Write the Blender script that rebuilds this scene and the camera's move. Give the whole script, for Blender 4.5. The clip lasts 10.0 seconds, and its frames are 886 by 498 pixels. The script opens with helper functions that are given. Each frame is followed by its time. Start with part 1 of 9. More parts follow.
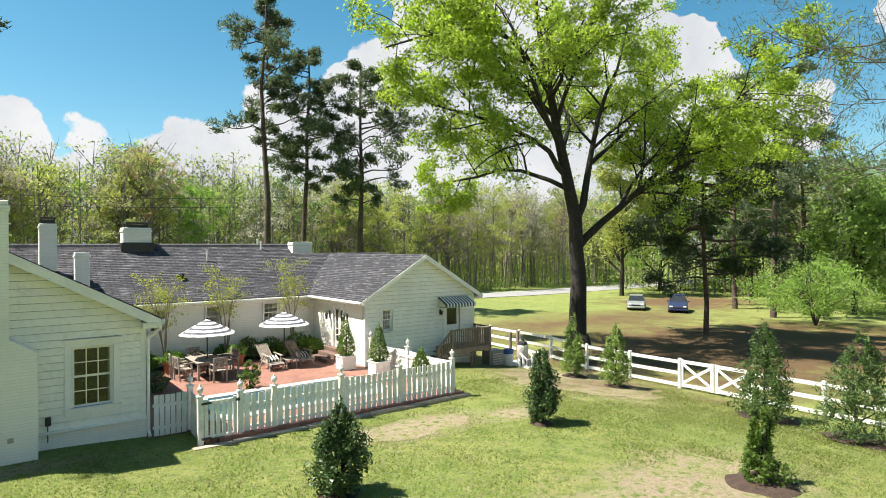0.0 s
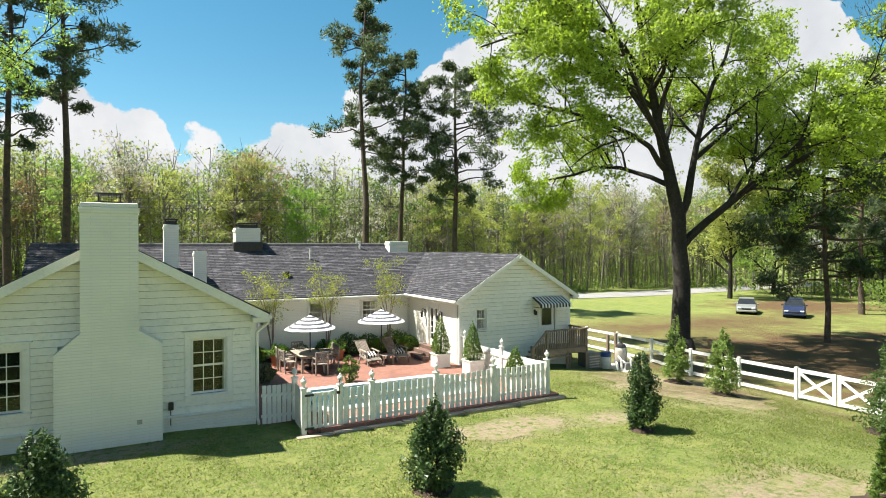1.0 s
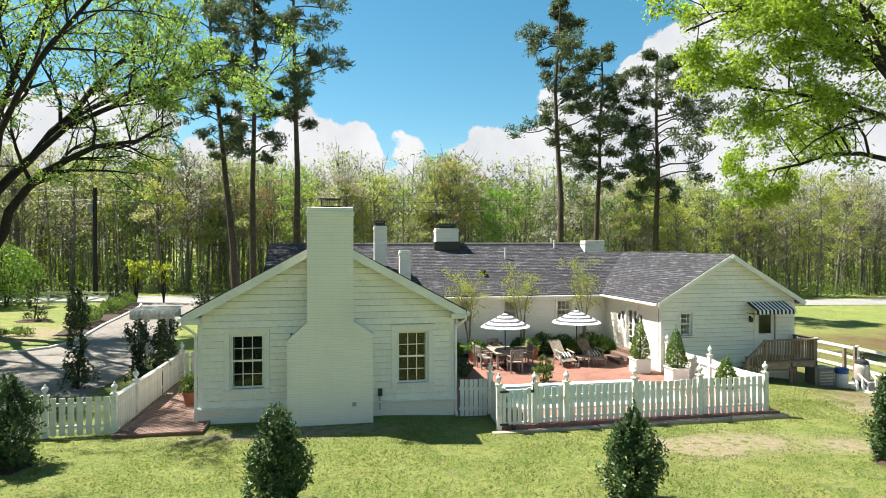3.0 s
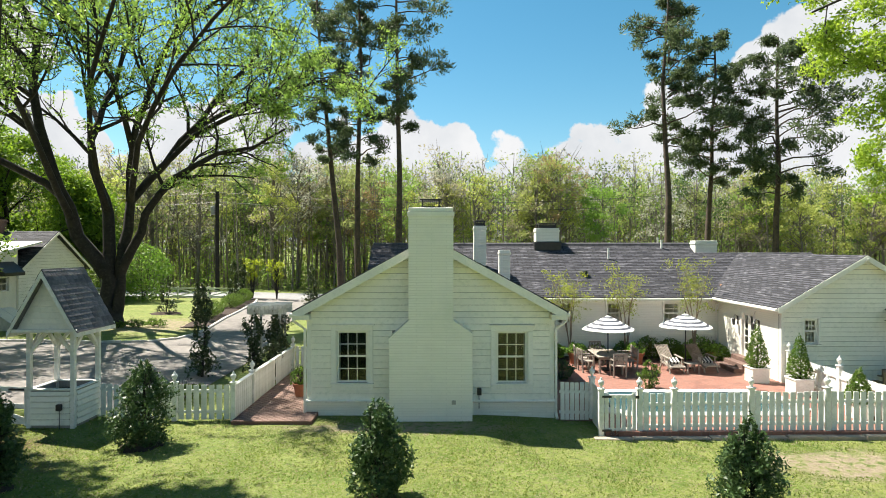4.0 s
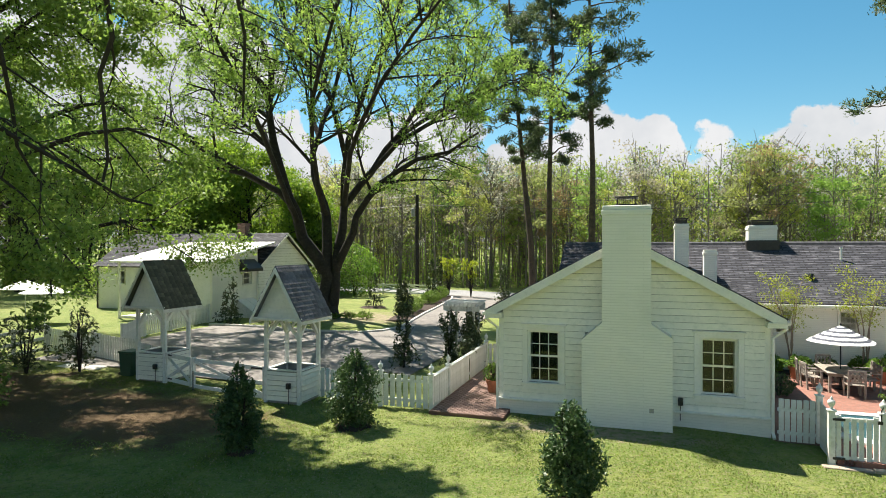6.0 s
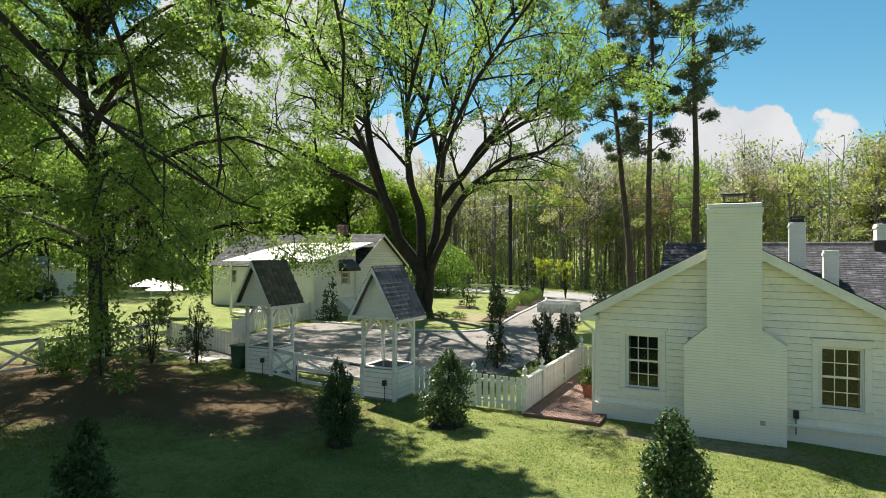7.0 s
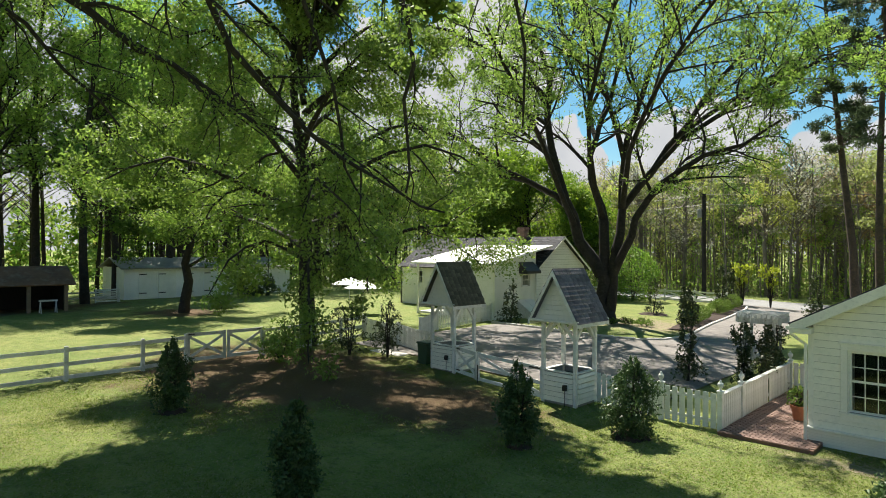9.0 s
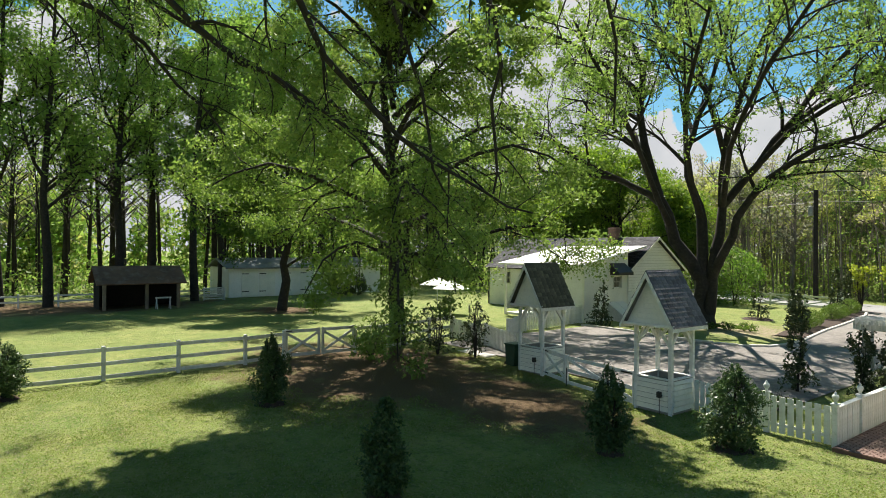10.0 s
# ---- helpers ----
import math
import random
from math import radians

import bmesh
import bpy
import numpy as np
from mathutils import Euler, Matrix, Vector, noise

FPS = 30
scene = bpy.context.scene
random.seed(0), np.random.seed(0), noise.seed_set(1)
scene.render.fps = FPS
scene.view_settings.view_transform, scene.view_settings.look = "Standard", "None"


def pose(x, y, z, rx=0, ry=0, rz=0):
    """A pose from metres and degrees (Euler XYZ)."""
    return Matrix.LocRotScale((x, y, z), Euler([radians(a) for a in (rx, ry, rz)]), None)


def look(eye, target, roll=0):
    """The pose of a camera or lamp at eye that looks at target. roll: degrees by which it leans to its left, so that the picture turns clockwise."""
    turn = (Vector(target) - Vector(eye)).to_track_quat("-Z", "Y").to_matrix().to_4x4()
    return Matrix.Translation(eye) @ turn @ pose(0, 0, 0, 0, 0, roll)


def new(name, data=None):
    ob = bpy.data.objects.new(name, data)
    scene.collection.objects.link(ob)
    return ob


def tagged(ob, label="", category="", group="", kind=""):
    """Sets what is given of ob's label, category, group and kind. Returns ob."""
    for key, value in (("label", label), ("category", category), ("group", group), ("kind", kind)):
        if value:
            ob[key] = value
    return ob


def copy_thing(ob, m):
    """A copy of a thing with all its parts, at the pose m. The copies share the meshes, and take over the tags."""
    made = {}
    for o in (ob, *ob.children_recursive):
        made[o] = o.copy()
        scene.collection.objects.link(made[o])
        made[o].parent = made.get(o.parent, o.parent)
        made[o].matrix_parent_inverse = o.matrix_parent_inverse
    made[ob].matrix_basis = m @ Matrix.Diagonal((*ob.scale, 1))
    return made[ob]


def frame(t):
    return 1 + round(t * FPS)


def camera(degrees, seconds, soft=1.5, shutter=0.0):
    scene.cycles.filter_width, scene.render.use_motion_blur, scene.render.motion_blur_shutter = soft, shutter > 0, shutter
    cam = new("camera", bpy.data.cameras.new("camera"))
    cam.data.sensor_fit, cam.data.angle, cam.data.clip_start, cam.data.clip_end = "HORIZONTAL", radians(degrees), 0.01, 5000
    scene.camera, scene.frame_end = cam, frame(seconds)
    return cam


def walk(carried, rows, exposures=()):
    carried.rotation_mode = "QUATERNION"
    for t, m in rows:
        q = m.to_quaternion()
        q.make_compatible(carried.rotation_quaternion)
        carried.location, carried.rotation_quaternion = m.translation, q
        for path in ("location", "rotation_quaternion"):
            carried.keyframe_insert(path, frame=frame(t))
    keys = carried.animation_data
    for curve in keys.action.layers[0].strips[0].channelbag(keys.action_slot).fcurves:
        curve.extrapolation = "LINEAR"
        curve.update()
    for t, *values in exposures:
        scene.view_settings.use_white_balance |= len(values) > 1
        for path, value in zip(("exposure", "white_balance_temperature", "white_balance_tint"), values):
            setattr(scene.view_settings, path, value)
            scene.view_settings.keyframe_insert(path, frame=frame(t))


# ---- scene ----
cam = camera(73.04, 10.0, soft=0.95)
PATH = [
    (0.0, pose(0.0, 0.0, 5.0, 89.98, 0.34, -37.07)),
    (0.5, pose(0.0, 0.0, 5.0, 89.97, 0.29, -32.79)),
    (1.0, pose(0.0, 0.0, 5.0, 89.97, 0.24, -28.07)),
    (1.5, pose(0.0, 0.0, 5.0, 89.98, 0.18, -23.62)),
    (2.0, pose(0.0, 0.0, 5.0, 89.97, 0.17, -18.79)),
    (3.5, pose(0.0, 0.0, 5.0, 89.99, 0.13, -4.94)),
    (4.0, pose(0.0, 0.0, 5.0, 89.99, 0.03, -0.10)),
    (4.5, pose(0.0, 0.0, 5.0, 89.98, 0.01, 4.39)),
    (5.0, pose(0.0, 0.0, 5.0, 89.95, 0.05, 9.21)),
    (5.5, pose(0.0, 0.0, 5.0, 89.94, 0.02, 13.61)),
    (7.0, pose(0.0, 0.0, 5.0, 90.01, -0.01, 27.00)),
    (7.5, pose(0.0, 0.0, 5.0, 90.05, -0.05, 31.12)),
    (8.0, pose(0.0, 0.0, 5.0, 90.11, -0.17, 35.58)),
    (8.5, pose(0.0, 0.0, 5.0, 90.16, -0.22, 39.74)),
    (9.0, pose(0.0, 0.0, 5.0, 90.21, -0.28, 44.14)),
    (9.5, pose(0.0, 0.0, 5.0, 90.24, -0.25, 48.16)),
    (10.0, pose(0.0, 0.0, 5.0, 90.25, -0.28, 52.50)),
]
walk(cam, PATH, exposures=[(0.0, 1.38, 6830, 9), (3.5, 1.42, 6830, 9), (4.5, 1.36, 6830, 9), (6.0, 1.30, 6830, 9), (8.0, 1.13, 6830, 9), (10.0, 1.10, 6830, 9)])

# ---- world, sun ----
SUN_DIR = Vector((-0.84 * math.cos(radians(58)), 0.54 * math.cos(radians(58)), math.sin(radians(58)))).normalized()
world = bpy.data.worlds.new("world")
scene.world = world
world.use_nodes = True
wn, wl = world.node_tree.nodes, world.node_tree.links
wn.clear()
w_out = wn.new("ShaderNodeOutputWorld")
w_bg = wn.new("ShaderNodeBackground")
sky = wn.new("ShaderNodeTexSky")
sky.sky_type = "NISHITA"
sky.sun_disc = False
sky.sun_elevation = radians(58)
sky.sun_rotation = math.atan2(SUN_DIR.x, SUN_DIR.y) % (2 * math.pi)
sky.air_density, sky.dust_density, sky.ozone_density = 1.0, 0.4, 2.0
w_bg.inputs["Strength"].default_value = 0.05
w_co = wn.new("ShaderNodeTexCoord")
w_sep = wn.new("ShaderNodeSeparateXYZ")
wl.new(w_co.outputs["Generated"], w_sep.inputs["Vector"])


def w_math(op, a, b=0.0, c=0.0):
    n = wn.new("ShaderNodeMath")
    n.operation = op
    for k, v in enumerate((a, b, c)):
        if isinstance(v, (int, float)):
            n.inputs[k].default_value = v
        else:
            wl.new(v, n.inputs[k])
    return n.outputs[0]


def w_noise(scale, detail, rough=0.55):
    n = wn.new("ShaderNodeTexNoise")
    n.inputs["Scale"].default_value, n.inputs["Detail"].default_value, n.inputs["Roughness"].default_value = scale, detail, rough
    wl.new(w_co.outputs["Generated"], n.inputs["Vector"])
    return n.outputs["Fac"]


# a bank of cumulus all round the horizon: how high it stands by bearing (degrees, left positive), and how broken it is
w_az = w_math("ARCTAN2", w_math("MULTIPLY", w_sep.outputs["X"], -1.0), w_sep.outputs["Y"])
w_up = w_math("DIVIDE", w_sep.outputs["Z"], w_math("SQRT", w_math("SUBTRACT", 1.001, w_math("POWER", w_sep.outputs["Z"], 2.0))))
w_bank = wn.new("ShaderNodeValToRGB")
wl.new(w_math("MULTIPLY_ADD", w_az, 57.2958 / 360.0, 0.5), w_bank.inputs["Fac"])
BANK = [(-180, 0.32, 0.5), (-66, 0.36, 0.7), (-56, 0.46, 0.5), (-34, 0.46, 0.3), (-27, 0.34, 0.1), (-23, 0.275, 0.0), (-19, 0.262, 0.0), (-17, 0.22, 0.0), (-14, 0.196, 0.0), (-12, 0.178, 0.0), (-9, 0.168, 0.0), (-6, 0.188, 0.0),
        (-4, 0.18, 0.0), (-2.3, 0.235, 0.0), (-0.5, 0.22, 0.0), (1, 0.208, 0.0), (2.5, 0.26, 0.0), (5, 0.225, 0.0), (9, 0.195, 0.1), (15, 0.20, 0.15), (20, 0.27, 0.35), (30, 0.34, 0.42), (60, 0.40, 0.45), (180, 0.32, 0.5)]
for k, (deg, high, broken) in enumerate(BANK):
    e = w_bank.color_ramp.elements
    stop = e[k] if k < 1 else (e[-1] if k == len(BANK) - 1 else e.new(deg / 360.0 + 0.5))
    stop.position = deg / 360.0 + 0.5
    stop.color = (high, broken, 0, 1)
w_rg = wn.new("ShaderNodeSeparateColor")
wl.new(w_bank.outputs["Color"], w_rg.inputs["Color"])
w_lump = wn.new("ShaderNodeTexVoronoi")
w_lump.feature = "SMOOTH_F1"
w_lump.inputs["Scale"].default_value, w_lump.inputs["Smoothness"].default_value = 17.0, 0.4
wl.new(w_co.outputs["Generated"], w_lump.inputs["Vector"])
w_soft = w_noise(5.0, 4.0)
w_fluff = w_math("MULTIPLY_ADD", w_noise(22.0, 9.0, 0.62), 0.10, -0.05)
w_billow = w_math("MULTIPLY_ADD", w_lump.outputs["Distance"], -0.10, 0.038)
w_gap = w_math("MULTIPLY", w_rg.outputs["Green"], w_math("MULTIPLY_ADD", w_soft, 2.4, -1.2))
w_depth = w_math("SUBTRACT", w_math("ADD", w_math("ADD", w_rg.outputs["Red"], w_fluff), w_math("ADD", w_billow, w_gap)), w_up)
w_ramp = wn.new("ShaderNodeMapRange")
w_ramp.interpolation_type = "SMOOTHSTEP"
w_ramp.inputs["From Min"].default_value, w_ramp.inputs["From Max"].default_value = -0.002, 0.011
wl.new(w_depth, w_ramp.inputs["Value"])
w_mix = wn.new("ShaderNodeMix")
w_mix.data_type = "RGBA"
w_cl = wn.new("ShaderNodeMix")
w_cl.data_type = "RGBA"
w_cl.inputs["A"].default_value = (4.7, 5.15, 5.8, 1)
w_cl.inputs["B"].default_value = (6.9, 7.1, 7.55, 1)
wl.new(w_math("MULTIPLY_ADD", w_noise(9.0, 6.0), 2.2, -0.45), w_cl.inputs["Factor"])
wl.new(w_ramp.outputs["Result"], w_mix.inputs["Factor"])
w_sat = wn.new("ShaderNodeHueSaturation")
w_sat.inputs["Saturation"].default_value = 1.32
w_sat.inputs["Value"].default_value = 1.2
w_sat.inputs["Hue"].default_value = 0.478
wl.new(sky.outputs["Color"], w_sat.inputs["Color"])
wl.new(w_sat.outputs["Color"], w_mix.inputs["A"])
wl.new(w_cl.outputs["Result"], w_mix.inputs["B"])
wl.new(w_mix.outputs["Result"], w_bg.inputs["Color"])
wl.new(w_bg.outputs["Background"], w_out.inputs["Surface"])

sun = new("sun", bpy.data.lights.new("sun", "SUN"))
sun.data.energy = 5.0
sun.data.angle = radians(0.55)
sun.data.color = (1.0, 0.955, 0.88)
sun.matrix_basis = look((0, 0, 60), Vector((0, 0, 60)) - SUN_DIR)

# ---- mesh helpers ----


class Geo:
    """Collects vertices and faces of one mesh."""

    def __init__(self):
        self.v, self.f, self.m = [], [], []

    def add(self, verts, faces, m=0):
        n = len(self.v)
        self.v.extend(tuple(p) for p in verts)
        self.f.extend(tuple(i + n for i in f) for f in faces)
        self.m.extend([m] * len(faces))
        return self

    def box(self, x0, x1, y0, y1, z0, z1, m=0, mat=None):
        p = [(x, y, z) for z in (z0, z1) for y in (y0, y1) for x in (x0, x1)]
        if mat is not None:
            p = [tuple(mat @ Vector(q)) for q in p]
        return self.add(p, [(0, 2, 3, 1), (4, 5, 7, 6), (0, 1, 5, 4), (2, 6, 7, 3), (0, 4, 6, 2), (1, 3, 7, 5)], m)

    def cbox(self, x0, x1, y0, y1, z0, z1, c=0.01, m=0, mat=None):
        """A box with chamfered edges."""
        bm = bmesh.new()
        bmesh.ops.create_cube(bm, size=1.0)
        for q in bm.verts:
            q.co = Vector(((x0 + x1) / 2 + q.co.x * (x1 - x0), (y0 + y1) / 2 + q.co.y * (y1 - y0), (z0 + z1) / 2 + q.co.z * (z1 - z0)))
        bmesh.ops.bevel(bm, geom=bm.edges[:], offset=c, segments=1, affect="EDGES")
        bm.verts.index_update()
        p = [tuple(mat @ q.co) if mat is not None else tuple(q.co) for q in bm.verts]
        self.add(p, [tuple(q.index for q in f.verts) for f in bm.faces], m)
        bm.free()
        return self

    def prism(self, poly, a, b, axis="y", m=0):
        """A polygon of (u, z) pairs drawn out along x or y from a to b, or of (x, y) along z."""
        n = len(poly)
        mk = {"y": lambda u, z, w: (u, w, z), "x": lambda u, z, w: (w, u, z), "z": lambda u, z, w: (u, z, w)}[axis]
        p = [mk(u, z, a) for u, z in poly] + [mk(u, z, b) for u, z in poly]
        f = [tuple(range(n)), tuple(range(2 * n - 1, n - 1, -1))] + [(i, n + i, n + (i + 1) % n, (i + 1) % n) for i in range(n)]
        return self.add(p, f, m)

    def tube(self, pts, radii, n=8, m=0, caps=True):
        pts = [Vector(p) for p in pts]
        if not isinstance(radii, (list, tuple)):
            radii = [radii] * len(pts)
        rings, prev = [], None
        for i, p in enumerate(pts):
            d = (pts[min(i + 1, len(pts) - 1)] - pts[max(i - 1, 0)]).normalized()
            a = prev if prev is not None else (Vector((1, 0, 0)) if abs(d.x) < 0.8 else Vector((0, 1, 0)))
            a = (a - d * a.dot(d)).normalized()
            prev, b = a, d.cross(a)
            rings.append([p + (a * math.cos(2 * math.pi * k / n) + b * math.sin(2 * math.pi * k / n)) * radii[i] for k in range(n)])
        faces = []
        for i in range(len(pts) - 1):
            for k in range(n):
                faces.append((i * n + k, i * n + (k + 1) % n, (i + 1) * n + (k + 1) % n, (i + 1) * n + k))
        if caps:
            faces += [tuple(range(n - 1, -1, -1)), tuple((len(pts) - 1) * n + k for k in range(n))]
        return self.add([q for r in rings for q in r], faces, m)

    def lathe(self, prof, at=(0, 0, 0), n=14, m=0):
        """A profile of (radius, height) turned round the vertical axis."""
        p = [(at[0] + r * math.cos(2 * math.pi * k / n), at[1] + r * math.sin(2 * math.pi * k / n), at[2] + z) for r, z in prof for k in range(n)]
        f = [(i * n + k, i * n + (k + 1) % n, (i + 1) * n + (k + 1) % n, (i + 1) * n + k) for i in range(len(prof) - 1) for k in range(n)]
        f += [tuple(range(n - 1, -1, -1)), tuple((len(prof) - 1) * n + k for k in range(n))]
        return self.add(p, f, m)


BASE = {}


def thing(name, loc=(0, 0, 0), label="", category="", group="", kind=""):
    ob = new(name)
    ob.empty_display_size = 0.2
    ob.location = loc
    BASE[ob] = Vector(loc)
    return tagged(ob, label, category, group, kind)


def mesh_of(name, g, mats, off=Vector((0, 0, 0)), smooth=False):
    me = bpy.data.meshes.new(name)
    me.from_pydata([(p[0] - off[0], p[1] - off[1], p[2] - off[2]) for p in g.v], [], g.f)
    for q in (mats if isinstance(mats, (list, tuple)) else [mats]):
        me.materials.append(q)
    if any(g.m):
        me.polygons.foreach_set("material_index", g.m)
    if smooth:
        me.polygons.foreach_set("use_smooth", [True] * len(me.polygons))
    me.update()
    return me


def part(name, g, material, parent, label="", smooth=False):
    """Links g (in world places) as one mesh object under a thing or under a part."""
    off = BASE[parent]
    ob = new(name, mesh_of(name, g, material, off, smooth))
    ob.parent = parent
    BASE[ob] = off
    return tagged(ob, label)


def solo(name, g, material, label="", category="", group="", kind="", loc=(0, 0, 0), smooth=False):
    """Links g as a thing of one mesh, its origin at loc."""
    ob = new(name, mesh_of(name, g, material, Vector(loc), smooth))
    ob.location = loc
    BASE[ob] = Vector(loc)
    return tagged(ob, label, category, group, kind)


def piece(name, mesh, parent, at, rot=(0, 0, 0), scale=(1, 1, 1)):
    """A piece on shared mesh data under a thing or part; at is a world place."""
    ob = new(name, mesh)
    ob.parent = parent
    ob.location = Vector(at) - BASE[parent]
    ob.rotation_euler, ob.scale = rot, scale
    BASE[ob] = Vector(at)
    return ob


def fast_mesh(name, verts, quads, mats, slots=None):
    """A mesh of equal polygons from arrays."""
    me = bpy.data.meshes.new(name)
    me.vertices.add(len(verts))
    me.vertices.foreach_set("co", np.ascontiguousarray(verts, dtype=np.float32).ravel())
    me.loops.add(quads.size)
    me.loops.foreach_set("vertex_index", np.ascontiguousarray(quads, dtype=np.int32).ravel())
    me.polygons.add(len(quads))
    me.polygons.foreach_set("loop_start", np.arange(0, quads.size, quads.shape[1], dtype=np.int32))
    for q in (mats if isinstance(mats, (list, tuple)) else [mats]):
        me.materials.append(q)
    if slots is not None:
        me.polygons.foreach_set("material_index", np.ascontiguousarray(slots, dtype=np.int32))
    me.update(calc_edges=True)
    me.validate()
    return me


# ---- materials ----
def material(name):
    m = bpy.data.materials.new(name)
    m.use_nodes = True
    nt = m.node_tree
    return m, nt, nt.nodes["Principled BSDF"]


def node(nt, kind, **vals):
    n = nt.nodes.new(kind)
    for k, v in vals.items():
        n.inputs[k.replace("_", " ")].default_value = v
    return n


def noise_mix(nt, vec, scale, detail, a, b, lo=0.35, hi=0.65):
    """Colour a to b by a noise; a and b are colours or output sockets."""
    n = node(nt, "ShaderNodeTexNoise", Scale=scale, Detail=detail, Roughness=0.6)
    nt.links.new(vec, n.inputs["Vector"])
    r = node(nt, "ShaderNodeMapRange", From_Min=lo, From_Max=hi)
    nt.links.new(n.outputs["Fac"], r.inputs["Value"])
    x = nt.nodes.new("ShaderNodeMix")
    x.data_type = "RGBA"
    nt.links.new(r.outputs["Result"], x.inputs["Factor"])
    for key, c in (("A", a), ("B", b)):
        if isinstance(c, tuple):
            x.inputs[key].default_value = (*c, 1)
        else:
            nt.links.new(c, x.inputs[key])
    return x.outputs["Result"]


def bump(nt, bsdf, vec, scale, strength, dist=0.01, detail=6):
    n = node(nt, "ShaderNodeTexNoise", Scale=scale, Detail=detail, Roughness=0.65)
    nt.links.new(vec, n.inputs["Vector"])
    b = node(nt, "ShaderNodeBump", Strength=strength, Distance=dist)
    nt.links.new(n.outputs["Fac"], b.inputs["Height"])
    nt.links.new(b.outputs["Normal"], bsdf.inputs["Normal"])
    return b


def plain(name, c1, c2, scale=3.0, rough=0.6, bs=30.0, bst=0.2, c3=None, fine=25.0, metal=0.0, per_piece=0.0, spec=0.4):
    """Two-scale colour variation, fine relief, and a random shade for each piece."""
    m, nt, b = material(name)
    vec = node(nt, "ShaderNodeTexCoord").outputs["Object"]
    col = noise_mix(nt, vec, scale, 5, c1, c2)
    col = noise_mix(nt, vec, fine, 4, col, c3 if c3 else tuple(0.8 * q for q in c2), 0.5, 0.85)
    if per_piece:
        info = nt.nodes.new("ShaderNodeObjectInfo")
        r = node(nt, "ShaderNodeMapRange", To_Min=1.0 - per_piece, To_Max=1.0 + per_piece)
        nt.links.new(info.outputs["Random"], r.inputs["Value"])
        h = nt.nodes.new("ShaderNodeHueSaturation")
        nt.links.new(r.outputs["Result"], h.inputs["Value"])
        nt.links.new(col, h.inputs["Color"])
        col = h.outputs["Color"]
    nt.links.new(col, b.inputs["Base Color"])
    b.inputs["Roughness"].default_value, b.inputs["Metallic"].default_value = rough, metal
    b.inputs["Specular IOR Level"].default_value = spec
    bump(nt, b, vec, bs, bst)
    return m


def leafy(name, c1, c2, trans=0.45, rough=0.5, gloss=0.25):
    """Thin leaves: each its own shade, light shining through."""
    m, nt, b = material(name)
    info = nt.nodes.new("ShaderNodeNewGeometry")
    ramp = nt.nodes.new("ShaderNodeMix")
    ramp.data_type = "RGBA"
    ramp.inputs["A"].default_value, ramp.inputs["B"].default_value = (*c1, 1), (*c2, 1)
    nt.links.new(info.outputs["Random Per Island"], ramp.inputs["Factor"])
    vec = node(nt, "ShaderNodeTexCoord").outputs["Object"]
    col = noise_mix(nt, vec, 0.35, 3, ramp.outputs["Result"], tuple(0.5 * (p + q) * 0.8 for p, q in zip(c1, c2)), 0.45, 0.75)
    nt.links.new(col, b.inputs["Base Color"])
    b.inputs["Roughness"].default_value, b.inputs["Specular IOR Level"].default_value = rough, gloss
    tr = nt.nodes.new("ShaderNodeBsdfTranslucent")
    hs = node(nt, "ShaderNodeHueSaturation", Hue=0.492, Saturation=1.1, Value=1.3)
    nt.links.new(col, hs.inputs["Color"])
    nt.links.new(hs.outputs["Color"], tr.inputs["Color"])
    mx = nt.nodes.new("ShaderNodeMixShader")
    mx.inputs["Fac"].default_value = trans
    nt.links.new(b.outputs["BSDF"], mx.inputs[1])
    nt.links.new(tr.outputs["BSDF"], mx.inputs[2])
    nt.links.new(mx.outputs["Shader"], nt.nodes["Material Output"].inputs["Surface"])
    return m


WHITE = plain("white_paint", (0.83, 0.82, 0.755), (0.74, 0.74, 0.675), 1.3, 0.55, 60, 0.08, (0.62, 0.63, 0.58), 14)
BOARD = plain("white_clapboard_paint", (0.85, 0.835, 0.74), (0.78, 0.77, 0.68), 0.9, 0.55, 45, 0.10, (0.64, 0.66, 0.58), 8, per_piece=0.03)
FENCEW = plain("white_fence_paint", (0.78, 0.78, 0.75), (0.64, 0.65, 0.60), 2.0, 0.6, 40, 0.15, (0.48, 0.49, 0.43), 10, per_piece=0.05)
GREYW = plain("weathered_fence_paint", (0.70, 0.70, 0.68), (0.52, 0.53, 0.50), 2.0, 0.7, 40, 0.2, (0.36, 0.37, 0.33), 9, per_piece=0.06)
BLACK = plain("black_metal", (0.02, 0.02, 0.02), (0.035, 0.035, 0.035), 5, 0.45, 60, 0.1)
# near-black colour standing in for unlit depth inside the shed and booth
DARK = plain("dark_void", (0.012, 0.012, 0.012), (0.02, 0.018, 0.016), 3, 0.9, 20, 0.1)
STEEL = plain("galvanised_metal", (0.45, 0.46, 0.47), (0.33, 0.34, 0.35), 4, 0.4, 60, 0.1, metal=0.7)
BARK = plain("grey_brown_bark", (0.034, 0.029, 0.025), (0.018, 0.016, 0.014), 2.5, 0.9, 9, 0.9, (0.062, 0.054, 0.046), 7)
PBARK = plain("pine_bark", (0.095, 0.070, 0.053), (0.05, 0.039, 0.033), 2.0, 0.9, 8, 0.9, (0.15, 0.10, 0.07), 6)
TWIG = plain("woodland_bark", (0.23, 0.205, 0.175), (0.11, 0.096, 0.082), 0.25, 0.9, 8, 0.5, (0.32, 0.30, 0.265), 1.2)
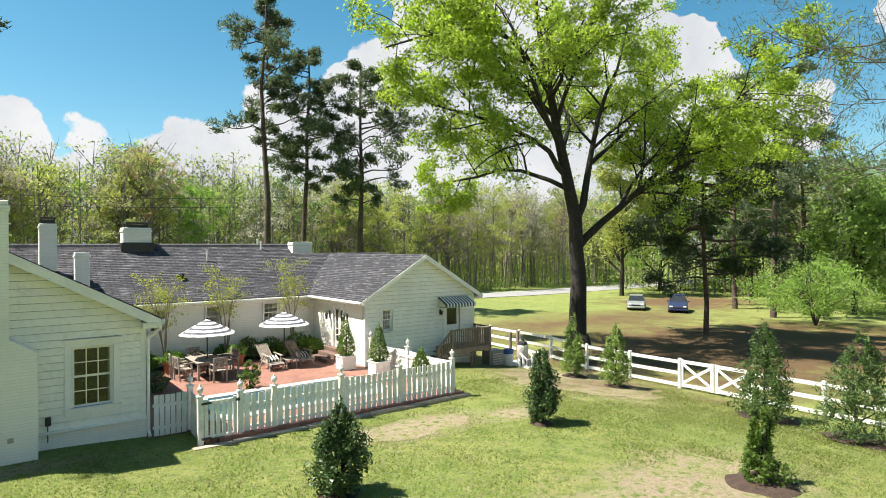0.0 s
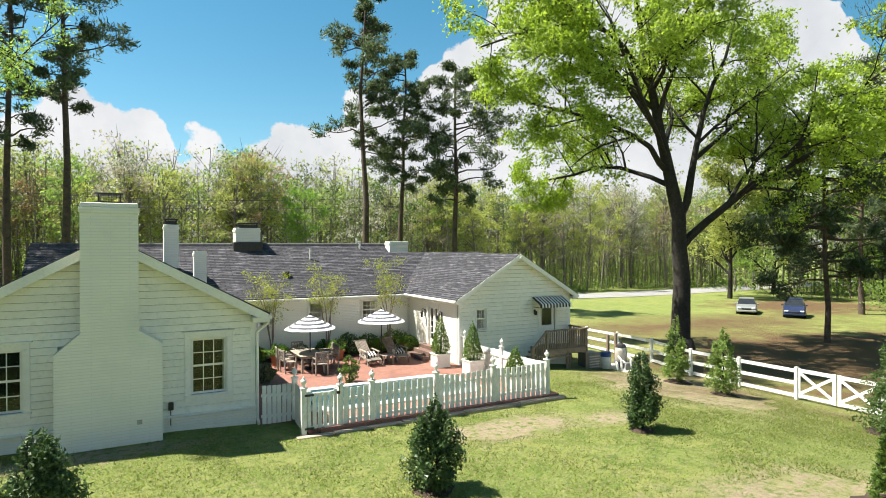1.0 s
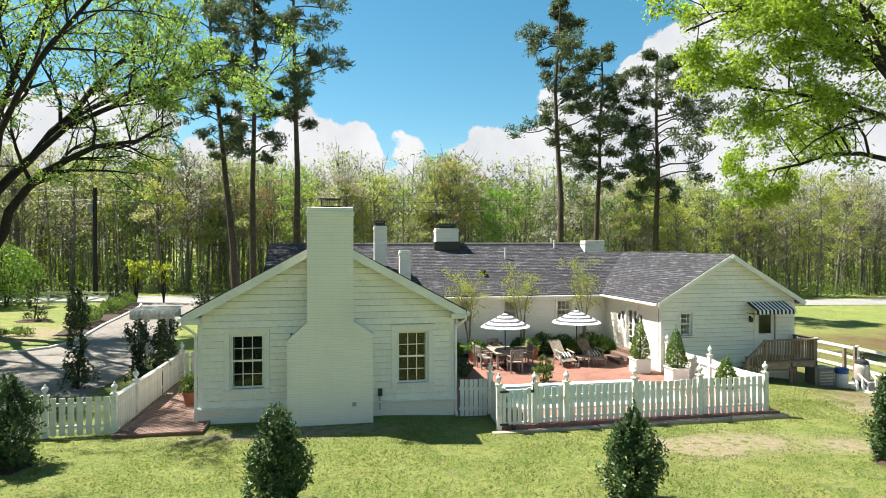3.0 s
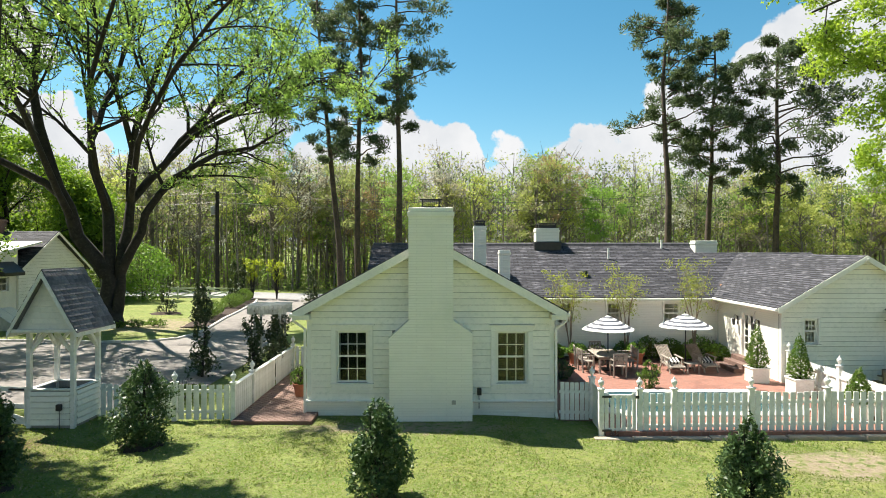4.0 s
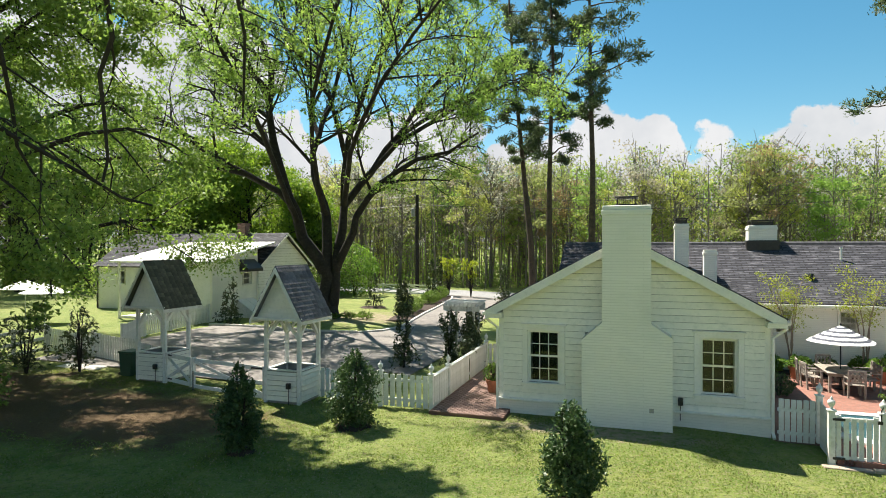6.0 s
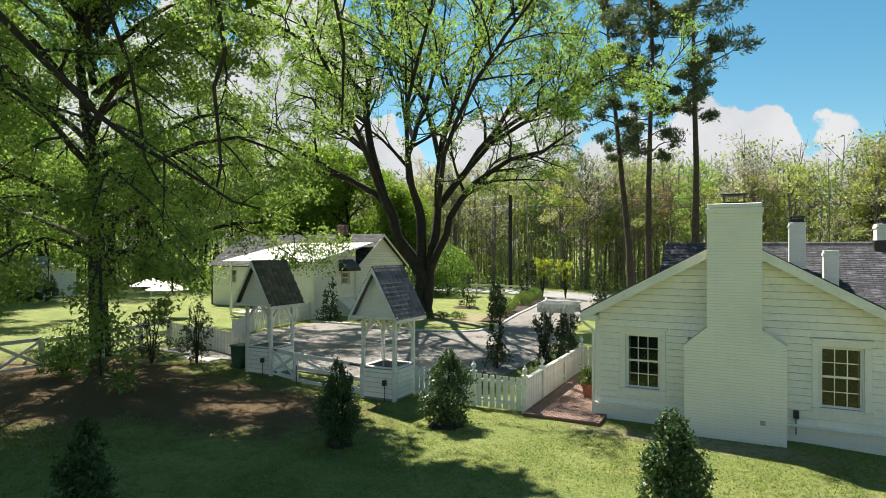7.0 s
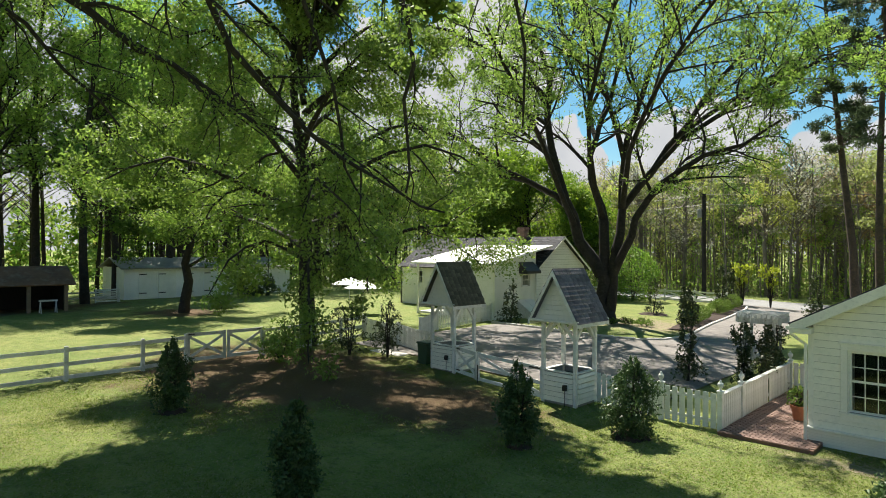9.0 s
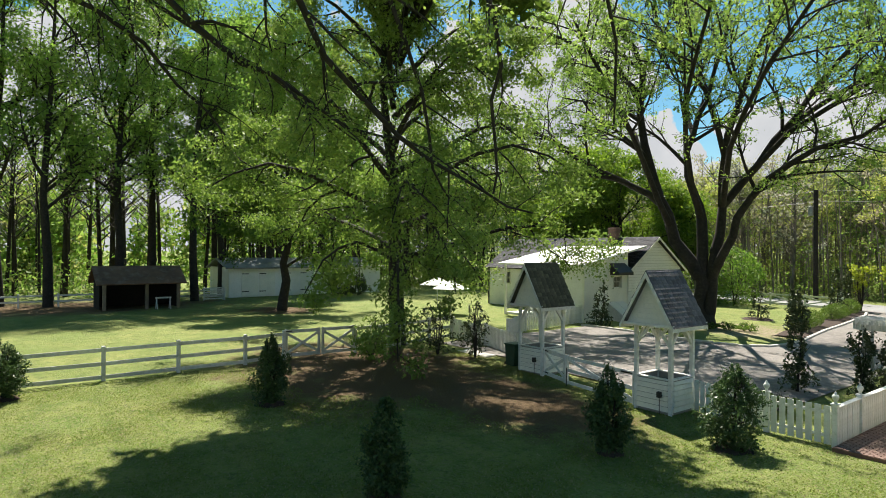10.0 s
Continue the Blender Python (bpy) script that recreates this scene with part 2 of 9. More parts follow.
MULCH = plain("brown_mulch", (0.056, 0.036, 0.026), (0.032, 0.022, 0.017), 6, 0.95, 25, 1.0, (0.095, 0.062, 0.045), 30)
TERRA = plain("terracotta", (0.42, 0.16, 0.08), (0.33, 0.13, 0.07), 6, 0.8, 40, 0.15)
DECKW = plain("weathered_deck_wood", (0.29, 0.215, 0.16), (0.19, 0.145, 0.11), 3, 0.8, 40, 0.3, per_piece=0.12)
TEAK = plain("silvered_teak", (0.36, 0.32, 0.27), (0.24, 0.21, 0.175), 4, 0.75, 40, 0.3, per_piece=0.08)
CONC = plain("pale_coping_stone", (0.62, 0.60, 0.55), (0.50, 0.48, 0.44), 3, 0.8, 40, 0.2)
CURTAIN = plain("pale_curtain", (0.55, 0.56, 0.50), (0.42, 0.43, 0.38), 6, 0.9, 30, 0.3)

L_OAK = leafy("spring_oak_leaves", (0.185, 0.30, 0.045), (0.35, 0.455, 0.09), 0.56)
L_WIL = leafy("willow_oak_leaves", (0.155, 0.280, 0.062), (0.291, 0.410, 0.112), 0.55)
L_DEEP = leafy("deep_green_leaves", (0.068, 0.135, 0.027), (0.145, 0.220, 0.050), 0.5)
L_SHADE = leafy("shade_tree_leaves", (0.115, 0.210, 0.048), (0.255, 0.350, 0.092), 0.50)
L_BOX = leafy("boxwood_leaves", (0.100, 0.185, 0.030), (0.195, 0.290, 0.050), 0.2)
# less translucent leaf for the crowns added to block sky
L_UPPER = leafy("added_shade_leaves", (0.10, 0.18, 0.04), (0.20, 0.28, 0.07), 0.25)
L_HOLLY = leafy("glossy_holly_leaves", (0.028, 0.062, 0.021), (0.090, 0.150, 0.050), 0.2, 0.43, 0.33)
L_MAG = leafy("magnolia_leaves", (0.024, 0.052, 0.020), (0.085, 0.100, 0.040), 0.12, 0.48, 0.3)
L_BRT = leafy("bright_spring_leaves", (0.105, 0.215, 0.040), (0.205, 0.325, 0.070), 0.45)
L_YEL = leafy("yellow_green_leaves", (0.24, 0.31, 0.045), (0.36, 0.41, 0.07), 0.5)
L_PINE = leafy("pine_needles", (0.062, 0.094, 0.046), (0.125, 0.165, 0.080), 0.4, 0.5, 0.3)
L_CEDAR = leafy("young_arborvitae_foliage", (0.120, 0.205, 0.050), (0.260, 0.350, 0.100), 0.35)
W_GRN = leafy("wood_leaves_green", (0.145, 0.245, 0.062), (0.265, 0.380, 0.105), 0.55)
W_YEL = leafy("wood_leaves_yellow", (0.270, 0.325, 0.085), (0.410, 0.445, 0.150), 0.55)
W_OLV = leafy("wood_leaves_olive", (0.190, 0.235, 0.080), (0.325, 0.360, 0.145), 0.55)
W_BUD = leafy("wood_buds_brown", (0.285, 0.260, 0.165), (0.400, 0.375, 0.270), 0.5)
W_PAL = leafy("wood_blossom_pale", (0.336, 0.345, 0.255), (0.460, 0.460, 0.380), 0.5)
V_GRN = leafy("deep_wood_green", (0.10, 0.19, 0.030), (0.22, 0.33, 0.055), 0.5)
V_OLV = leafy("deep_wood_olive", (0.087, 0.128, 0.041), (0.174, 0.210, 0.075), 0.35)
W_DRK = leafy("wood_evergreen", (0.056, 0.108, 0.037), (0.125, 0.190, 0.062), 0.4)
W_LIM = leafy("wood_leaves_lime", (0.150, 0.280, 0.060), (0.250, 0.385, 0.095), 0.5)
W_RST = leafy("wood_buds_russet", (0.260, 0.190, 0.095), (0.350, 0.280, 0.150), 0.45)
L_PDK = leafy("dark_pine_needles", (0.036, 0.062, 0.03), (0.075, 0.110, 0.05), 0.3, 0.5, 0.3)


def grass_material():
    m, nt, b = material("mown_spring_lawn")
    vec = node(nt, "ShaderNodeTexCoord").outputs["Object"]
    g = noise_mix(nt, vec, 0.35, 4, (0.165, 0.235, 0.05), (0.262, 0.292, 0.08), 0.35, 0.65)
    g = noise_mix(nt, vec, 1.7, 6, g, (0.12, 0.19, 0.03), 0.46, 0.66)
    g = noise_mix(nt, vec, 5.0, 8, g, (0.095, 0.145, 0.034), 0.52, 0.68)
    g = noise_mix(nt, vec, 14.0, 6, g, (0.293, 0.258, 0.142), 0.47, 0.72)
    g = noise_mix(nt, vec, 55.0, 3, g, (0.094, 0.131, 0.028), 0.52, 0.80)
    dirt = noise_mix(nt, vec, 9.0, 8, (0.37, 0.305, 0.215), (0.25, 0.20, 0.135), 0.3, 0.7)
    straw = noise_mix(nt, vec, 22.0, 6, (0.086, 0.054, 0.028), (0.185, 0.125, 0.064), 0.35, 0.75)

    def patch(x, y, rx, ry, soft, wob=0.5, ns=0.9):
        """1 inside an oval worn patch with a ragged edge."""
        mp = node(nt, "ShaderNodeVectorMath")
        mp.operation = "SUBTRACT"
        mp.inputs[1].default_value = (x, y, 0)
        nt.links.new(vec, mp.inputs[0])
        ms = node(nt, "ShaderNodeVectorMath")
        ms.operation = "MULTIPLY"
        ms.inputs[1].default_value = (1 / rx, 1 / ry, 0)
        nt.links.new(mp.outputs[0], ms.inputs[0])
        ln = node(nt, "ShaderNodeVectorMath")
        ln.operation = "LENGTH"
        nt.links.new(ms.outputs[0], ln.inputs[0])
        no = node(nt, "ShaderNodeTexNoise", Scale=ns, Detail=8.0, Roughness=0.7)
        nt.links.new(vec, no.inputs["Vector"])
        ad = node(nt, "ShaderNodeMath")
        ad.operation = "MULTIPLY_ADD"
        ad.inputs[1].default_value, ad.inputs[2].default_value = wob * 4, -wob * 2
        nt.links.new(no.outputs["Fac"], ad.inputs[0])
        sm = node(nt, "ShaderNodeMath")
        sm.operation = "ADD"
        nt.links.new(ln.outputs["Value"], sm.inputs[0])
        nt.links.new(ad.outputs["Value"], sm.inputs[1])
        r = node(nt, "ShaderNodeMapRange", From_Min=1.0 + soft, From_Max=1.0 - soft)
        nt.links.new(sm.outputs["Value"], r.inputs["Value"])
        return r.outputs["Result"]

    def over(col, under, fac):
        x = nt.nodes.new("ShaderNodeMix")
        x.data_type = "RGBA"
        nt.links.new(fac, x.inputs["Factor"])
        nt.links.new(under, x.inputs["A"])
        nt.links.new(col, x.inputs["B"])
        return x.outputs["Result"]

    for args in DIRT:
        g = over(noise_mix(nt, vec, 5.0, 8, dirt, g, 0.48, 0.62), g, patch(*args))
    for args in STRAW_SHADE:
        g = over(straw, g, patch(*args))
    nt.links.new(g, b.inputs["Base Color"])
    b.inputs["Roughness"].default_value, b.inputs["Specular IOR Level"].default_value = 0.85, 0.2
    bump(nt, b, vec, 16, 1.0, 0.11, 9)
    return m


# worn earth and leaf litter: x, y, half widths, softness, raggedness; east litter also darkens the lawn for tree shade
DIRT = [(11.5, 7.0, 3.0, 1.6, 0.5, 0.8, 0.9), (9.6, 14.2, 2.2, 0.9, 0.35, 0.7, 1.4), (13.0, 13.5, 1.0, 0.6, 0.35, 0.7, 1.5), (19.5, 16.5, 3.0, 4.0, 0.4, 0.7, 0.8),
        (-1.2, 16.7, 2.8, 0.5, 0.4, 0.8, 2.0), (-18.3, 37.5, 3.0, 3.2, 0.3, 0.5, 0.8)]
STRAW_SHADE = [(38.0, 17.5, 17.0, 10.5, 0.35, 0.6, 0.35), (66.0, 40.0, 9.0, 7.0, 0.35, 0.6, 0.35), (40.0, 33.0, 15.0, 4.0, 0.9, 0.9, 0.25), (-57.5, 5.0, 6.5, 12.0, 0.3, 0.6, 0.3), (-21.5, 12.4, 6.8, 4.8, 0.3, 0.6, 0.6), (-14.2, 13.8, 4.2, 2.5, 0.3, 0.6, 0.8), (-45.5, 18.6, 3.0, 2.4, 0.3, 0.7, 0.9)]
LAWN = grass_material()


def blend(a, b, v):
    u = min(1.0, max(0.0, (v - a) / (b - a)))
    return u * u * (3 - 2 * u)


def zg(x, y):
    """Height of the ground: level by the house, falling gently to the east, a little higher in the west."""
    return -0.12 * blend(1.0, 4.5, x) - 0.73 * blend(14, 23, x) - 0.016 * min(40.0, max(0.0, x - 21)) + 0.28 * blend(10, 23, -x)


def axis_steps(lo, hi):
    a = list(np.arange(lo, hi, 1.25)) + [hi]
    for d in (5, 12, 30, 80, 200, 500, 1200, 2600):
        a = [lo - d] + a + [hi + d]
    return a


g = Geo()
xs, ys = axis_steps(-45, 55), axis_steps(-12, 62)
nx = len(xs)
g.v = [(x, y, zg(x, y) + 0.03 * noise.noise(Vector((x * 0.3, y * 0.3, 0)))) for y in ys for x in xs]
g.f = [(j * nx + i, j * nx + i + 1, (j + 1) * nx + i + 1, (j + 1) * nx + i) for j in range(len(ys) - 1) for i in range(nx - 1)]
g.m = [0] * len(g.f)
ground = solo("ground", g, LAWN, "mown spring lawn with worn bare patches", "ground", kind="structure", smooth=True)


# ---- roads and paving ----
def sheet(name, poly_x, poly_y, mat, lift, label, category):
    """A thin paved sheet over a grid of x and y, following the ground."""
    g = Geo()
    n = len(poly_x)
    g.v = [(x, y, zg(x, y) + lift) for y in poly_y for x in poly_x]
    g.f = [(j * n + i, j * n + i + 1, (j + 1) * n + i + 1, (j + 1) * n + i) for j in range(len(poly_y) - 1) for i in range(n - 1)]
    g.m = [0] * len(g.f)
    return solo(name, g, mat, label, category, kind="structure", smooth=True)


def paving(name, c1, c2, c3):
    m, nt, b = material(name)
    vec = node(nt, "ShaderNodeTexCoord").outputs["Object"]
    col = noise_mix(nt, vec, 0.3, 5, c1, c2)
    col = noise_mix(nt, vec, 3.0, 8, col, c3, 0.45, 0.8)
    col = noise_mix(nt, vec, 60.0, 4, col, tuple(0.6 * q for q in c2), 0.5, 0.8)
    nt.links.new(col, b.inputs["Base Color"])
    b.inputs["Roughness"].default_value = 0.9
    bump(nt, b, vec, 70, 0.5, 0.02)
    return m


GRAVEL = paving("pale_worn_asphalt", (0.215, 0.197, 0.18), (0.15, 0.136, 0.125), (0.29, 0.262, 0.24))
ROADM = paving("grey_road_asphalt", (0.255, 0.255, 0.255), (0.21, 0.21, 0.212), (0.31, 0.31, 0.305))
sheet("road", list(np.arange(-120, 161, 5.0)), [57.8, 60, 62.5, 65.2], ROADM, 0.05, "pale grey two-lane country road", "road")
sheet("parking_court", list(np.arange(-24.5, -7.6, 1.0)), list(np.arange(18.6, 30.9, 1.0)), GRAVEL, 0.045, "worn pale asphalt parking court with leaf litter", "driveway")
# the drive runs north from the court to the road, round the lawn island's rounded corner
LEFT = [(30.5, -17.6), (31.2, -15.3), (32.4, -14.3), (34.0, -14.0), (36.0, -14.1), (38.5, -14.55), (42.0, -15.1), (46.0, -15.55), (50.0, -16.1), (54.0, -16.7), (56.5, -17.4), (58.4, -19.2)]
RIGHT = [(30.5, -8.6), (34.0, -9.6), (38.5, -10.2), (46.0, -10.6), (54.0, -10.4), (56.5, -9.6), (58.4, -7.6)]
lx = lambda y: float(np.interp(y, [p[0] for p in LEFT], [p[1] for p in LEFT]))
rx_ = lambda y: float(np.interp(y, [p[0] for p in RIGHT], [p[1] for p in RIGHT]))
g = Geo()
rows_ = list(np.arange(30.5, 33.0, 0.4)) + list(np.arange(33.0, 58.5, 1.15)) + [58.4]
for y in rows_:
    g.v += [(x, y, zg(x, y) + 0.055) for x in np.linspace(lx(y), rx_(y), 6)]
g.f = [(6 * j + i, 6 * j + i + 1, 6 * j + 7 + i, 6 * j + 6 + i) for j in range(len(rows_) - 1) for i in range(5)]
g.m = [0] * len(g.f)
solo("driveway", g, GRAVEL, "pale worn asphalt driveway in dappled shade", "driveway", kind="structure", smooth=True)
EDGE = [(x - 0.08, y) for y, x in LEFT[:-1]]
EDGE = [(-25.0, 30.4)] + EDGE
g = Geo()
g.tube([(x, y, zg(x, y) + 0.02) for x, y in EDGE], 0.08, 4)
kerb = solo("kerb", g, CONC, "low pale concrete kerb round the lawn island", "kerb", kind="structure")
for (x0, y0), (x1, y1) in zip(EDGE, EDGE[1:]):
    n = max(1, round(math.hypot(x1 - x0, y1 - y0) / 1.2))
    ang = math.atan2(y1 - y0, x1 - x0)
    ln = math.hypot(x1 - x0, y1 - y0) / n
    for k in range(n):
        x, y = x0 + (x1 - x0) * (k + 0.5) / n, y0 + (y1 - y0) * (k + 0.5) / n
        g = Geo()
        g.cbox(-ln / 2 + 0.012, ln / 2 - 0.012, -0.09, 0.09, -0.1, 0.15, 0.02, 0, Matrix.Translation((x, y, zg(x, y))) @ Matrix.Rotation(ang, 4, "Z"))
        part("kerb_stone", g, CONC, kerb)


def brick_floor(name, w, h, mortar, c1, c2, grout):
    m, nt, b = material(name)
    vec = node(nt, "ShaderNodeTexCoord").outputs["Object"]
    bt = node(nt, "ShaderNodeTexBrick", Scale=1.0, Mortar_Size=mortar, Brick_Width=w, Row_Height=h, Color1=(*c1, 1), Color2=(*c2, 1), Mortar=(*grout, 1))
    nt.links.new(vec, bt.inputs["Vector"])
    col = noise_mix(nt, vec, 0.8, 5, bt.outputs["Color"], tuple(0.7 * q for q in c2), 0.5, 0.75)
    col = noise_mix(nt, vec, 6, 6, col, tuple(min(1, 1.35 * q) for q in c1), 0.55, 0.8)
    nt.links.new(col, b.inputs["Base Color"])
    b.inputs["Roughness"].default_value = 0.8
    bp = node(nt, "ShaderNodeBump", Strength=0.5, Distance=0.01)
    bp.invert = True
    nt.links.new(bt.outputs["Fac"], bp.inputs["Height"])
    nt.links.new(bp.outputs["Normal"], b.inputs["Normal"])
    return m


PATIO = brick_floor("red_brick_paving", 0.21, 0.105, 0.006, (0.28, 0.122, 0.088), (0.21, 0.093, 0.068), (0.21, 0.145, 0.115))
BRICK = plain("old_red_brick", (0.20, 0.122, 0.098), (0.135, 0.085, 0.07), 5, 0.85, 40, 0.4, (0.33, 0.24, 0.19), 20, per_piece=0.18)
PX0, PX1, PY0, PY1 = 4.8, 11.3, 17.7, 20.9
g = Geo()
for x0, x1, y0, y1 in ((4.46, PX0, 16.3, 17.75), (3.45, PX0, 17.75, 27.4), (PX1, 13.1, 16.2, 22.15), (PX1, 12.6, 22.15, 27.4), (PX0, PX1, 16.2, PY0), (PX0, PX1, PY1, 27.4)):
    g.box(x0, x1, y0, y1, -0.5, 0.035)
solo("patio", g, PATIO, "red brick pool patio", "patio", kind="structure")

# pool: basin, pale coping with cut corners, water
WATER, nt, b = material("pool_water")
vec = node(nt, "ShaderNodeTexCoord").outputs["Object"]
nt.links.new(noise_mix(nt, vec, 0.8, 3, (0.024, 0.080, 0.098), (0.04, 0.11, 0.13)), b.inputs["Base Color"])
b.inputs["Roughness"].default_value = 0.06
bump(nt, b, vec, 3.5, 0.25, 0.03)
pool = thing("swimming_pool", (8.05, 19.3, 0), "turquoise swimming pool edged with pale stone coping", "pool")


def octagon(i, c):
    x0, x1, y0, y1 = PX0 + i, PX1 - i, PY0 + i, PY1 - i
    return [(x0 + c, y0), (x1 - c, y0), (x1, y0 + c), (x1, y1 - c), (x1 - c, y1), (x0 + c, y1), (x0, y1 - c), (x0, y0 + c)]


g = Geo()
o, q = octagon(-0.05, 0.7), octagon(0.33, 0.6)
g.v = [(*p, 0.085) for p in o] + [(*p, 0.085) for p in q] + [(*p, 0.0) for p in o] + [(*p, -0.5) for p in q]
for i in range(8):
    j = (i + 1) % 8
    g.f += [(i, j, 8 + j, 8 + i), (16 + i, 16 + j, j, i), (8 + i, 8 + j, 24 + j, 24 + i)]
g.m = [0] * len(g.f)
part("coping", g, CONC, pool, "pale stone coping")
g = Geo()
g.add([(*p, 0.055) for p in octagon(0.3, 0.6)], [tuple(range(8))])
part("water", g, WATER, pool, "turquoise water")
g = Geo()
x, y = octagon(-0.05, 0.7), 0
for cx, cy, sx, sy in ((PX0, PY0, 1, 1), (PX1, PY0, -1, 1), (PX1, PY1, -1, -1), (PX0, PY1, 1, -1)):
    g.add([(cx - 0.05 * sx, cy - 0.05 * sy, 0.035), (cx + 0.72 * sx, cy - 0.05 * sy, 0.035), (cx - 0.05 * sx, cy + 0.72 * sy, 0.035)], [(0, 1, 2)])
solo("patio_corner_paving", g, PATIO, "red brick paving at the pool corners", "patio", kind="structure")

# ---- the house ----


def painted_brick(name, axis):
    """White painted brickwork on a wall that runs along x or y."""
    m, nt, b = material(name)
    vec = node(nt, "ShaderNodeTexCoord").outputs["Object"]
    sp = nt.nodes.new("ShaderNodeSeparateXYZ")
    cb = nt.nodes.new("ShaderNodeCombineXYZ")
    nt.links.new(vec, sp.inputs[0])
    nt.links.new(sp.outputs[axis], cb.inputs["X"])
    nt.links.new(sp.outputs["Z"], cb.inputs["Y"])
    bt = node(nt, "ShaderNodeTexBrick", Scale=1.0, Mortar_Size=0.007, Brick_Width=0.86, Row_Height=0.076, Color1=(0.85, 0.84, 0.755, 1), Color2=(0.82, 0.81, 0.725, 1), Mortar=(0.75, 0.745, 0.665, 1))
    nt.links.new(cb.outputs[0], bt.inputs["Vector"])
    col = noise_mix(nt, vec, 0.8, 6, bt.outputs["Color"], (0.70, 0.715, 0.64), 0.5, 0.8)
    nt.links.new(col, b.inputs["Base Color"])
    b.inputs["Roughness"].default_value = 0.6
    bp = node(nt, "ShaderNodeBump", Strength=0.8, Distance=0.015)
    bp.invert = True
    nt.links.new(bt.outputs["Fac"], bp.inputs["Height"])
    nz = node(nt, "ShaderNodeTexNoise", Scale=40.0, Detail=4.0)
    nt.links.new(vec, nz.inputs["Vector"])
    b2 = node(nt, "ShaderNodeBump", Strength=0.25, Distance=0.01)
    nt.links.new(nz.outputs["Fac"], b2.inputs["Height"])
    nt.links.new(bp.outputs["Normal"], b2.inputs["Normal"])
    nt.links.new(b2.outputs["Normal"], b.inputs["Normal"])
    return m


BRICK_X, BRICK_Y = painted_brick("painted_brick_x", "X"), painted_brick("painted_brick_y", "Y")


def shingles(name, axis, c1, c2, c3, k=1.95):
    """Asphalt shingles in rows; axis is the way the rows run."""
    m, nt, b = material(name)
    vec = node(nt, "ShaderNodeTexCoord").outputs["Object"]
    sp = nt.nodes.new("ShaderNodeSeparateXYZ")
    cb = nt.nodes.new("ShaderNodeCombineXYZ")
    nt.links.new(vec, sp.inputs[0])
    nt.links.new(sp.outputs[axis], cb.inputs["X"])
    mu = node(nt, "ShaderNodeMath")
    mu.operation = "MULTIPLY"
    mu.inputs[1].default_value = k
    nt.links.new(sp.outputs["Z"], mu.inputs[0])
    nt.links.new(mu.outputs[0], cb.inputs["Y"])
    bt = node(nt, "ShaderNodeTexBrick", Scale=1.0, Mortar_Size=0.026, Brick_Width=0.42, Row_Height=0.145, Color1=(*c1, 1), Color2=(*c2, 1), Mortar=(0.02, 0.02, 0.022, 1), Bias=-0.1)
    nt.links.new(cb.outputs[0], bt.inputs["Vector"])
    wide = nt.nodes.new("ShaderNodeMapping")
    wide.inputs["Scale"].default_value = (1.5, 6.9, 1)
    nt.links.new(cb.outputs[0], wide.inputs["Vector"])
    col = noise_mix(nt, wide.outputs[0], 1.0, 2, bt.outputs["Color"], c3, 0.55, 0.72)
    col = noise_mix(nt, vec, 0.5, 5, col, tuple(0.6 * q for q in c1), 0.5, 0.85)
    nt.links.new(col, b.inputs["Base Color"])
    b.inputs["Roughness"].default_value, b.inputs["Specular IOR Level"].default_value = 0.85, 0.3
    bump(nt, b, vec, 60, 0.5, 0.01)
    return m


BLACKISH = plain("dark_ridge_shingle", (0.05, 0.05, 0.055), (0.085, 0.083, 0.09), 2, 0.85, 40, 0.4, per_piece=0.2)
ROOF_X = shingles("grey_shingles_x", "X", (0.040, 0.041, 0.052), (0.088, 0.088, 0.104), (0.165, 0.163, 0.182))
ROOF_Y = shingles("grey_shingles_y", "Y", (0.036, 0.037, 0.046), (0.085, 0.085, 0.10), (0.15, 0.149, 0.165))

GLASS, nt, b = material("window_glass")
b.inputs["Base Color"].default_value = (0.9, 0.94, 0.92, 1)
b.inputs["Roughness"].default_value = 0.03
b.inputs["Transmission Weight"].default_value = 1.0
b.inputs["IOR"].default_value = 1.45


# grey seen in the board gaps: grime, and shade under the laps as colour
SHEATH = plain("grimy_lap_shade_sheathing", (0.34, 0.34, 0.31), (0.26, 0.26, 0.235), 3, 0.9, 30, 0.3)


def facing(way, at):
    """Maps (along, out, up) of a wall to the world; way is where its outside looks, at its place on that axis."""
    return {"-y": lambda u, n, z: (u, at - n, z), "+y": lambda u, n, z: (u, at + n, z), "-x": lambda u, n, z: (at - n, u, z), "+x": lambda u, n, z: (at + n, u, z)}[way]


def wbox(g, to, u0, u1, n0, n1, z0, z1, c=0.0, m=0):
    p, q = to(u0, n0, z0), to(u1, n1, z1)
    lo, hi = [min(a, b) for a, b in zip(p, q)], [max(a, b) for a, b in zip(p, q)]
    (g.cbox(lo[0], hi[0], lo[1], hi[1], lo[2], hi[2], c, m) if c else g.box(lo[0], hi[0], lo[1], hi[1], lo[2], hi[2], m))


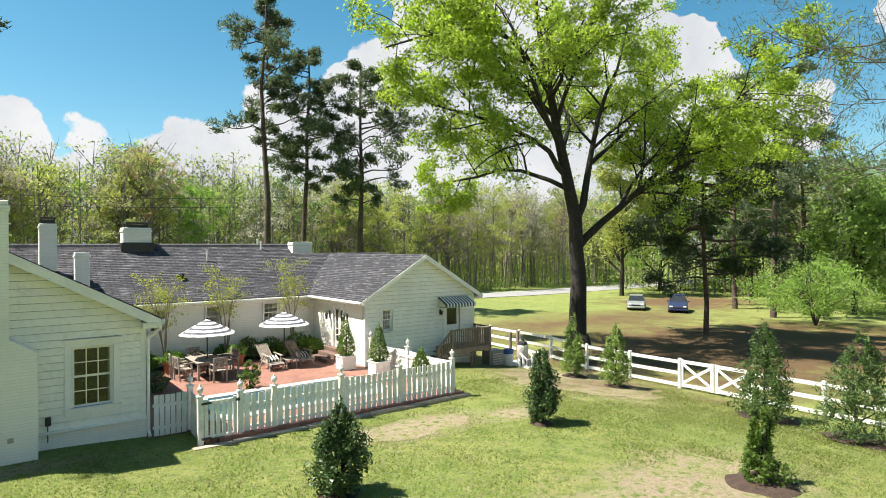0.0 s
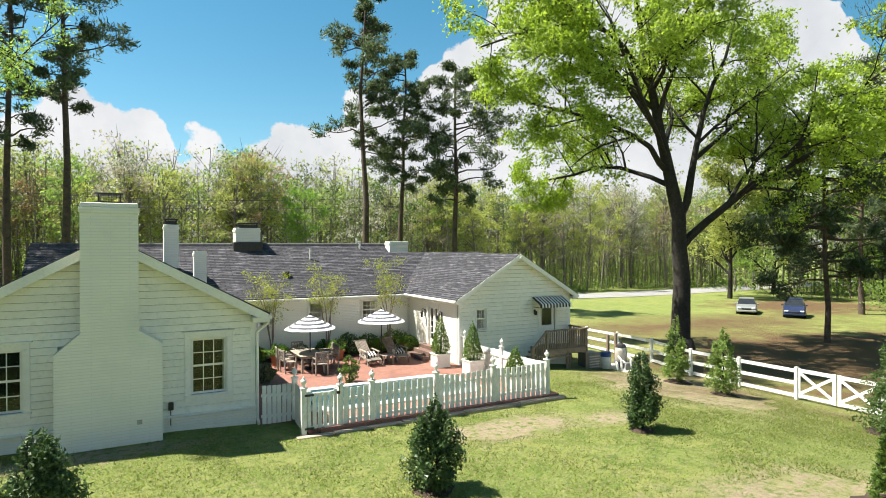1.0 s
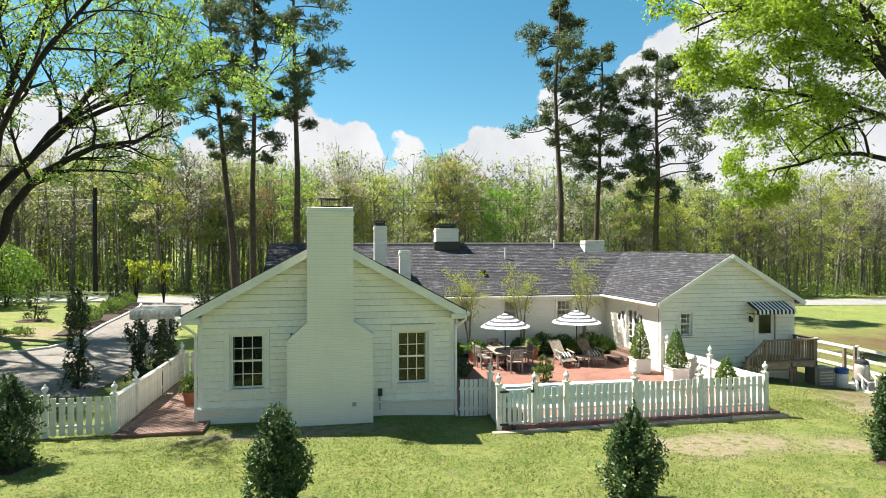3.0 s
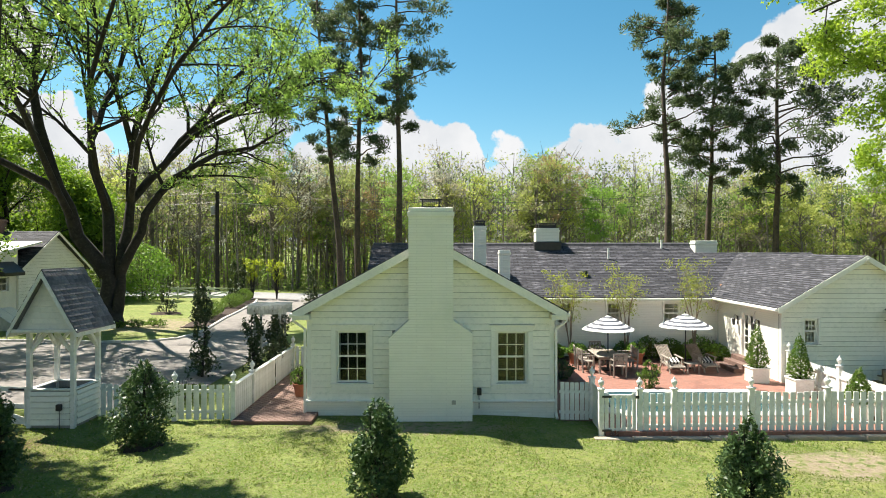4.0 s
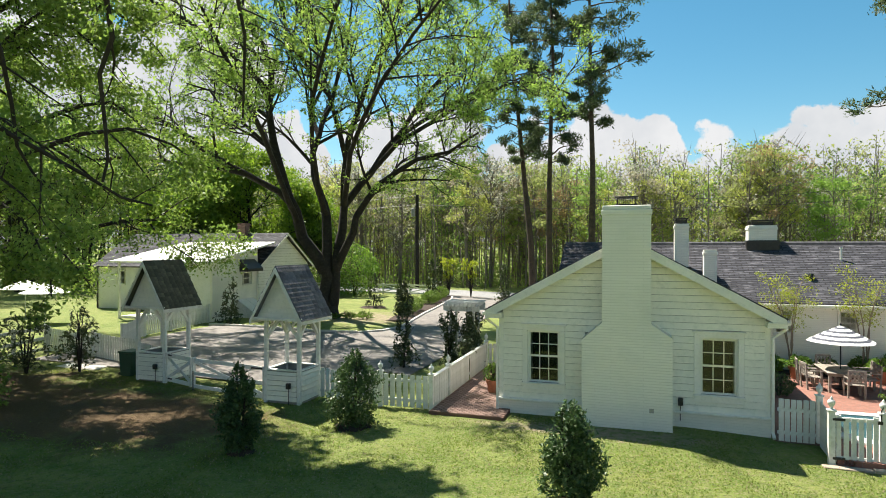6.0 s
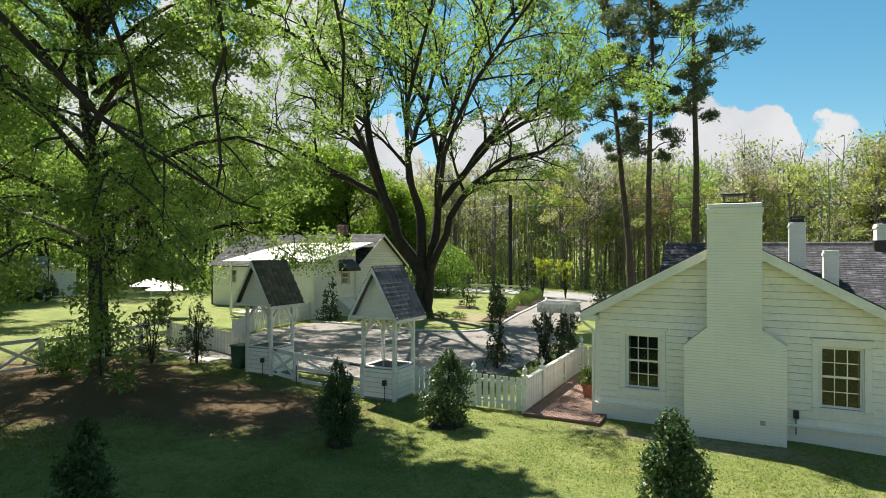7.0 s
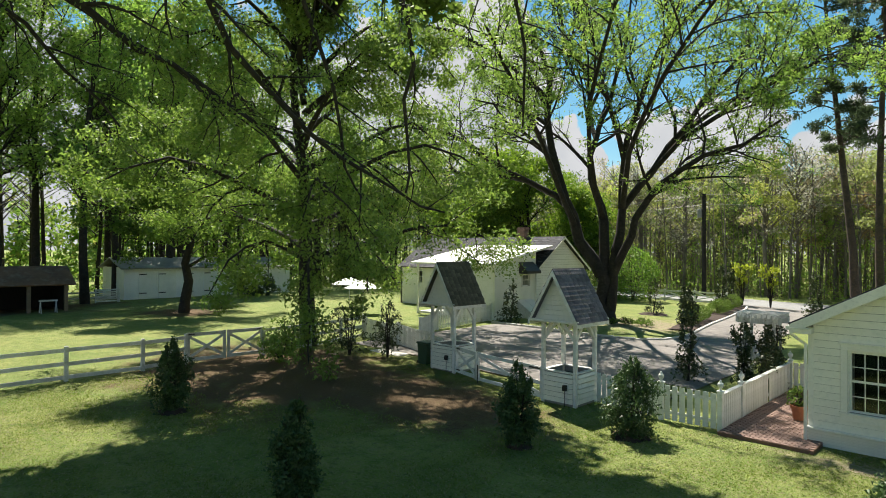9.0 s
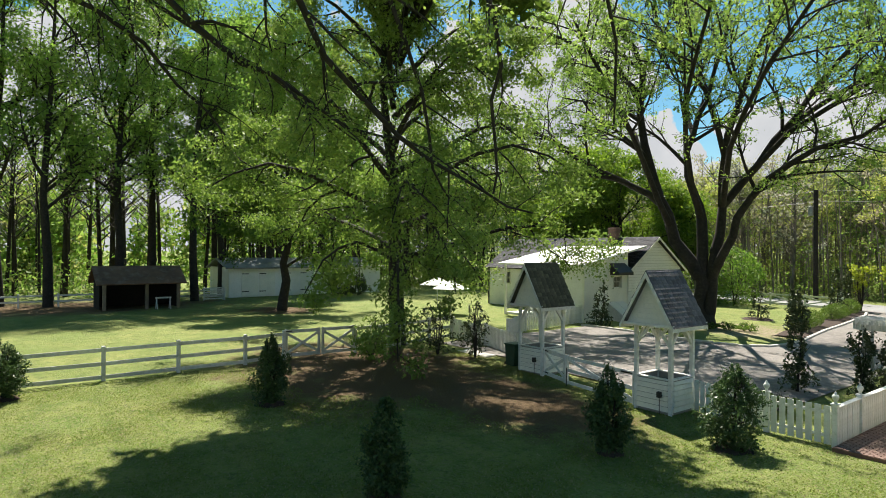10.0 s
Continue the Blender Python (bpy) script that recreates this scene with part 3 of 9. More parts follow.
def wall_core(g, to, u0, u1, z0, z1, holes, thick=0.18):
    """A wall with real openings, behind its face."""
    us = sorted({u0, u1, *[h[0] for h in holes], *[h[1] for h in holes]})
    zs = sorted({z0, z1, *[h[2] for h in holes], *[h[3] for h in holes]})
    solid = {(i, j) for i in range(len(us) - 1) for j in range(len(zs) - 1)
             if not any(h[0] <= us[i] + 1e-6 and h[1] >= us[i + 1] - 1e-6 and h[2] <= zs[j] + 1e-6 and h[3] >= zs[j + 1] - 1e-6 for h in holes)}
    seen, v, f = {}, [], []

    def at(i, j, d):
        if (i, j, d) not in seen:
            seen[(i, j, d)] = len(v)
            v.append(to(us[i], -thick * d, zs[j]))
        return seen[(i, j, d)]

    for i, j in sorted(solid):
        f.append((at(i, j, 0), at(i + 1, j, 0), at(i + 1, j + 1, 0), at(i, j + 1, 0)))
        f.append((at(i, j, 1), at(i, j + 1, 1), at(i + 1, j + 1, 1), at(i + 1, j, 1)))
        for di, dj, a, b in ((0, -1, (i, j), (i + 1, j)), (0, 1, (i + 1, j + 1), (i, j + 1)), (-1, 0, (i, j + 1), (i, j)), (1, 0, (i + 1, j), (i + 1, j + 1))):
            if (i + di, j + dj) not in solid:
                f.append((at(*a, 0), at(*a, 1), at(*b, 1), at(*b, 0)))
    g.add(v, f)


def clapboards(parent, to, u0, u1, z0, z1, holes, expo=0.2, edges=None, gap=0.014):
    """Lapped boards, each its own piece; edges(z) narrows them under a gable."""
    z = z0
    while z < z1 - 0.03:
        t = min(z + expo, z1)
        lo0, hi0 = edges(z) if edges else (u0, u1)
        lo1, hi1 = edges(t) if edges else (u0, u1)
        cuts = sorted((h[0], h[1]) for h in holes if h[2] < t - 0.02 and h[3] > z + 0.02)
        a, spans = max(u0, lo0), []
        for p, q in cuts:
            if p > a + 0.03:
                spans.append((a, p))
            a = max(a, q)
        if min(u1, hi0) > a + 0.03:
            spans.append((a, min(u1, hi0)))
        for p, q in spans:
            p1, q1 = max(p, lo1), min(q, hi1)
            if q1 - p1 < 0.05:
                p1 = q1 = (p1 + q1) / 2
            g = Geo()
            e = t - gap
            g.add([to(p, 0.0, z), to(q, 0.0, z), to(q, 0.05, z), to(p, 0.05, z), to(p1, 0.0, e), to(q1, 0.0, e), to(q1, 0.026, e), to(p1, 0.026, e)],
                  [(0, 1, 2, 3), (3, 2, 6, 7), (4, 7, 6, 5), (0, 3, 7, 4), (1, 5, 6, 2), (0, 4, 5, 1)])
            part("clapboard", g, BOARD, parent)
        z = t


def sash_window(house, to, u0, u1, z0, z1, cols=3, rows=4, casing=0.15, cap=True, curtain=True):
    """A double-hung window in a real opening: casing, sill, two sashes with muntins, panes."""
    g = Geo()
    for a, b, p, q in ((u0 - casing, u0, z0 - 0.05, z1), (u1, u1 + casing, z0 - 0.05, z1), (u0 - casing, u1 + casing, z1, z1 + casing)):
        wbox(g, to, a, b, 0.0, 0.07, p, q, 0.006)
    if cap:
        wbox(g, to, u0 - casing - 0.05, u1 + casing + 0.05, 0.0, 0.11, z1 + casing, z1 + casing + 0.05, 0.01)
    for a, b, p, q in ((u0, u0 + 0.03, z0, z1), (u1 - 0.03, u1, z0, z1), (u0 + 0.03, u1 - 0.03, z1 - 0.03, z1)):
        wbox(g, to, a, b, -0.16, 0.0, p, q)
    win = part("window", g, WHITE, house, "white double-hung window with small panes")
    g = Geo()
    wbox(g, to, u0 - casing - 0.03, u1 + casing + 0.03, 0.0, 0.11, z0 - 0.05, z0, 0.01)
    if casing > 0.1:
        wbox(g, to, u0 - casing, u1 + casing, 0.0, 0.068, z0 - 0.2, z0 - 0.05, 0.006)
    part("sill", g, WHITE, win)
    zm = (z0 + z1) / 2
    for k, (p, q, n) in enumerate(((z0, zm + 0.025, -0.075), (zm - 0.02, z1 - 0.03, -0.04))):
        g = Geo()
        a, b = u0 + 0.03, u1 - 0.03
        e = 0.045
        for r in ((a, a + e, p, q), (b - e, b, p, q), (a + e, b - e, p, p + e + 0.01), (a + e, b - e, q - e, q)):
            wbox(g, to, r[0], r[1], n - 0.035, n, r[2], r[3])
        for i in range(1, cols):
            u = a + e + (b - a - 2 * e) * i / cols
            wbox(g, to, u - 0.011, u + 0.011, n - 0.03, n - 0.004, p + e, q - e)
        for i in range(1, rows // 2):
            z = p + e + (q - p - 2 * e) * i / (rows // 2)
            wbox(g, to, a + e, b - e, n - 0.028, n - 0.006, z - 0.011, z + 0.011)
        part("sash", g, WHITE, win)
        for i in range(cols):
            for j in range(rows // 2):
                g = Geo()
                w, h = (b - a - 2 * e) / cols, (q - p - 2 * e) / (rows // 2)
                wbox(g, to, a + e + w * i, a + e + w * (i + 1), n - 0.020, n - 0.015, p + e + h * j, p + e + h * (j + 1))
                part("pane", g, GLASS, win).visible_shadow = False
    if curtain:
        for s in (0, 1):
            g = Geo()
            w = (u1 - u0) * 0.07
            pts = [(u0 + 0.03 + w * i / 10) if s == 0 else (u1 - 0.03 - w * i / 10) for i in range(11)]
            v = [to(u, -0.24 - 0.025 * (i % 2), z) for z in (z0, z1) for i, u in enumerate(pts)]
            g.add(v, [(i, i + 1, 12 + i, 11 + i) for i in range(10)])
            part("curtain", g, CURTAIN, win, "pale curtain")


ROOF_ROWS = []


def roof_slope(g, a, b, c, d, rows, t=0.10, lap=0.014):
    """A slope from eave a-b up to ridge d-c: a slab with lapped shingle courses."""
    a, b, c, d = Vector(a), Vector(b), Vector(c), Vector(d)
    n = (b - a).cross(d - a).normalized()
    if n.z < 0:
        n = -n
    g.add([a, b, c, d, a - n * t, b - n * t, c - n * t, d - n * t], [(0, 1, 2, 3), (4, 7, 6, 5), (0, 4, 5, 1), (1, 5, 6, 2), (2, 6, 7, 3), (3, 7, 4, 0)])
    for i in range(rows if rows > 1 else 0):
        u, v = i / rows, (i + 1) / rows
        ROOF_ROWS.append((a.lerp(d, u), b.lerp(c, u), b.lerp(c, v), a.lerp(d, v), n, lap))


def roof_part(g, mat, parent, label=""):
    """The slabs as one roof, with each shingle course laid on it as a piece."""
    ob = part("roof", g, mat, parent, label)
    for p, q, r, s, n, lap in ROOF_ROWS:
        h = Geo()
        h.add([p + n * lap, q + n * lap, r + n * 0.004, s + n * 0.004, p, q], [(0, 1, 2, 3), (4, 5, 1, 0), (0, 3, 4), (1, 5, 2)])
        part("shingle_course", h, mat, ob)
    ROOF_ROWS.clear()


house = thing("house", (4.0, 24.0, 0), "long white single-storey house with grey shingle roofs", "house")

# front gable block: x -4.04..3.35, face at y 18.0
FX0, FX1, FY, FXM = -4.04, 3.35, 18.0, -0.35
S_F = facing("-y", FY)
SLOPE = (5.36 - 3.18) / (3.67 - FXM)
win_f = [(-3.18, -2.22, 0.98, 2.55), (1.62, 2.58, 0.96, 2.53)]


def rake(z):
    w = (5.24 - z) / SLOPE
    return FXM - w, FXM + w


g = Geo()
wall_core(g, S_F, FX0, FX1, -0.3, 3.08, win_f)
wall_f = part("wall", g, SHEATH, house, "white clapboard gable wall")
g = Geo()
g.prism([(FX0, 3.08), (FX1, 3.08), (FXM, 3.08 + SLOPE * (FX1 - FXM))], FY, FY + 0.18)
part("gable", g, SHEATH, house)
holes = [(a - 0.08, b + 0.08, c - 0.08, d + 0.08) for a, b, c, d in win_f] + [(-1.50, 0.85, -1, 2.55), (-0.96, 0.33, -1, 9)]
clapboards(wall_f, S_F, FX0 + 0.1, FX1 - 0.1, 0.47, 5.2, holes, 0.19, rake)
for a, b, c, d in win_f:
    sash_window(house, S_F, a, b, c, d)
# side walls of that block
for way, at in (("-x", FX0), ("+x", FX1)):
    to = facing(way, at)
    g = Geo()
    wall_core(g, to, FY + 0.18, 27.4, -0.3, 3.08, [])
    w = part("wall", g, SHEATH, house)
    clapboards(w, to, FY + 0.1, 27.35, 0.47, 3.02, [], 0.178)
# foundation and water table
g = Geo()
for a, b in ((FX0 - 0.03, -1.5), (0.86, FX1 + 0.03)):
    g = Geo()
    g.box(a, b, FY - 0.035, FY - 0.002, -0.4, 0.40)
    part("foundation", g, BRICK_X, house, "white painted brick foundation")
g = Geo()
for a, b in ((FX0 - 0.06, -1.5), (0.86, FX1 + 0.06)):
    g = Geo()
    g.cbox(a, b, FY - 0.13, FY - 0.002, 0.40, 0.475, 0.015)
    part("water_table", g, WHITE, house)
for x in (FX0, FX1 - 0.1):
    g = Geo()
    g.cbox(x - 0.02, x + 0.12, FY - 0.04, FY + 0.12, 0.47, 3.02, 0.008)
    part("corner_board", g, WHITE, house)
# eave returns, rake boards, roof
g = Geo()
roof_slope(g, (-4.44, 17.62, 3.15), (-4.44, 28.5, 3.15), (FXM, 28.5, 5.36), (FXM, 17.62, 5.36), 30)
roof_slope(g, (3.72, 17.62, 3.15), (3.72, 28.5, 3.15), (FXM, 28.5, 5.36), (FXM, 17.62, 5.36), 30)
roof_part(g, ROOF_Y, house, "grey shingle gable roof")
for s in (-1, 1):
    xe = -4.40 if s < 0 else 3.68
    g = Geo()
    for y, w, dz0, dz1 in ((17.595, 0.024, -0.27, -0.012), (17.635, 0.33, -0.16, -0.105)):
        a, b = (xe, 3.15), (FXM, 5.36)
        g.add([(a[0], y, a[1] + dz0), (b[0], y, b[1] + dz0), (b[0], y, b[1] + dz1), (a[0], y, a[1] + dz1),
               (a[0], y + w, a[1] + dz0), (b[0], y + w, b[1] + dz0), (b[0], y + w, b[1] + dz1), (a[0], y + w, a[1] + dz1)],
              [(0, 1, 2, 3), (4, 7, 6, 5), (0, 4, 5, 1), (3, 2, 6, 7), (0, 3, 7, 4), (1, 5, 6, 2)])
    part("rake_board", g, WHITE, house)
    g = Geo()
    xi = FX0 + 0.12 if s < 0 else FX1 - 0.12
    g.cbox(min(xe, xi), max(xe, xi), 17.62, FY, 2.90, 3.02, 0.01)
    g.cbox(min(xe, xi), max(xe, xi), 17.58, FY, 3.02, 3.06, 0.01)
    part("eave_return", g, WHITE, house)
    g = Geo()
    g.cbox(min(xe, xe - s * 0.35), max(xe, xe - s * 0.35), 18.0, 27.4, 2.92, 3.04, 0.01)
    part("soffit", g, WHITE, house)
    g = Geo()
    x = FX0 - 0.06 if s < 0 else FX1 + 0.06
    g.tube([(xe + s * 0.02, 17.78, 2.98), (xe + s * 0.02, 17.8, 2.86), (x, 17.9, 2.6), (x, 17.9, 0.1), (x, 17.7, -0.02)], 0.045, 8)
    part("downspout", g, WHITE, house)
    g = Geo()
    g.cbox(min(xe, xe + s * 0.11), max(xe, xe + s * 0.11), 17.62, 27.0, 2.98, 3.09, 0.02)
    part("gutter", g, WHITE, house)

# front chimney with shoulders
g = Geo()
CY = 17.3
out = [(-1.53, -0.4), (0.88, -0.4), (0.88, 2.55), (0.33, 2.92), (0.33, 5.98), (-0.97, 5.98), (-0.97, 2.92), (-1.53, 2.42)]
g.prism(out, CY, FY - 0.002)
g.box(-0.97, 0.33, FY - 0.002, FY + 0.28, 3.0, 5.98)
chimney = part("chimney", g, BRICK_X, house, "tall white painted brick chimney with sloped shoulders")
g = Geo()
g.cbox(-1.00, 0.36, CY - 0.03, FY + 0.31, 5.94, 6.08, 0.012).cbox(-0.97, 0.33, CY, FY + 0.28, 6.08, 6.2, 0.02)
part("cap_course", g, BRICK_X, chimney)
g = Geo()
g.cbox(-0.62, -0.02, CY + 0.12, FY + 0.1, 6.19, 6.24, 0.01)
for x in (-0.57, -0.07):
    for y in (CY + 0.17, FY + 0.05):
        g.box(x - 0.012, x + 0.012, y - 0.012, y + 0.012, 6.24, 6.42)
for x in np.arange(-0.52, -0.08, 0.06):
    g.box(x - 0.004, x + 0.004, CY + 0.165, CY + 0.173, 6.24, 6.42)
g.cbox(-0.64, 0.0, CY + 0.10, FY + 0.12, 6.42, 6.46, 0.01)
part("flue_cap", g, BLACK, chimney, "black metal flue cap")
g = Geo()
g.cbox(0.28, 0.40, CY - 0.012, CY + 0.01, 0.50, 0.62, 0.004)
part("cleanout_door", g, STEEL, chimney)
g = Geo()
g.cbox(1.05, 1.18, FY - 0.13, FY - 0.03, 0.62, 0.83, 0.01)
g.tube([(1.11, FY - 0.07, 0.62), (1.11, FY - 0.07, 0.2)], 0.012, 6)
part("outlet_box", g, BLACK, house, "dark electric outlet box")

# main block behind the patio: wall face at y 27.4, ridge along x
MY, MR, MXL, MXR = 27.4, 31.6, -3.4, 13.0
S_M = facing("-y", MY)
win_m = [(5.28, 5.98, 1.55, 2.53), (7.55, 8.20, 1.55, 2.53), (10.15, 10.90, 1.55, 2.53)]
g = Geo()
wall_core(g, S_M, FX1, 12.6, -0.3, 2.85, win_m)
part("wall", g, BRICK_X, house, "white painted brick wall")
for a, b, c, d in win_m:
    sash_window(house, S_M, a, b, c, d, 3, 4, 0.06, False, False)
for x0, x1, y0, y1 in ((MXL, 12.6, MY + 8.2, MY + 8.4), (MXL, MXL + 0.2, MY, MY + 8.2)):
    g = Geo()
    g.box(x0, x1, y0, y1, -0.3, 2.85)
    part("wall", g, BRICK_X, house)
for x in (MXL, MXR - 0.25):
    g = Geo()
    g.prism([(MY, 2.85), (MY + 8.4, 2.85), (MR, 5.12)], x, x + 0.2, "x")
    part("gable", g, BRICK_X, house)
g = Geo()
roof_slope(g, (MXL - 0.25, MY - 0.3, 2.80), (MXR, MY - 0.3, 2.80), (MXR, MR, 5.24), (MXL - 0.25, MR, 5.24), 34)
roof_slope(g, (MXL - 0.25, MY + 8.7, 2.80), (MXR, MY + 8.7, 2.80), (MXR, MR, 5.24), (MXL - 0.25, MR, 5.24), 34)
roof_part(g, ROOF_X, house, "grey shingle roof with streaked tones")
g = Geo()
g.prism([(MR - 0.17, 5.16), (MR - 0.12, 5.27), (MR, 5.33), (MR + 0.12, 5.27), (MR + 0.17, 5.16)], -0.155, 0.155, "x")
cap_mesh = mesh_of("ridge_cap", g, BLACKISH)
for x in np.arange(MXL - 0.05, MXR - 0.1, 0.32):
    piece("ridge_cap", cap_mesh, house, (x, 0, 0))
g = Geo()
g.cbox(FX1 + 0.3, 12.3, MY - 0.30, MY, 2.60, 2.68, 0.01).cbox(FX1 + 0.4, 12.25, MY - 0.40, MY - 0.30, 2.66, 2.77, 0.02)
part("gutter", g, WHITE, house)

# east wing: front face y 22.2, ridge along y at x 15.7
WX0, WX1, WY, WXM, WE, WP = 12.6, 18.6, 22.2, 15.6, 2.97, 4.76
S_W, S_WL = facing("-y", WY), facing("-x", WX0)
WS = (WP - WE + 0.15) / (WXM - WX0 + 0.3)
win_w = [(13.45, 13.95, 1.46, 2.40), (16.85, 17.72, 0.57, 2.42)]
g = Geo()
wall_core(g, S_W, WX0, WX1, -1.2, WE, win_w)
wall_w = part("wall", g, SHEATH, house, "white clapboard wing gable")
g = Geo()
g.prism([(WX0, WE), (WX1, WE), (WXM, WE + WS * (WXM - WX0))], WY, WY + 0.18)
part("gable", g, SHEATH, house)
wz = lambda z: (WXM - (WP - 0.1 - z) / WS, WXM + (WP - 0.1 - z) / WS)
clapboards(wall_w, S_W, WX0 + 0.02, WX1 - 0.02, -0.75, 4.5, [(13.42, 13.98, 1.44, 2.42), (16.80, 17.77, 0.5, 2.44)], 0.178, wz)
sash_window(house, S_W, *win_w[0], 3, 4, 0.07, False, False)
door_l = [(24.05, 25.15, 0.55, 2.42)]
g = Geo()
wall_core(g, S_WL, WY + 0.18, MY, -0.3, WE, door_l)
part("wall", g, BRICK_Y, house, "white painted brick wing wall")
for x0, x1, y0, y1, z0 in ((WX1 - 0.18, WX1, WY + 0.18, 35.0, -1.3), (WX0, WX1, 35.0, 35.2, -1.3), (WX0, WX0 + 0.18, MY + 0.2, 35.0, -0.3)):
    g = Geo()
    g.box(x0, x1, y0, y1, z0, WE)
    part("wall", g, BOARD, house)
g = Geo()
roof_slope(g, (WX0 - 0.3, WY - 0.3, WE - 0.15), (WX0 - 0.3, MY + 4.0, WE - 0.15), (WXM, MY + 4.0, WP), (WXM, WY - 0.3, WP), 28)
roof_slope(g, (WX1 + 0.3, WY - 0.3, WE - 0.15), (WX1 + 0.3, 35.4, WE - 0.15), (WXM, 35.4, WP), (WXM, WY - 0.3, WP), 28)
roof_part(g, ROOF_Y, house, "grey shingle wing roof")
g = Geo()
roof_slope(g, (MXR - 0.02, MY - 0.3, 2.62), (21.0, MY - 0.3, 2.62), (19.5, MR, 4.80), (MXR - 0.02, MR, 4.80), 30)
roof_slope(g, (MXR - 0.02, MY + 8.7, 2.62), (21.0, MY + 8.7, 2.62), (19.5, MR, 4.80), (MXR - 0.02, MR, 4.80), 30)
roof_part(g, ROOF_X, house)
RUST = plain("rusty_flashing", (0.27, 0.125, 0.065), (0.15, 0.09, 0.06), 9, 0.8, 30, 0.3)
g = Geo()
g.add([(12.36, 27.16, 2.84), (12.54, 27.08, 2.86), (13.22, 28.05, 3.34), (13.09, 28.13, 3.34)], [(0, 1, 2, 3)])
part("valley_flashing", g, RUST, house, "rust-stained valley flashing")
for s in (-1, 1):
    xe = WX0 - 0.28 if s < 0 else WX1 + 0.28
    g = Geo()
    for y, w, d0, d1 in ((WY - 0.326, 0.024, -0.22, -0.012), (WY - 0.29, 0.28, -0.14, -0.105)):
        a, b = (xe, WE - 0.14), (WXM, WP)
        g.add([(a[0], y, a[1] + d0), (b[0], y, b[1] + d0), (b[0], y, b[1] + d1), (a[0], y, a[1] + d1),
               (a[0], y + w, a[1] + d0), (b[0], y + w, b[1] + d0), (b[0], y + w, b[1] + d1), (a[0], y + w, a[1] + d1)],
              [(0, 1, 2, 3), (4, 7, 6, 5), (0, 4, 5, 1), (3, 2, 6, 7), (0, 3, 7, 4), (1, 5, 6, 2)])
    part("rake_board", g, WHITE, house)
    g = Geo()
    x = WX0 - 0.02 if s < 0 else WX1 - 0.1
    g.cbox(x, x + 0.12, WY - 0.04, WY + 0.1, -1.0, 2.86, 0.008)
    part("corner_board", g, WHITE, house)
    g = Geo()
    g.cbox(min(xe, xe - s * 0.3), max(xe, xe - s * 0.3), WY - 0.28, MY - 0.3 if s < 0 else 35.0, 2.63, 2.71, 0.01)
    g.cbox(min(xe, xe + s * 0.1), max(xe, xe + s * 0.1), WY - 0.28, MY - 0.3 if s < 0 else 35.0, 2.69, 2.80, 0.02)
    part("gutter", g, WHITE, house)
g = Geo()
g.tube([(12.45, 26.9, 2.55), (12.52, 27.2, 2.35), (12.52, 27.3, 0.1)], 0.04, 8)
part("downspout", g, WHITE, house)
g = Geo()
for k in range(8):
    a = k / 8 * math.pi * 1.6
    g.tube([(WXM + 0.07 * math.cos(a), WY - 0.36, 4.52 + 0.12 * math.sin(a)), (WXM + 0.07 * math.cos(a + 0.7), WY - 0.36, 4.52 + 0.12 * math.sin(a + 0.7))], 0.018, 5)
part("gable_bracket", g, WHITE, house)

# inside of the front room, coloured near-black in place of unlit depth
ROOM = plain("unlit_room_black", (0.010, 0.013, 0.009), (0.007, 0.009, 0.007), 2, 0.9, 20, 0.1)
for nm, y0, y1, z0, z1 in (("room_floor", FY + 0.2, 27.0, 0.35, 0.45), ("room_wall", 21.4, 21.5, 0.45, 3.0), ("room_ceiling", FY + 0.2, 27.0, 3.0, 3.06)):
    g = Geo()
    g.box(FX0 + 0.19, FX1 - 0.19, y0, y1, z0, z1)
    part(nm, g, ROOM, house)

# small chimneys, vents
def stack(x0, x1, y0, y1, z0, z1, cap, label):
    g = Geo()
    g.box(x0, x1, y0, y1, z0, z1 - 0.16).cbox(x0 - 0.03, x1 + 0.03, y0 - 0.03, y1 + 0.03, z1 - 0.2, z1 - 0.1, 0.01).cbox(x0, x1, y0, y1, z1 - 0.1, z1, 0.01)
    c = part("chimney", g, BRICK_X, house, label)
    if cap:
        g = Geo()
        xm, ym = (x0 + x1) / 2, (y0 + y1) / 2
        wx, wy = (x1 - x0) * 0.36, (y1 - y0) * 0.36
        for sx in (-1, 1):
            for sy in (-1, 1):
                g.box(xm + sx * wx - 0.02, xm + sx * wx + 0.02, ym + sy * wy - 0.02, ym + sy * wy + 0.02, z1, z1 + 0.2)
        g.box(xm - wx + 0.02, xm + wx - 0.02, ym - wy + 0.02, ym + wy - 0.02, z1, z1 + 0.16)
        g.cbox(xm - wx - 0.06, xm + wx + 0.06, ym - wy - 0.06, ym + wy + 0.06, z1 + 0.2, z1 + 0.26, 0.01)
        part("flue_cap", g, BLACK, c, "dark flue cap")


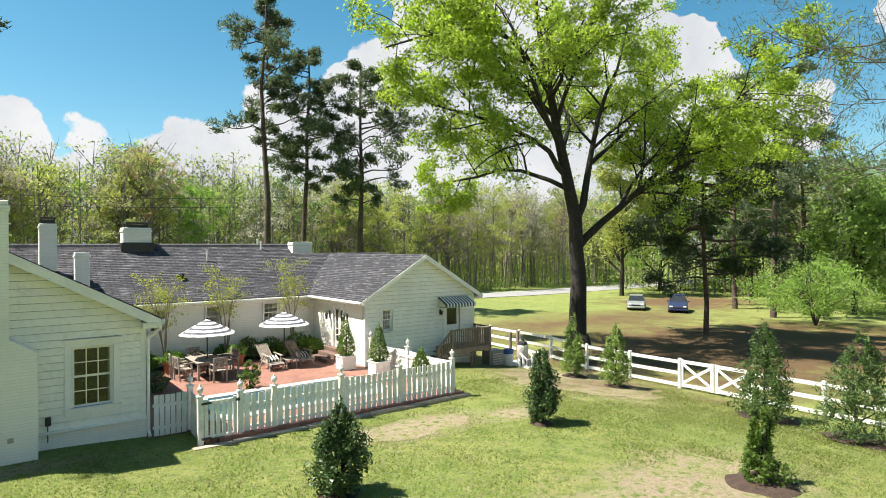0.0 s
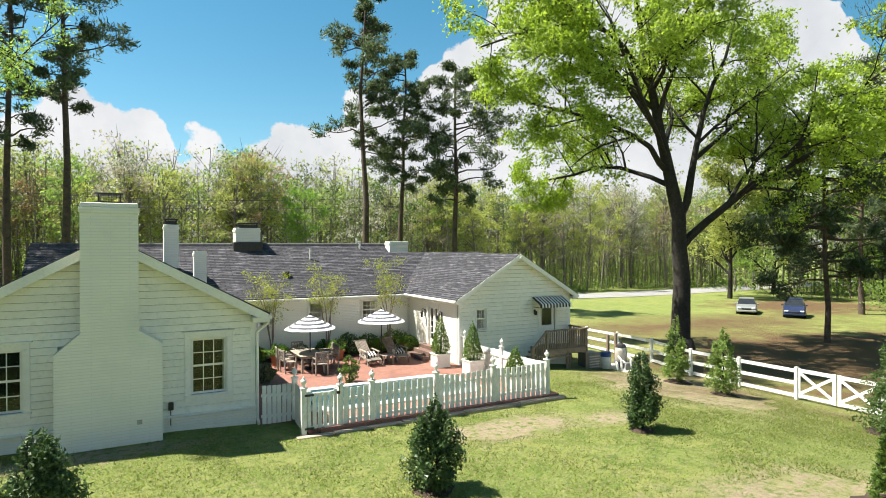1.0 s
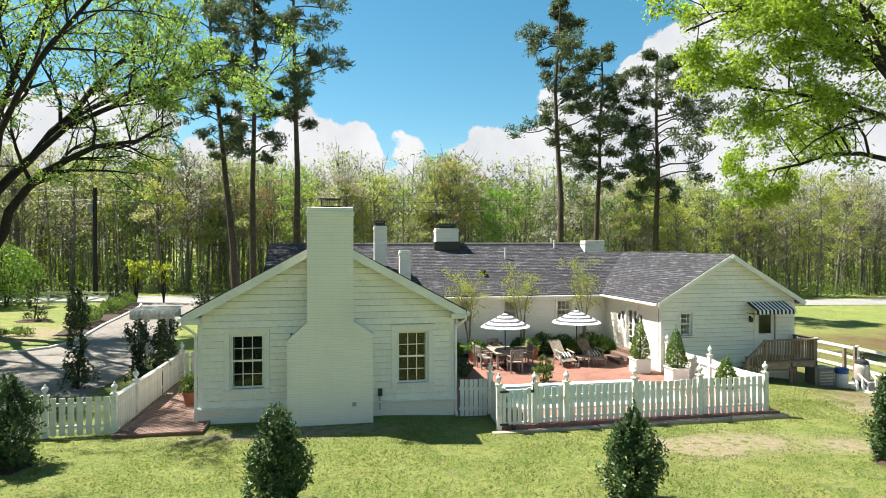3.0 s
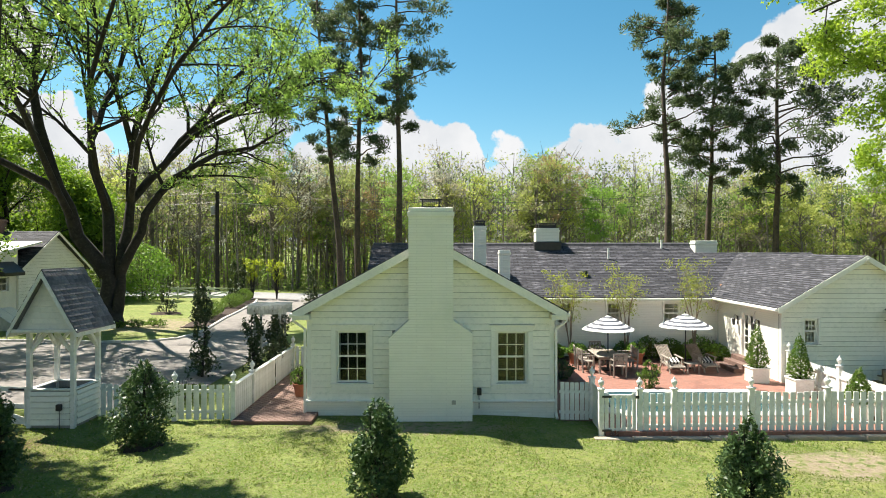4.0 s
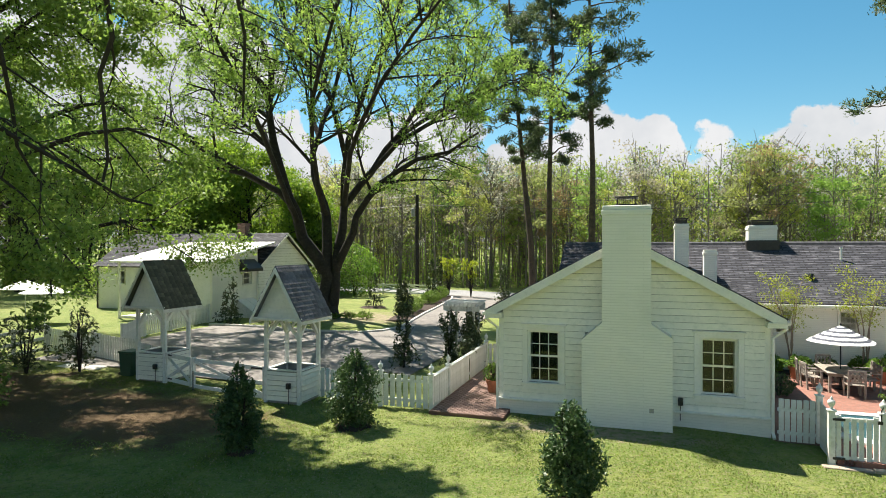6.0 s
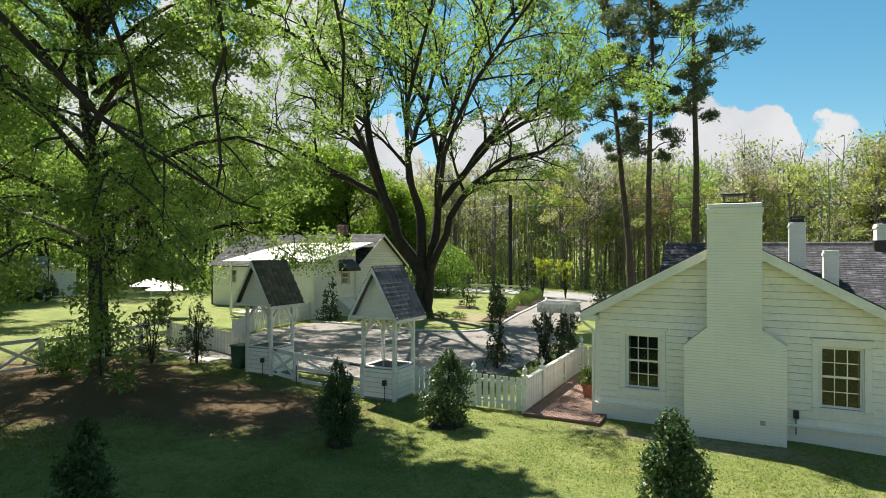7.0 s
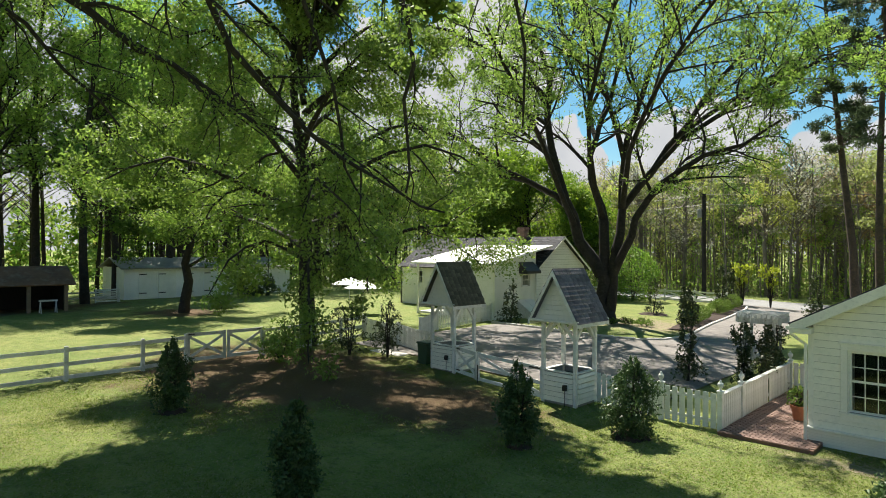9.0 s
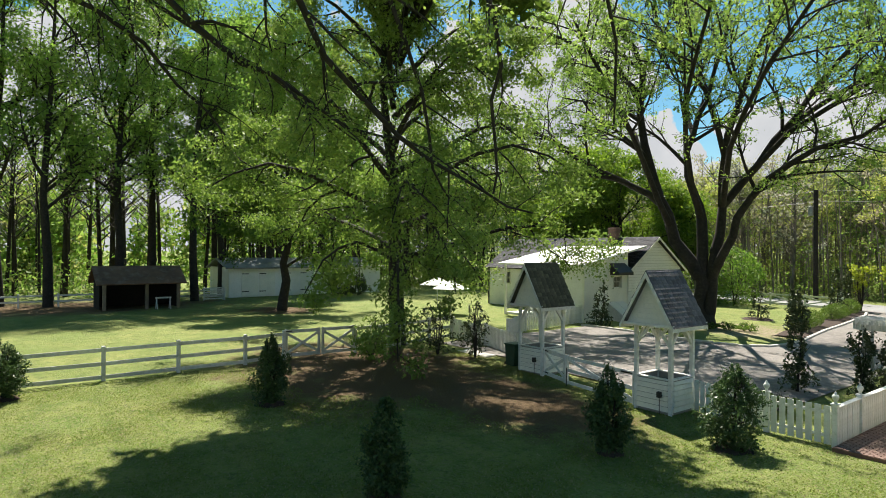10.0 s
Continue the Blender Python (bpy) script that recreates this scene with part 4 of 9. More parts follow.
stack(1.55, 2.15, 29.0, 29.6, 3.6, 6.12, True, "slim white painted brick chimney")
stack(4.9, 6.1, 31.1, 31.9, 4.4, 6.08, True, "broad white painted brick chimney")
stack(13.9, 15.1, 32.8, 33.5, 4.0, 5.45, False, "low white painted brick chimney")
stack(2.52, 3.00, 26.3, 26.75, 3.2, 4.95, False, "short white painted brick flue")
for x0, x1, y, z in ((1.45, 2.25, 28.9, 4.0), (4.8, 6.2, 31.0, 5.2)):
    g = Geo()
    g.cbox(x0, x1, y, y + 0.9, z - 0.5, z + 0.18, 0.03)
    part("flashing", g, BLACK, house, "dark chimney flashing")
for x, y, z, h, r in ((8.4, 30.2, 4.3, 0.75, 0.05), (11.45, 31.2, 4.9, 0.55, 0.055), (11.55, 32.0, 4.9, 0.7, 0.05)):
    g = Geo()
    g.tube([(x, y, z), (x, y, z + h)], r, 10).tube([(x, y, z + h - 0.06), (x, y, z + h)], r * 1.25, 10)
    part("vent_pipe", g, WHITE, house, "white plumbing vent pipe")
g = Geo()
g.lathe([(0.14, 0), (0.14, 0.12), (0.2, 0.14), (0.16, 0.22), (0.0, 0.25)], (6.85, 28.8, 3.72))
part("roof_vent", g, BLACK, house, "dark round roof vent")


# ---- fences ----
def picket_mesh(h, w=0.085, t=0.02):
    g = Geo()
    g.prism([(-w / 2, 0), (w / 2, 0), (w / 2, h - 0.008), (w / 2 - 0.008, h), (0.008 - w / 2, h), (-w / 2, h - 0.008)], -t / 2, t / 2)
    return mesh_of("picket", g, FENCEW)


PICKETS = {}


def post_with_urn(fence, x, y, z0, h=1.22, s=0.07):
    g = Geo()
    g.cbox(x - s, x + s, y - s, y + s, z0, z0 + h, 0.008).cbox(x - s - 0.025, x + s + 0.025, y - s - 0.025, y + s + 0.025, z0 + h, z0 + h + 0.04, 0.01)
    p = part("post", g, FENCEW, fence)
    g = Geo()
    g.lathe([(0.05, 0), (0.035, 0.03), (0.035, 0.06), (0.075, 0.12), (0.085, 0.18), (0.06, 0.22), (0.03, 0.235), (0.035, 0.26), (0.012, 0.30), (0.0, 0.31)], (x, y, z0 + h + 0.04), 12)
    part("urn_finial", g, FENCEW, p, smooth=True)


def picket_run(fence, a, b, z0, h=1.06, pitch=0.128, width=0.085, swoop=0.05, rails=(0.22, 0.82), foot=0.04):
    """Pickets and two rails between two posts."""
    a, b = Vector((*a, 0)), Vector((*b, 0))
    d = b - a
    ln, ang = d.length, math.atan2(d.y, d.x)
    side = Vector((-d.y, d.x, 0)).normalized()
    for rz in rails:
        g = Geo()
        g.cbox(0.06, ln - 0.06, -0.02 + 0.03, 0.02 + 0.03, z0 + rz, z0 + rz + 0.085, 0.006, 0, Matrix.Translation(a) @ Matrix.Rotation(ang, 4, "Z"))
        part("rail", g, FENCEW, fence)
    n = max(1, int((ln - 0.16) / pitch))
    for i in range(n):
        u = (i + 0.5) / n
        hh = round(h - swoop * math.sin(math.pi * u), 2)
        if (hh, width) not in PICKETS:
            PICKETS[(hh, width)] = picket_mesh(hh, width)
        p = a + d * (0.08 + (ln - 0.16) * u) / ln
        piece("picket", PICKETS[(hh, width)], fence, (p.x, p.y, z0 + foot + 0.012 * random.random()), (0, random.uniform(-0.008, 0.008), ang))


patio_fence = thing("picket_fence", (8.5, 16.35, 0.0), "white picket fence with urn-topped posts round the pool patio", "fence")
FP = [5.40, 6.35, 8.46, 10.54, 12.72]
FOOT = {4.35: -0.13, 5.40: -0.12, 6.35: -0.10, 8.46: -0.05, 10.54: -0.03, 12.72: -0.02}
for x in FOOT:
    post_with_urn(patio_fence, x, 16.35, FOOT[x], 1.2 - FOOT[x] * 0.6)
for a, b in zip(FP, FP[1:]):
    picket_run(patio_fence, (a, 16.35), (b, 16.35), FOOT[a], 1.22 - FOOT[a] * 0.6, 0.186, 0.145, 0.03, (0.22, 0.82), -0.10)
post_with_urn(patio_fence, 4.42, 17.62, 0.0, 1.2)
picket_run(patio_fence, (3.42, 17.72), (4.42, 17.66), -0.1, 1.12, 0.135, 0.118, 0.02)
picket_run(patio_fence, (4.42, 17.60), (4.36, 16.40), -0.1, 1.14, 0.125, 0.122, 0.0)
for y in (19.2, 22.0):
    post_with_urn(patio_fence, 12.78, y, 0.0)
picket_run(patio_fence, (12.76, 16.40), (12.78, 19.2), 0.0, 1.06, 0.119, 0.117)
picket_run(patio_fence, (12.78, 19.2), (12.78, 22.0), 0.0, 1.06, 0.12, 0.115)
gate = thing("picket_gate", (4.88, 16.33, -0.08), "white picket gate with black strap hinges", "gate")
g = Geo()
for z in (0.0, 0.92):
    g.cbox(4.45, 5.30, 16.335, 16.37, z, z + 0.10, 0.006)
g.cbox(4.45, 4.55, 16.33, 16.375, -0.04, 1.06, 0.006).cbox(5.20, 5.30, 16.33, 16.375, -0.04, 1.06, 0.006)
part("gate_frame", g, FENCEW, gate)
for i in range(4):
    piece("picket", PICKETS.setdefault((1.08, 0.105), picket_mesh(1.08, 0.105)), gate, (4.645 + i * 0.153, 16.31, -0.07))
for z in (0.02, 0.94):
    g = Geo()
    g.cbox(4.36, 4.62, 16.275, 16.295, z, z + 0.06, 0.005)
    part("hinge", g, BLACK, gate, "black strap hinge")
g = Geo()
g.cbox(5.27, 5.37, 16.27, 16.30, 0.92, 1.0, 0.005).tube([(5.34, 16.28, 0.95), (5.34, 16.28, 1.25), (5.38, 16.28, 1.33)], 0.014, 6)
part("latch", g, BLACK, gate, "black gate latch")
# ledge below the fence
TAN = plain("tan_stone", (0.42, 0.35, 0.28), (0.32, 0.25, 0.19), 2, 0.9, 30, 0.3)
g = Geo()
g.box(4.12, 13.2, 16.0, 16.19, -0.45, -0.12)
ledge = solo("stone_ledge", g, TAN, "tan stone ledge under the patio fence", "ledge", kind="structure")
x = 4.1
k = 0
while x < 13.2:
    g = Geo()
    g.cbox(x, min(x + 1.02, 13.25), 15.98, 16.2, -0.45, -0.085 + 0.01 * (k % 2) + 0.008 * k, 0.012)
    part("stone", g, TAN, ledge)
    x += 1.04
    k += 1
g = Geo()
g.box(4.2, 13.2, 16.21, 16.28, -0.3, -0.14)
edging = solo("brick_edging", g, BRICK, "row of red edging bricks under the fence", "edging", kind="structure")
for k in range(42):
    g = Geo()
    g.cbox(4.2 + k * 0.215, 4.2 + k * 0.215 + 0.2, 16.2, 16.29, -0.3, -0.13 + 0.0015 * k, 0.008)
    part("brick", g, BRICK, edging)

west_fence = thing("picket_fence", (-6.07, 20.0, 0.0), "white picket fence with urn-topped posts along the brick walk", "fence")
for x, y in ((-7.78, 17.42), (-6.07, 17.42), (-6.07, 19.15), (-6.07, 24.4)):
    post_with_urn(west_fence, x, y, 0.0, 1.1)
picket_run(west_fence, (-7.78, 17.42), (-6.07, 17.42), 0.0, 1.0, 0.2, 0.155, 0.0)
picket_run(west_fence, (-10.2, 17.75), (-7.78, 17.42), 0.0, 0.98, 0.2, 0.15)
for a, b in ((17.42, 19.15), (19.15, 21.8), (21.8, 24.4)):
    picket_run(west_fence, (-6.07, a), (-6.07, b), 0.0, 1.0, 0.165, 0.148, 0.0)
picket_run(west_fence, (-6.07, 24.4), (-4.1, 24.4), 0.0, 0.98, 0.19, 0.14, 0.0)
g = Geo()
for a, b in ((17.5, 19.07), (19.23, 24.3)):
    g.cbox(-6.14, -6.00, a, b, 1.01, 1.05, 0.008)
part("cap_rail", g, FENCEW, west_fence)

g2 = thing("picket_fence", (-22.0, 19.7, 0.2), "low white picket fence in the shade by the paddock", "fence")
W3 = [(-25.8, 20.5), (-22.5, 20.0), (-19.2, 19.1), (-17.7, 18.3)]
for x, y in W3[:3]:
    g = Geo()
    g.cbox(x - 0.07, x + 0.07, y - 0.07, y + 0.07, 0.1, 1.38, 0.01).cbox(x - 0.09, x + 0.09, y - 0.09, y + 0.09, 1.38, 1.43, 0.01)
    part("post", g, FENCEW, g2)
for a, b in zip(W3, W3[1:]):
    picket_run(g2, a, b, zg(*a) - 0.02, 1.05, 0.135, 0.085)


g3 = thing("picket_fence", (-25.4, 27.0, 0.28), "white picket fence along the court toward the cottage", "fence")
W4 = [(-23.1, 22.1), (-25.4, 25.7), (-25.6, 27.8), (-26.1, 31.6)]
for x, y in W4:
    g = Geo()
    g.cbox(x - 0.07, x + 0.07, y - 0.07, y + 0.07, 0.1, 1.42, 0.01).cbox(x - 0.09, x + 0.09, y - 0.09, y + 0.09, 1.42, 1.47, 0.01)
    part("post", g, FENCEW, g3)
for a, b in zip(W4, W4[1:]):
    picket_run(g3, a, b, zg(*a) - 0.02, 1.08, 0.15, 0.10, 0.0)


def rail_fence(fence, pts, mat, h=1.25, rails=(0.14, 0.62, 1.10), pw=0.065):
    """Square posts at the given places with board rails between."""
    for x, y in pts:
        z = zg(x, y)
        g = Geo()
        g.cbox(x - pw, x + pw, y - pw, y + pw, z - 0.2, z + h, 0.01)
        part("post", g, mat, fence)
    for (x0, y0), (x1, y1) in zip(pts, pts[1:]):
        a, b = Vector((x0, y0, zg(x0, y0))), Vector((x1, y1, zg(x1, y1)))
        for rz in rails:
            board(fence, "rail", a + Vector((0, 0, rz + random.uniform(-.012, .012))), b + Vector((0, 0, rz + random.uniform(-.012, .012))), 0.14, 0.03, mat)


def board(parent, name, a, b, w, t, mat):
    """A plank from a to b, w high and t thick."""
    a, b = Vector(a), Vector(b)
    d = (b - a).normalized()
    side = d.cross(Vector((0, 0, 1)))
    side = side.normalized() if side.length > 1e-3 else Vector((1, 0, 0))
    up = side.cross(d)
    g = Geo()
    v = []
    for p in (a, b):
        for sx, sz in ((-1, -1), (1, -1), (1, 1), (-1, 1)):
            v.append(p + side * sx * t / 2 + up * sz * w / 2)
    g.add(v, [(0, 3, 2, 1), (4, 5, 6, 7), (0, 1, 5, 4), (1, 2, 6, 5), (2, 3, 7, 6), (3, 0, 4, 7)])
    return part(name, g, mat, parent)


def cross_gate(name, a, b, mat, label, group, h=1.2, hinge=True):
    """A farm gate leaf with crossed braces."""
    x0, y0 = a
    x1, y1 = b
    za, zb = zg(x0, y0), zg(x1, y1)
    ob = thing(name, ((x0 + x1) / 2, (y0 + y1) / 2, (za + zb) / 2), label, "gate", group)
    A, B = Vector((x0, y0, za)), Vector((x1, y1, zb))
    d = (B - A).normalized()
    A, B = A + d * 0.09, B - d * 0.09
    for z in (0.16, h - 0.09):
        board(ob, "gate_rail", A + Vector((0, 0, z)), B + Vector((0, 0, z)), 0.14, 0.035, mat)
    for P in (A, B):
        board(ob, "stile", P + Vector((0, 0, 0.08)), P + Vector((0, 0, h)), 0.13, 0.04, mat)
    board(ob, "brace", A + Vector((0, 0, 0.22)), B + Vector((0, 0, h - 0.16)), 0.11, 0.03, mat)
    board(ob, "brace", A + Vector((0, 0, h - 0.16)), B + Vector((0, 0, 0.22)), 0.11, 0.026, mat)
    if hinge:
        for z in (0.2, h - 0.08):
            board(ob, "hinge", A + Vector((0, 0, z)) - d * 0.08, A + Vector((0, 0, z)) + d * 0.25, 0.045, 0.06, BLACK)
    return ob


east = thing("rail_fence", (23.0, 12.0, zg(23, 12)), "white three-rail horse fence across the falling lawn", "fence")
rail_fence(east, [(22.95, y) for y in (14.0, 16.45, 18.9)] + [(23.9, 22.1), (24.1, 24.7), (24.2, 27.3), (24.3, 30.0)], FENCEW)
rail_fence(east, [(22.9, y) for y in (11.0, 8.55, 6.1, 3.6, 1.0, -1.6, -4.2)], FENCEW)
cross_gate("farm_gate", (22.93, 12.5), (22.95, 14.0), FENCEW, "white farm gate leaf with crossed braces", "east gate leaves", 1.22, False)
cross_gate("farm_gate", (22.93, 12.5), (22.9, 11.0), FENCEW, "white farm gate leaf with crossed braces", "east gate leaves", 1.22, False)
west = thing("rail_fence", (-24.7, 4.0, 0.28), "weathered white rail fence along the paddock", "fence")
rail_fence(west, [(-24.6, y) for y in (-9.4, -6.8, -4.2, -1.7, 0.9, 3.45, 6.0, 8.6)] + [(-24.9, 10.4)], GREYW)
rail_fence(west, [(-24.65, 13.78), (-24.9, 16.4), (-25.4, 18.6), (-25.8, 20.4)], GREYW)
cross_gate("farm_gate", (-24.9, 10.4), (-24.75, 12.08), GREYW, "weathered white farm gate with crossed braces and black hinges", "paddock gate leaves", 1.28)
cross_gate("farm_gate", (-24.65, 13.78), (-24.75, 12.08), GREYW, "weathered white farm gate with crossed braces and black hinges", "paddock gate leaves", 1.28)

# ---- gate booths ----
SHING = plain("booth_shingle", (0.085, 0.083, 0.095), (0.135, 0.13, 0.14), 1.5, 0.85, 50, 0.5, (0.19, 0.185, 0.19), 12, per_piece=0.3)
booth = thing("gate_booth", (0, 0, 0), "white clapboard gate booth with steep shingled roof on posts", "gate booth", "booths beside the drive gate")
BW, BD, BH = 1.32, 1.30, 1.10
g = Geo()
for x in (0.05, BW - 0.05):
    for y in (0.05, BD - 0.05):
        g = Geo()
        g.cbox(x - 0.06, x + 0.06, y - 0.06, y + 0.06, -0.1, 2.70, 0.01)
        post = part("post", g, FENCEW, booth)
        sx, sy = (1 if x < 0.5 else -1), (1 if y < 0.5 else -1)
        for dx, dy in ((sx, 0), (0, sy)):
            board(booth, "brace", (x + dx * 0.03, y + dy * 0.03, 2.12), (x + dx * 0.46, y + dy * 0.46, 2.66), 0.09, 0.07, FENCEW)
for to, u1 in ((facing("-y", 0.0), BW), (facing("+y", BD), BW), (facing("-x", 0.0), BD), (facing("+x", BW), BD)):
    g = Geo()
    wbox(g, to, 0.11, u1 - 0.11, -0.06, -0.03, -0.05, BH)
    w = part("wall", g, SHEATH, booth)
    clapboards(w, lambda u, n, z, to=to: to(u, n * 1.5 - 0.03, z), 0.11, u1 - 0.11, 0.10, BH - 0.05, [], 0.165, None, 0.03)
    g = Geo()
    wbox(g, to, 0.0, u1, -0.12, 0.02, BH - 0.04, BH, 0.008)
    part("ledge", g, FENCEW, booth)
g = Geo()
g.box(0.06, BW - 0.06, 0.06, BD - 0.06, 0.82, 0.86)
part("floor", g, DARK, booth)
EX0, EX1, EY0, EY1, EZ, RZ = -0.32, BW + 0.26, -0.32, BD + 0.32, 2.72, 4.42
XM = (EX0 + EX1) / 2
g = Geo()
g.cbox(-0.02, BW + 0.02, -0.02, 0.10, 2.66, 2.80, 0.01).cbox(-0.02, BW + 0.02, BD - 0.10, BD + 0.02, 2.66, 2.80, 0.01)
g.cbox(-0.02, 0.10, 0.10, BD - 0.10, 2.66, 2.80, 0.01).cbox(BW - 0.10, BW + 0.02, 0.10, BD - 0.10, 2.66, 2.80, 0.01)
part("top_plate", g, FENCEW, booth)
g = Geo()
g.cbox(EX0 + 0.02, EX1 - 0.02, EY0 + 0.02, EY1 - 0.02, 2.70, 2.74, 0.005)
part("ceiling_board", g, FENCEW, booth)
for y0, y1, face in ((-0.06, 0.0, -1), (BD, BD + 0.06, 1)):
    g = Geo()
    g.prism([(EX0 + 0.08, 2.74), (EX1 - 0.08, 2.74), (XM, RZ - 0.08)], y0, y1)
    gab = part("gable", g, WHITE, booth)
    if face < 0:
        s = (RZ - 0.1 - 2.74) / (XM - EX0 - 0.1)
        clapboards(gab, facing("-y", y0), EX0, EX1, 2.78, RZ - 0.3, [], 0.16, lambda z: (XM - (RZ - 0.16 - z) / s, XM + (RZ - 0.16 - z) / s))
for y in (EY0, EY1 - 0.05):
    g = Geo()
    g.cbox(EX0, EX1, y, y + 0.05, 2.72, 2.80, 0.006)
    part("sill_board", g, FENCEW, booth)
for s in (-1, 1):
    xe = EX0 if s < 0 else EX1
    g = Geo()
    a, b = Vector((xe, EY0, EZ)), Vector((xe, EY1, EZ))
    c, d = Vector((XM, EY1, RZ)), Vector((XM, EY0, RZ))
    n = (b - a).cross(d - a).normalized()
    n = n if n.z > 0 else -n
    g.add([a, b, c, d, a - n * 0.05, b - n * 0.05, c - n * 0.05, d - n * 0.05], [(0, 1, 2, 3), (4, 7, 6, 5), (0, 4, 5, 1), (1, 5, 6, 2), (2, 6, 7, 3), (3, 7, 4, 0)])
    roof = part("roof", g, SHING, booth, "dark shingled slope")
    for y in (EY0 - 0.03, EY1):
        g = Geo()
        for dz0, dz1 in ((-0.17, -0.02),):
            g.add([(xe, y, EZ + dz0), (XM, y, RZ + dz0 - 0.03), (XM, y, RZ + dz1), (xe, y, EZ + dz1), (xe, y + 0.03, EZ + dz0), (XM, y + 0.03, RZ + dz0 - 0.03), (XM, y + 0.03, RZ + dz1), (xe, y + 0.03, EZ + dz1)],
                  [(0, 1, 2, 3), (4, 7, 6, 5), (0, 4, 5, 1), (3, 2, 6, 7), (0, 3, 7, 4), (1, 5, 6, 2)])
        part("rake_board", g, FENCEW, booth)
    g = Geo()
    g.cbox(min(xe, xe - s * 0.04), max(xe, xe - s * 0.04), EY0, EY1, EZ - 0.13, EZ - 0.01, 0.005)
    part("fascia", g, FENCEW, booth)
    # shingles, course by course
    dn = (d - a)
    L, wide = dn.length, (EY1 - EY0)
    rows, cols = 12, 7
    sg = Geo()
    hw, hl = wide / cols / 2 - 0.006, L / rows * 0.62
    sg.add([(-hl, -hw, 0.012), (hl, -hw, 0.0), (hl, hw, 0.0), (-hl, hw, 0.012), (-hl, -hw, -0.002), (-hl, hw, -0.002)], [(0, 1, 2, 3), (4, 0, 3, 5), (4, 1, 0), (5, 3, 2)])
    me = mesh_of("shingle", sg, SHING)
    ang = math.atan2(dn.z, abs(dn.x))
    for i in range(rows):
        off = 0.5 if i % 2 else 0.0
        for j in range(cols):
            y = EY0 + wide * (j + 0.5) / cols + (off - 0.25) * wide / cols * 0.16
            p = a + dn * ((i + 0.52) / rows) + n * 0.012
            piece("shingle", me, roof, (p.x, y, p.z), (0, -ang, 0) if s < 0 else (0, -ang, math.pi))
for k in range(8):
    y = EY0 + (EY1 - EY0) * k / 8
    g = Geo()
    g.prism([(XM - 0.13, RZ - 0.17), (XM, RZ + 0.035), (XM + 0.13, RZ - 0.17)], y, y + (EY1 - EY0) / 8 - 0.01)
    part("ridge_cap", g, SHING, booth)
g = Geo()
g.cbox(BW - 0.42, BW - 0.30, -0.16, -0.03, 0.52, 0.70, 0.01)
g.tube([(BW - 0.36, -0.08, 0.52), (BW - 0.36, -0.08, 0.0)], 0.012, 6)
part("outlet_box", g, BLACK, booth, "dark outlet box")
booth_b = copy_thing(booth, pose(-17.58, 17.42, 0.12))
MOSSY = plain("mossy_shingle", (0.060, 0.058, 0.040), (0.105, 0.098, 0.066), 1.5, 0.9, 50, 0.5, (0.13, 0.13, 0.07), 5, per_piece=0.3)
mossy_me = {}
for ob in booth_b.children_recursive:
    if ob.data and ob.data.materials and ob.data.materials[0] == SHING:
        if ob.data not in mossy_me:
            mossy_me[ob.data] = ob.data.copy()
            mossy_me[ob.data].materials[0] = MOSSY
        ob.data = mossy_me[ob.data]
tagged(booth_b, "white clapboard gate booth with a mossy brown shingled roof")
booth.matrix_basis = pose(-11.57, 16.68, 0.0)

# gates between the booths
cross_gate("drive_gate", (-16.22, 17.45), (-14.75, 17.1), FENCEW, "white drive gate leaf with crossed braces and black straps", "drive gate leaves", 1.12)
lg = thing("drive_gate", (-13.2, 16.95, 0.05), "long white drive gate leaf with low diagonal brace", "gate", "drive gate leaves")
A, B = Vector((-14.7, 17.08, 0.08)), Vector((-11.6, 16.72, 0.03))
for z in (0.14, 0.58, 1.05):
    board(lg, "gate_rail", A + Vector((0, 0, z)), B + Vector((0, 0, z)), 0.12, 0.035, FENCEW)
for P in (A, B):
    board(lg, "stile", P + Vector((0, 0, 0.06)), P + Vector((0, 0, 1.14)), 0.13, 0.04, FENCEW)
board(lg, "brace", A + Vector((0, 0, 1.0)), B + Vector((0, 0, 0.2)), 0.10, 0.03, FENCEW)
board(lg, "hinge", B + Vector((-0.5, 0.03, 1.05)), B + Vector((0.05, 0.0, 1.05)), 0.05, 0.07, BLACK)
g = Geo()
g.tube([(-14.68, 17.02, 0.06), (-14.68, 17.02, 0.75)], 0.018, 6)
part("drop_bolt", g, BLACK, lg, "black drop bolt")

# ---- brick walk beside the house: laid bricks, the nearer ones single ----
g = Geo()
g.box(-6.0, -3.72, 17.0, 24.4, -0.3, 0.10)
walkway = solo("brick_walk", g, plain("walk_mortar", (0.21, 0.12, 0.092), (0.155, 0.088, 0.068), 4, 0.95, 40, 0.4), "raised walk of old red bricks in dappled shade", "walk", kind="structure", loc=(-4.9, 17.0, 0))
bg = Geo()
bg.cbox(-0.098, 0.098, -0.047, 0.047, -0.05, 0.012, 0.006)
bm_mesh = mesh_of("brick", bg, BRICK)
rest = Geo()
for j in range(70):
    for i in range(10):
        x, y = -5.88 + i * 0.216 + (0.108 if j % 2 else 0), 17.06 + j * 0.105
        if j < 28:
            piece("brick", bm_mesh, walkway, (x, y, 0.103 + 0.004 * random.random()), (0, 0, random.uniform(-0.02, 0.02)))
        else:
            rest.box(x - 0.098, x + 0.098, y - 0.047, y + 0.047, 0.05, 0.113 + 0.004 * random.random())
tagged(part("bricks", rest, BRICK, walkway), kind="stuff")

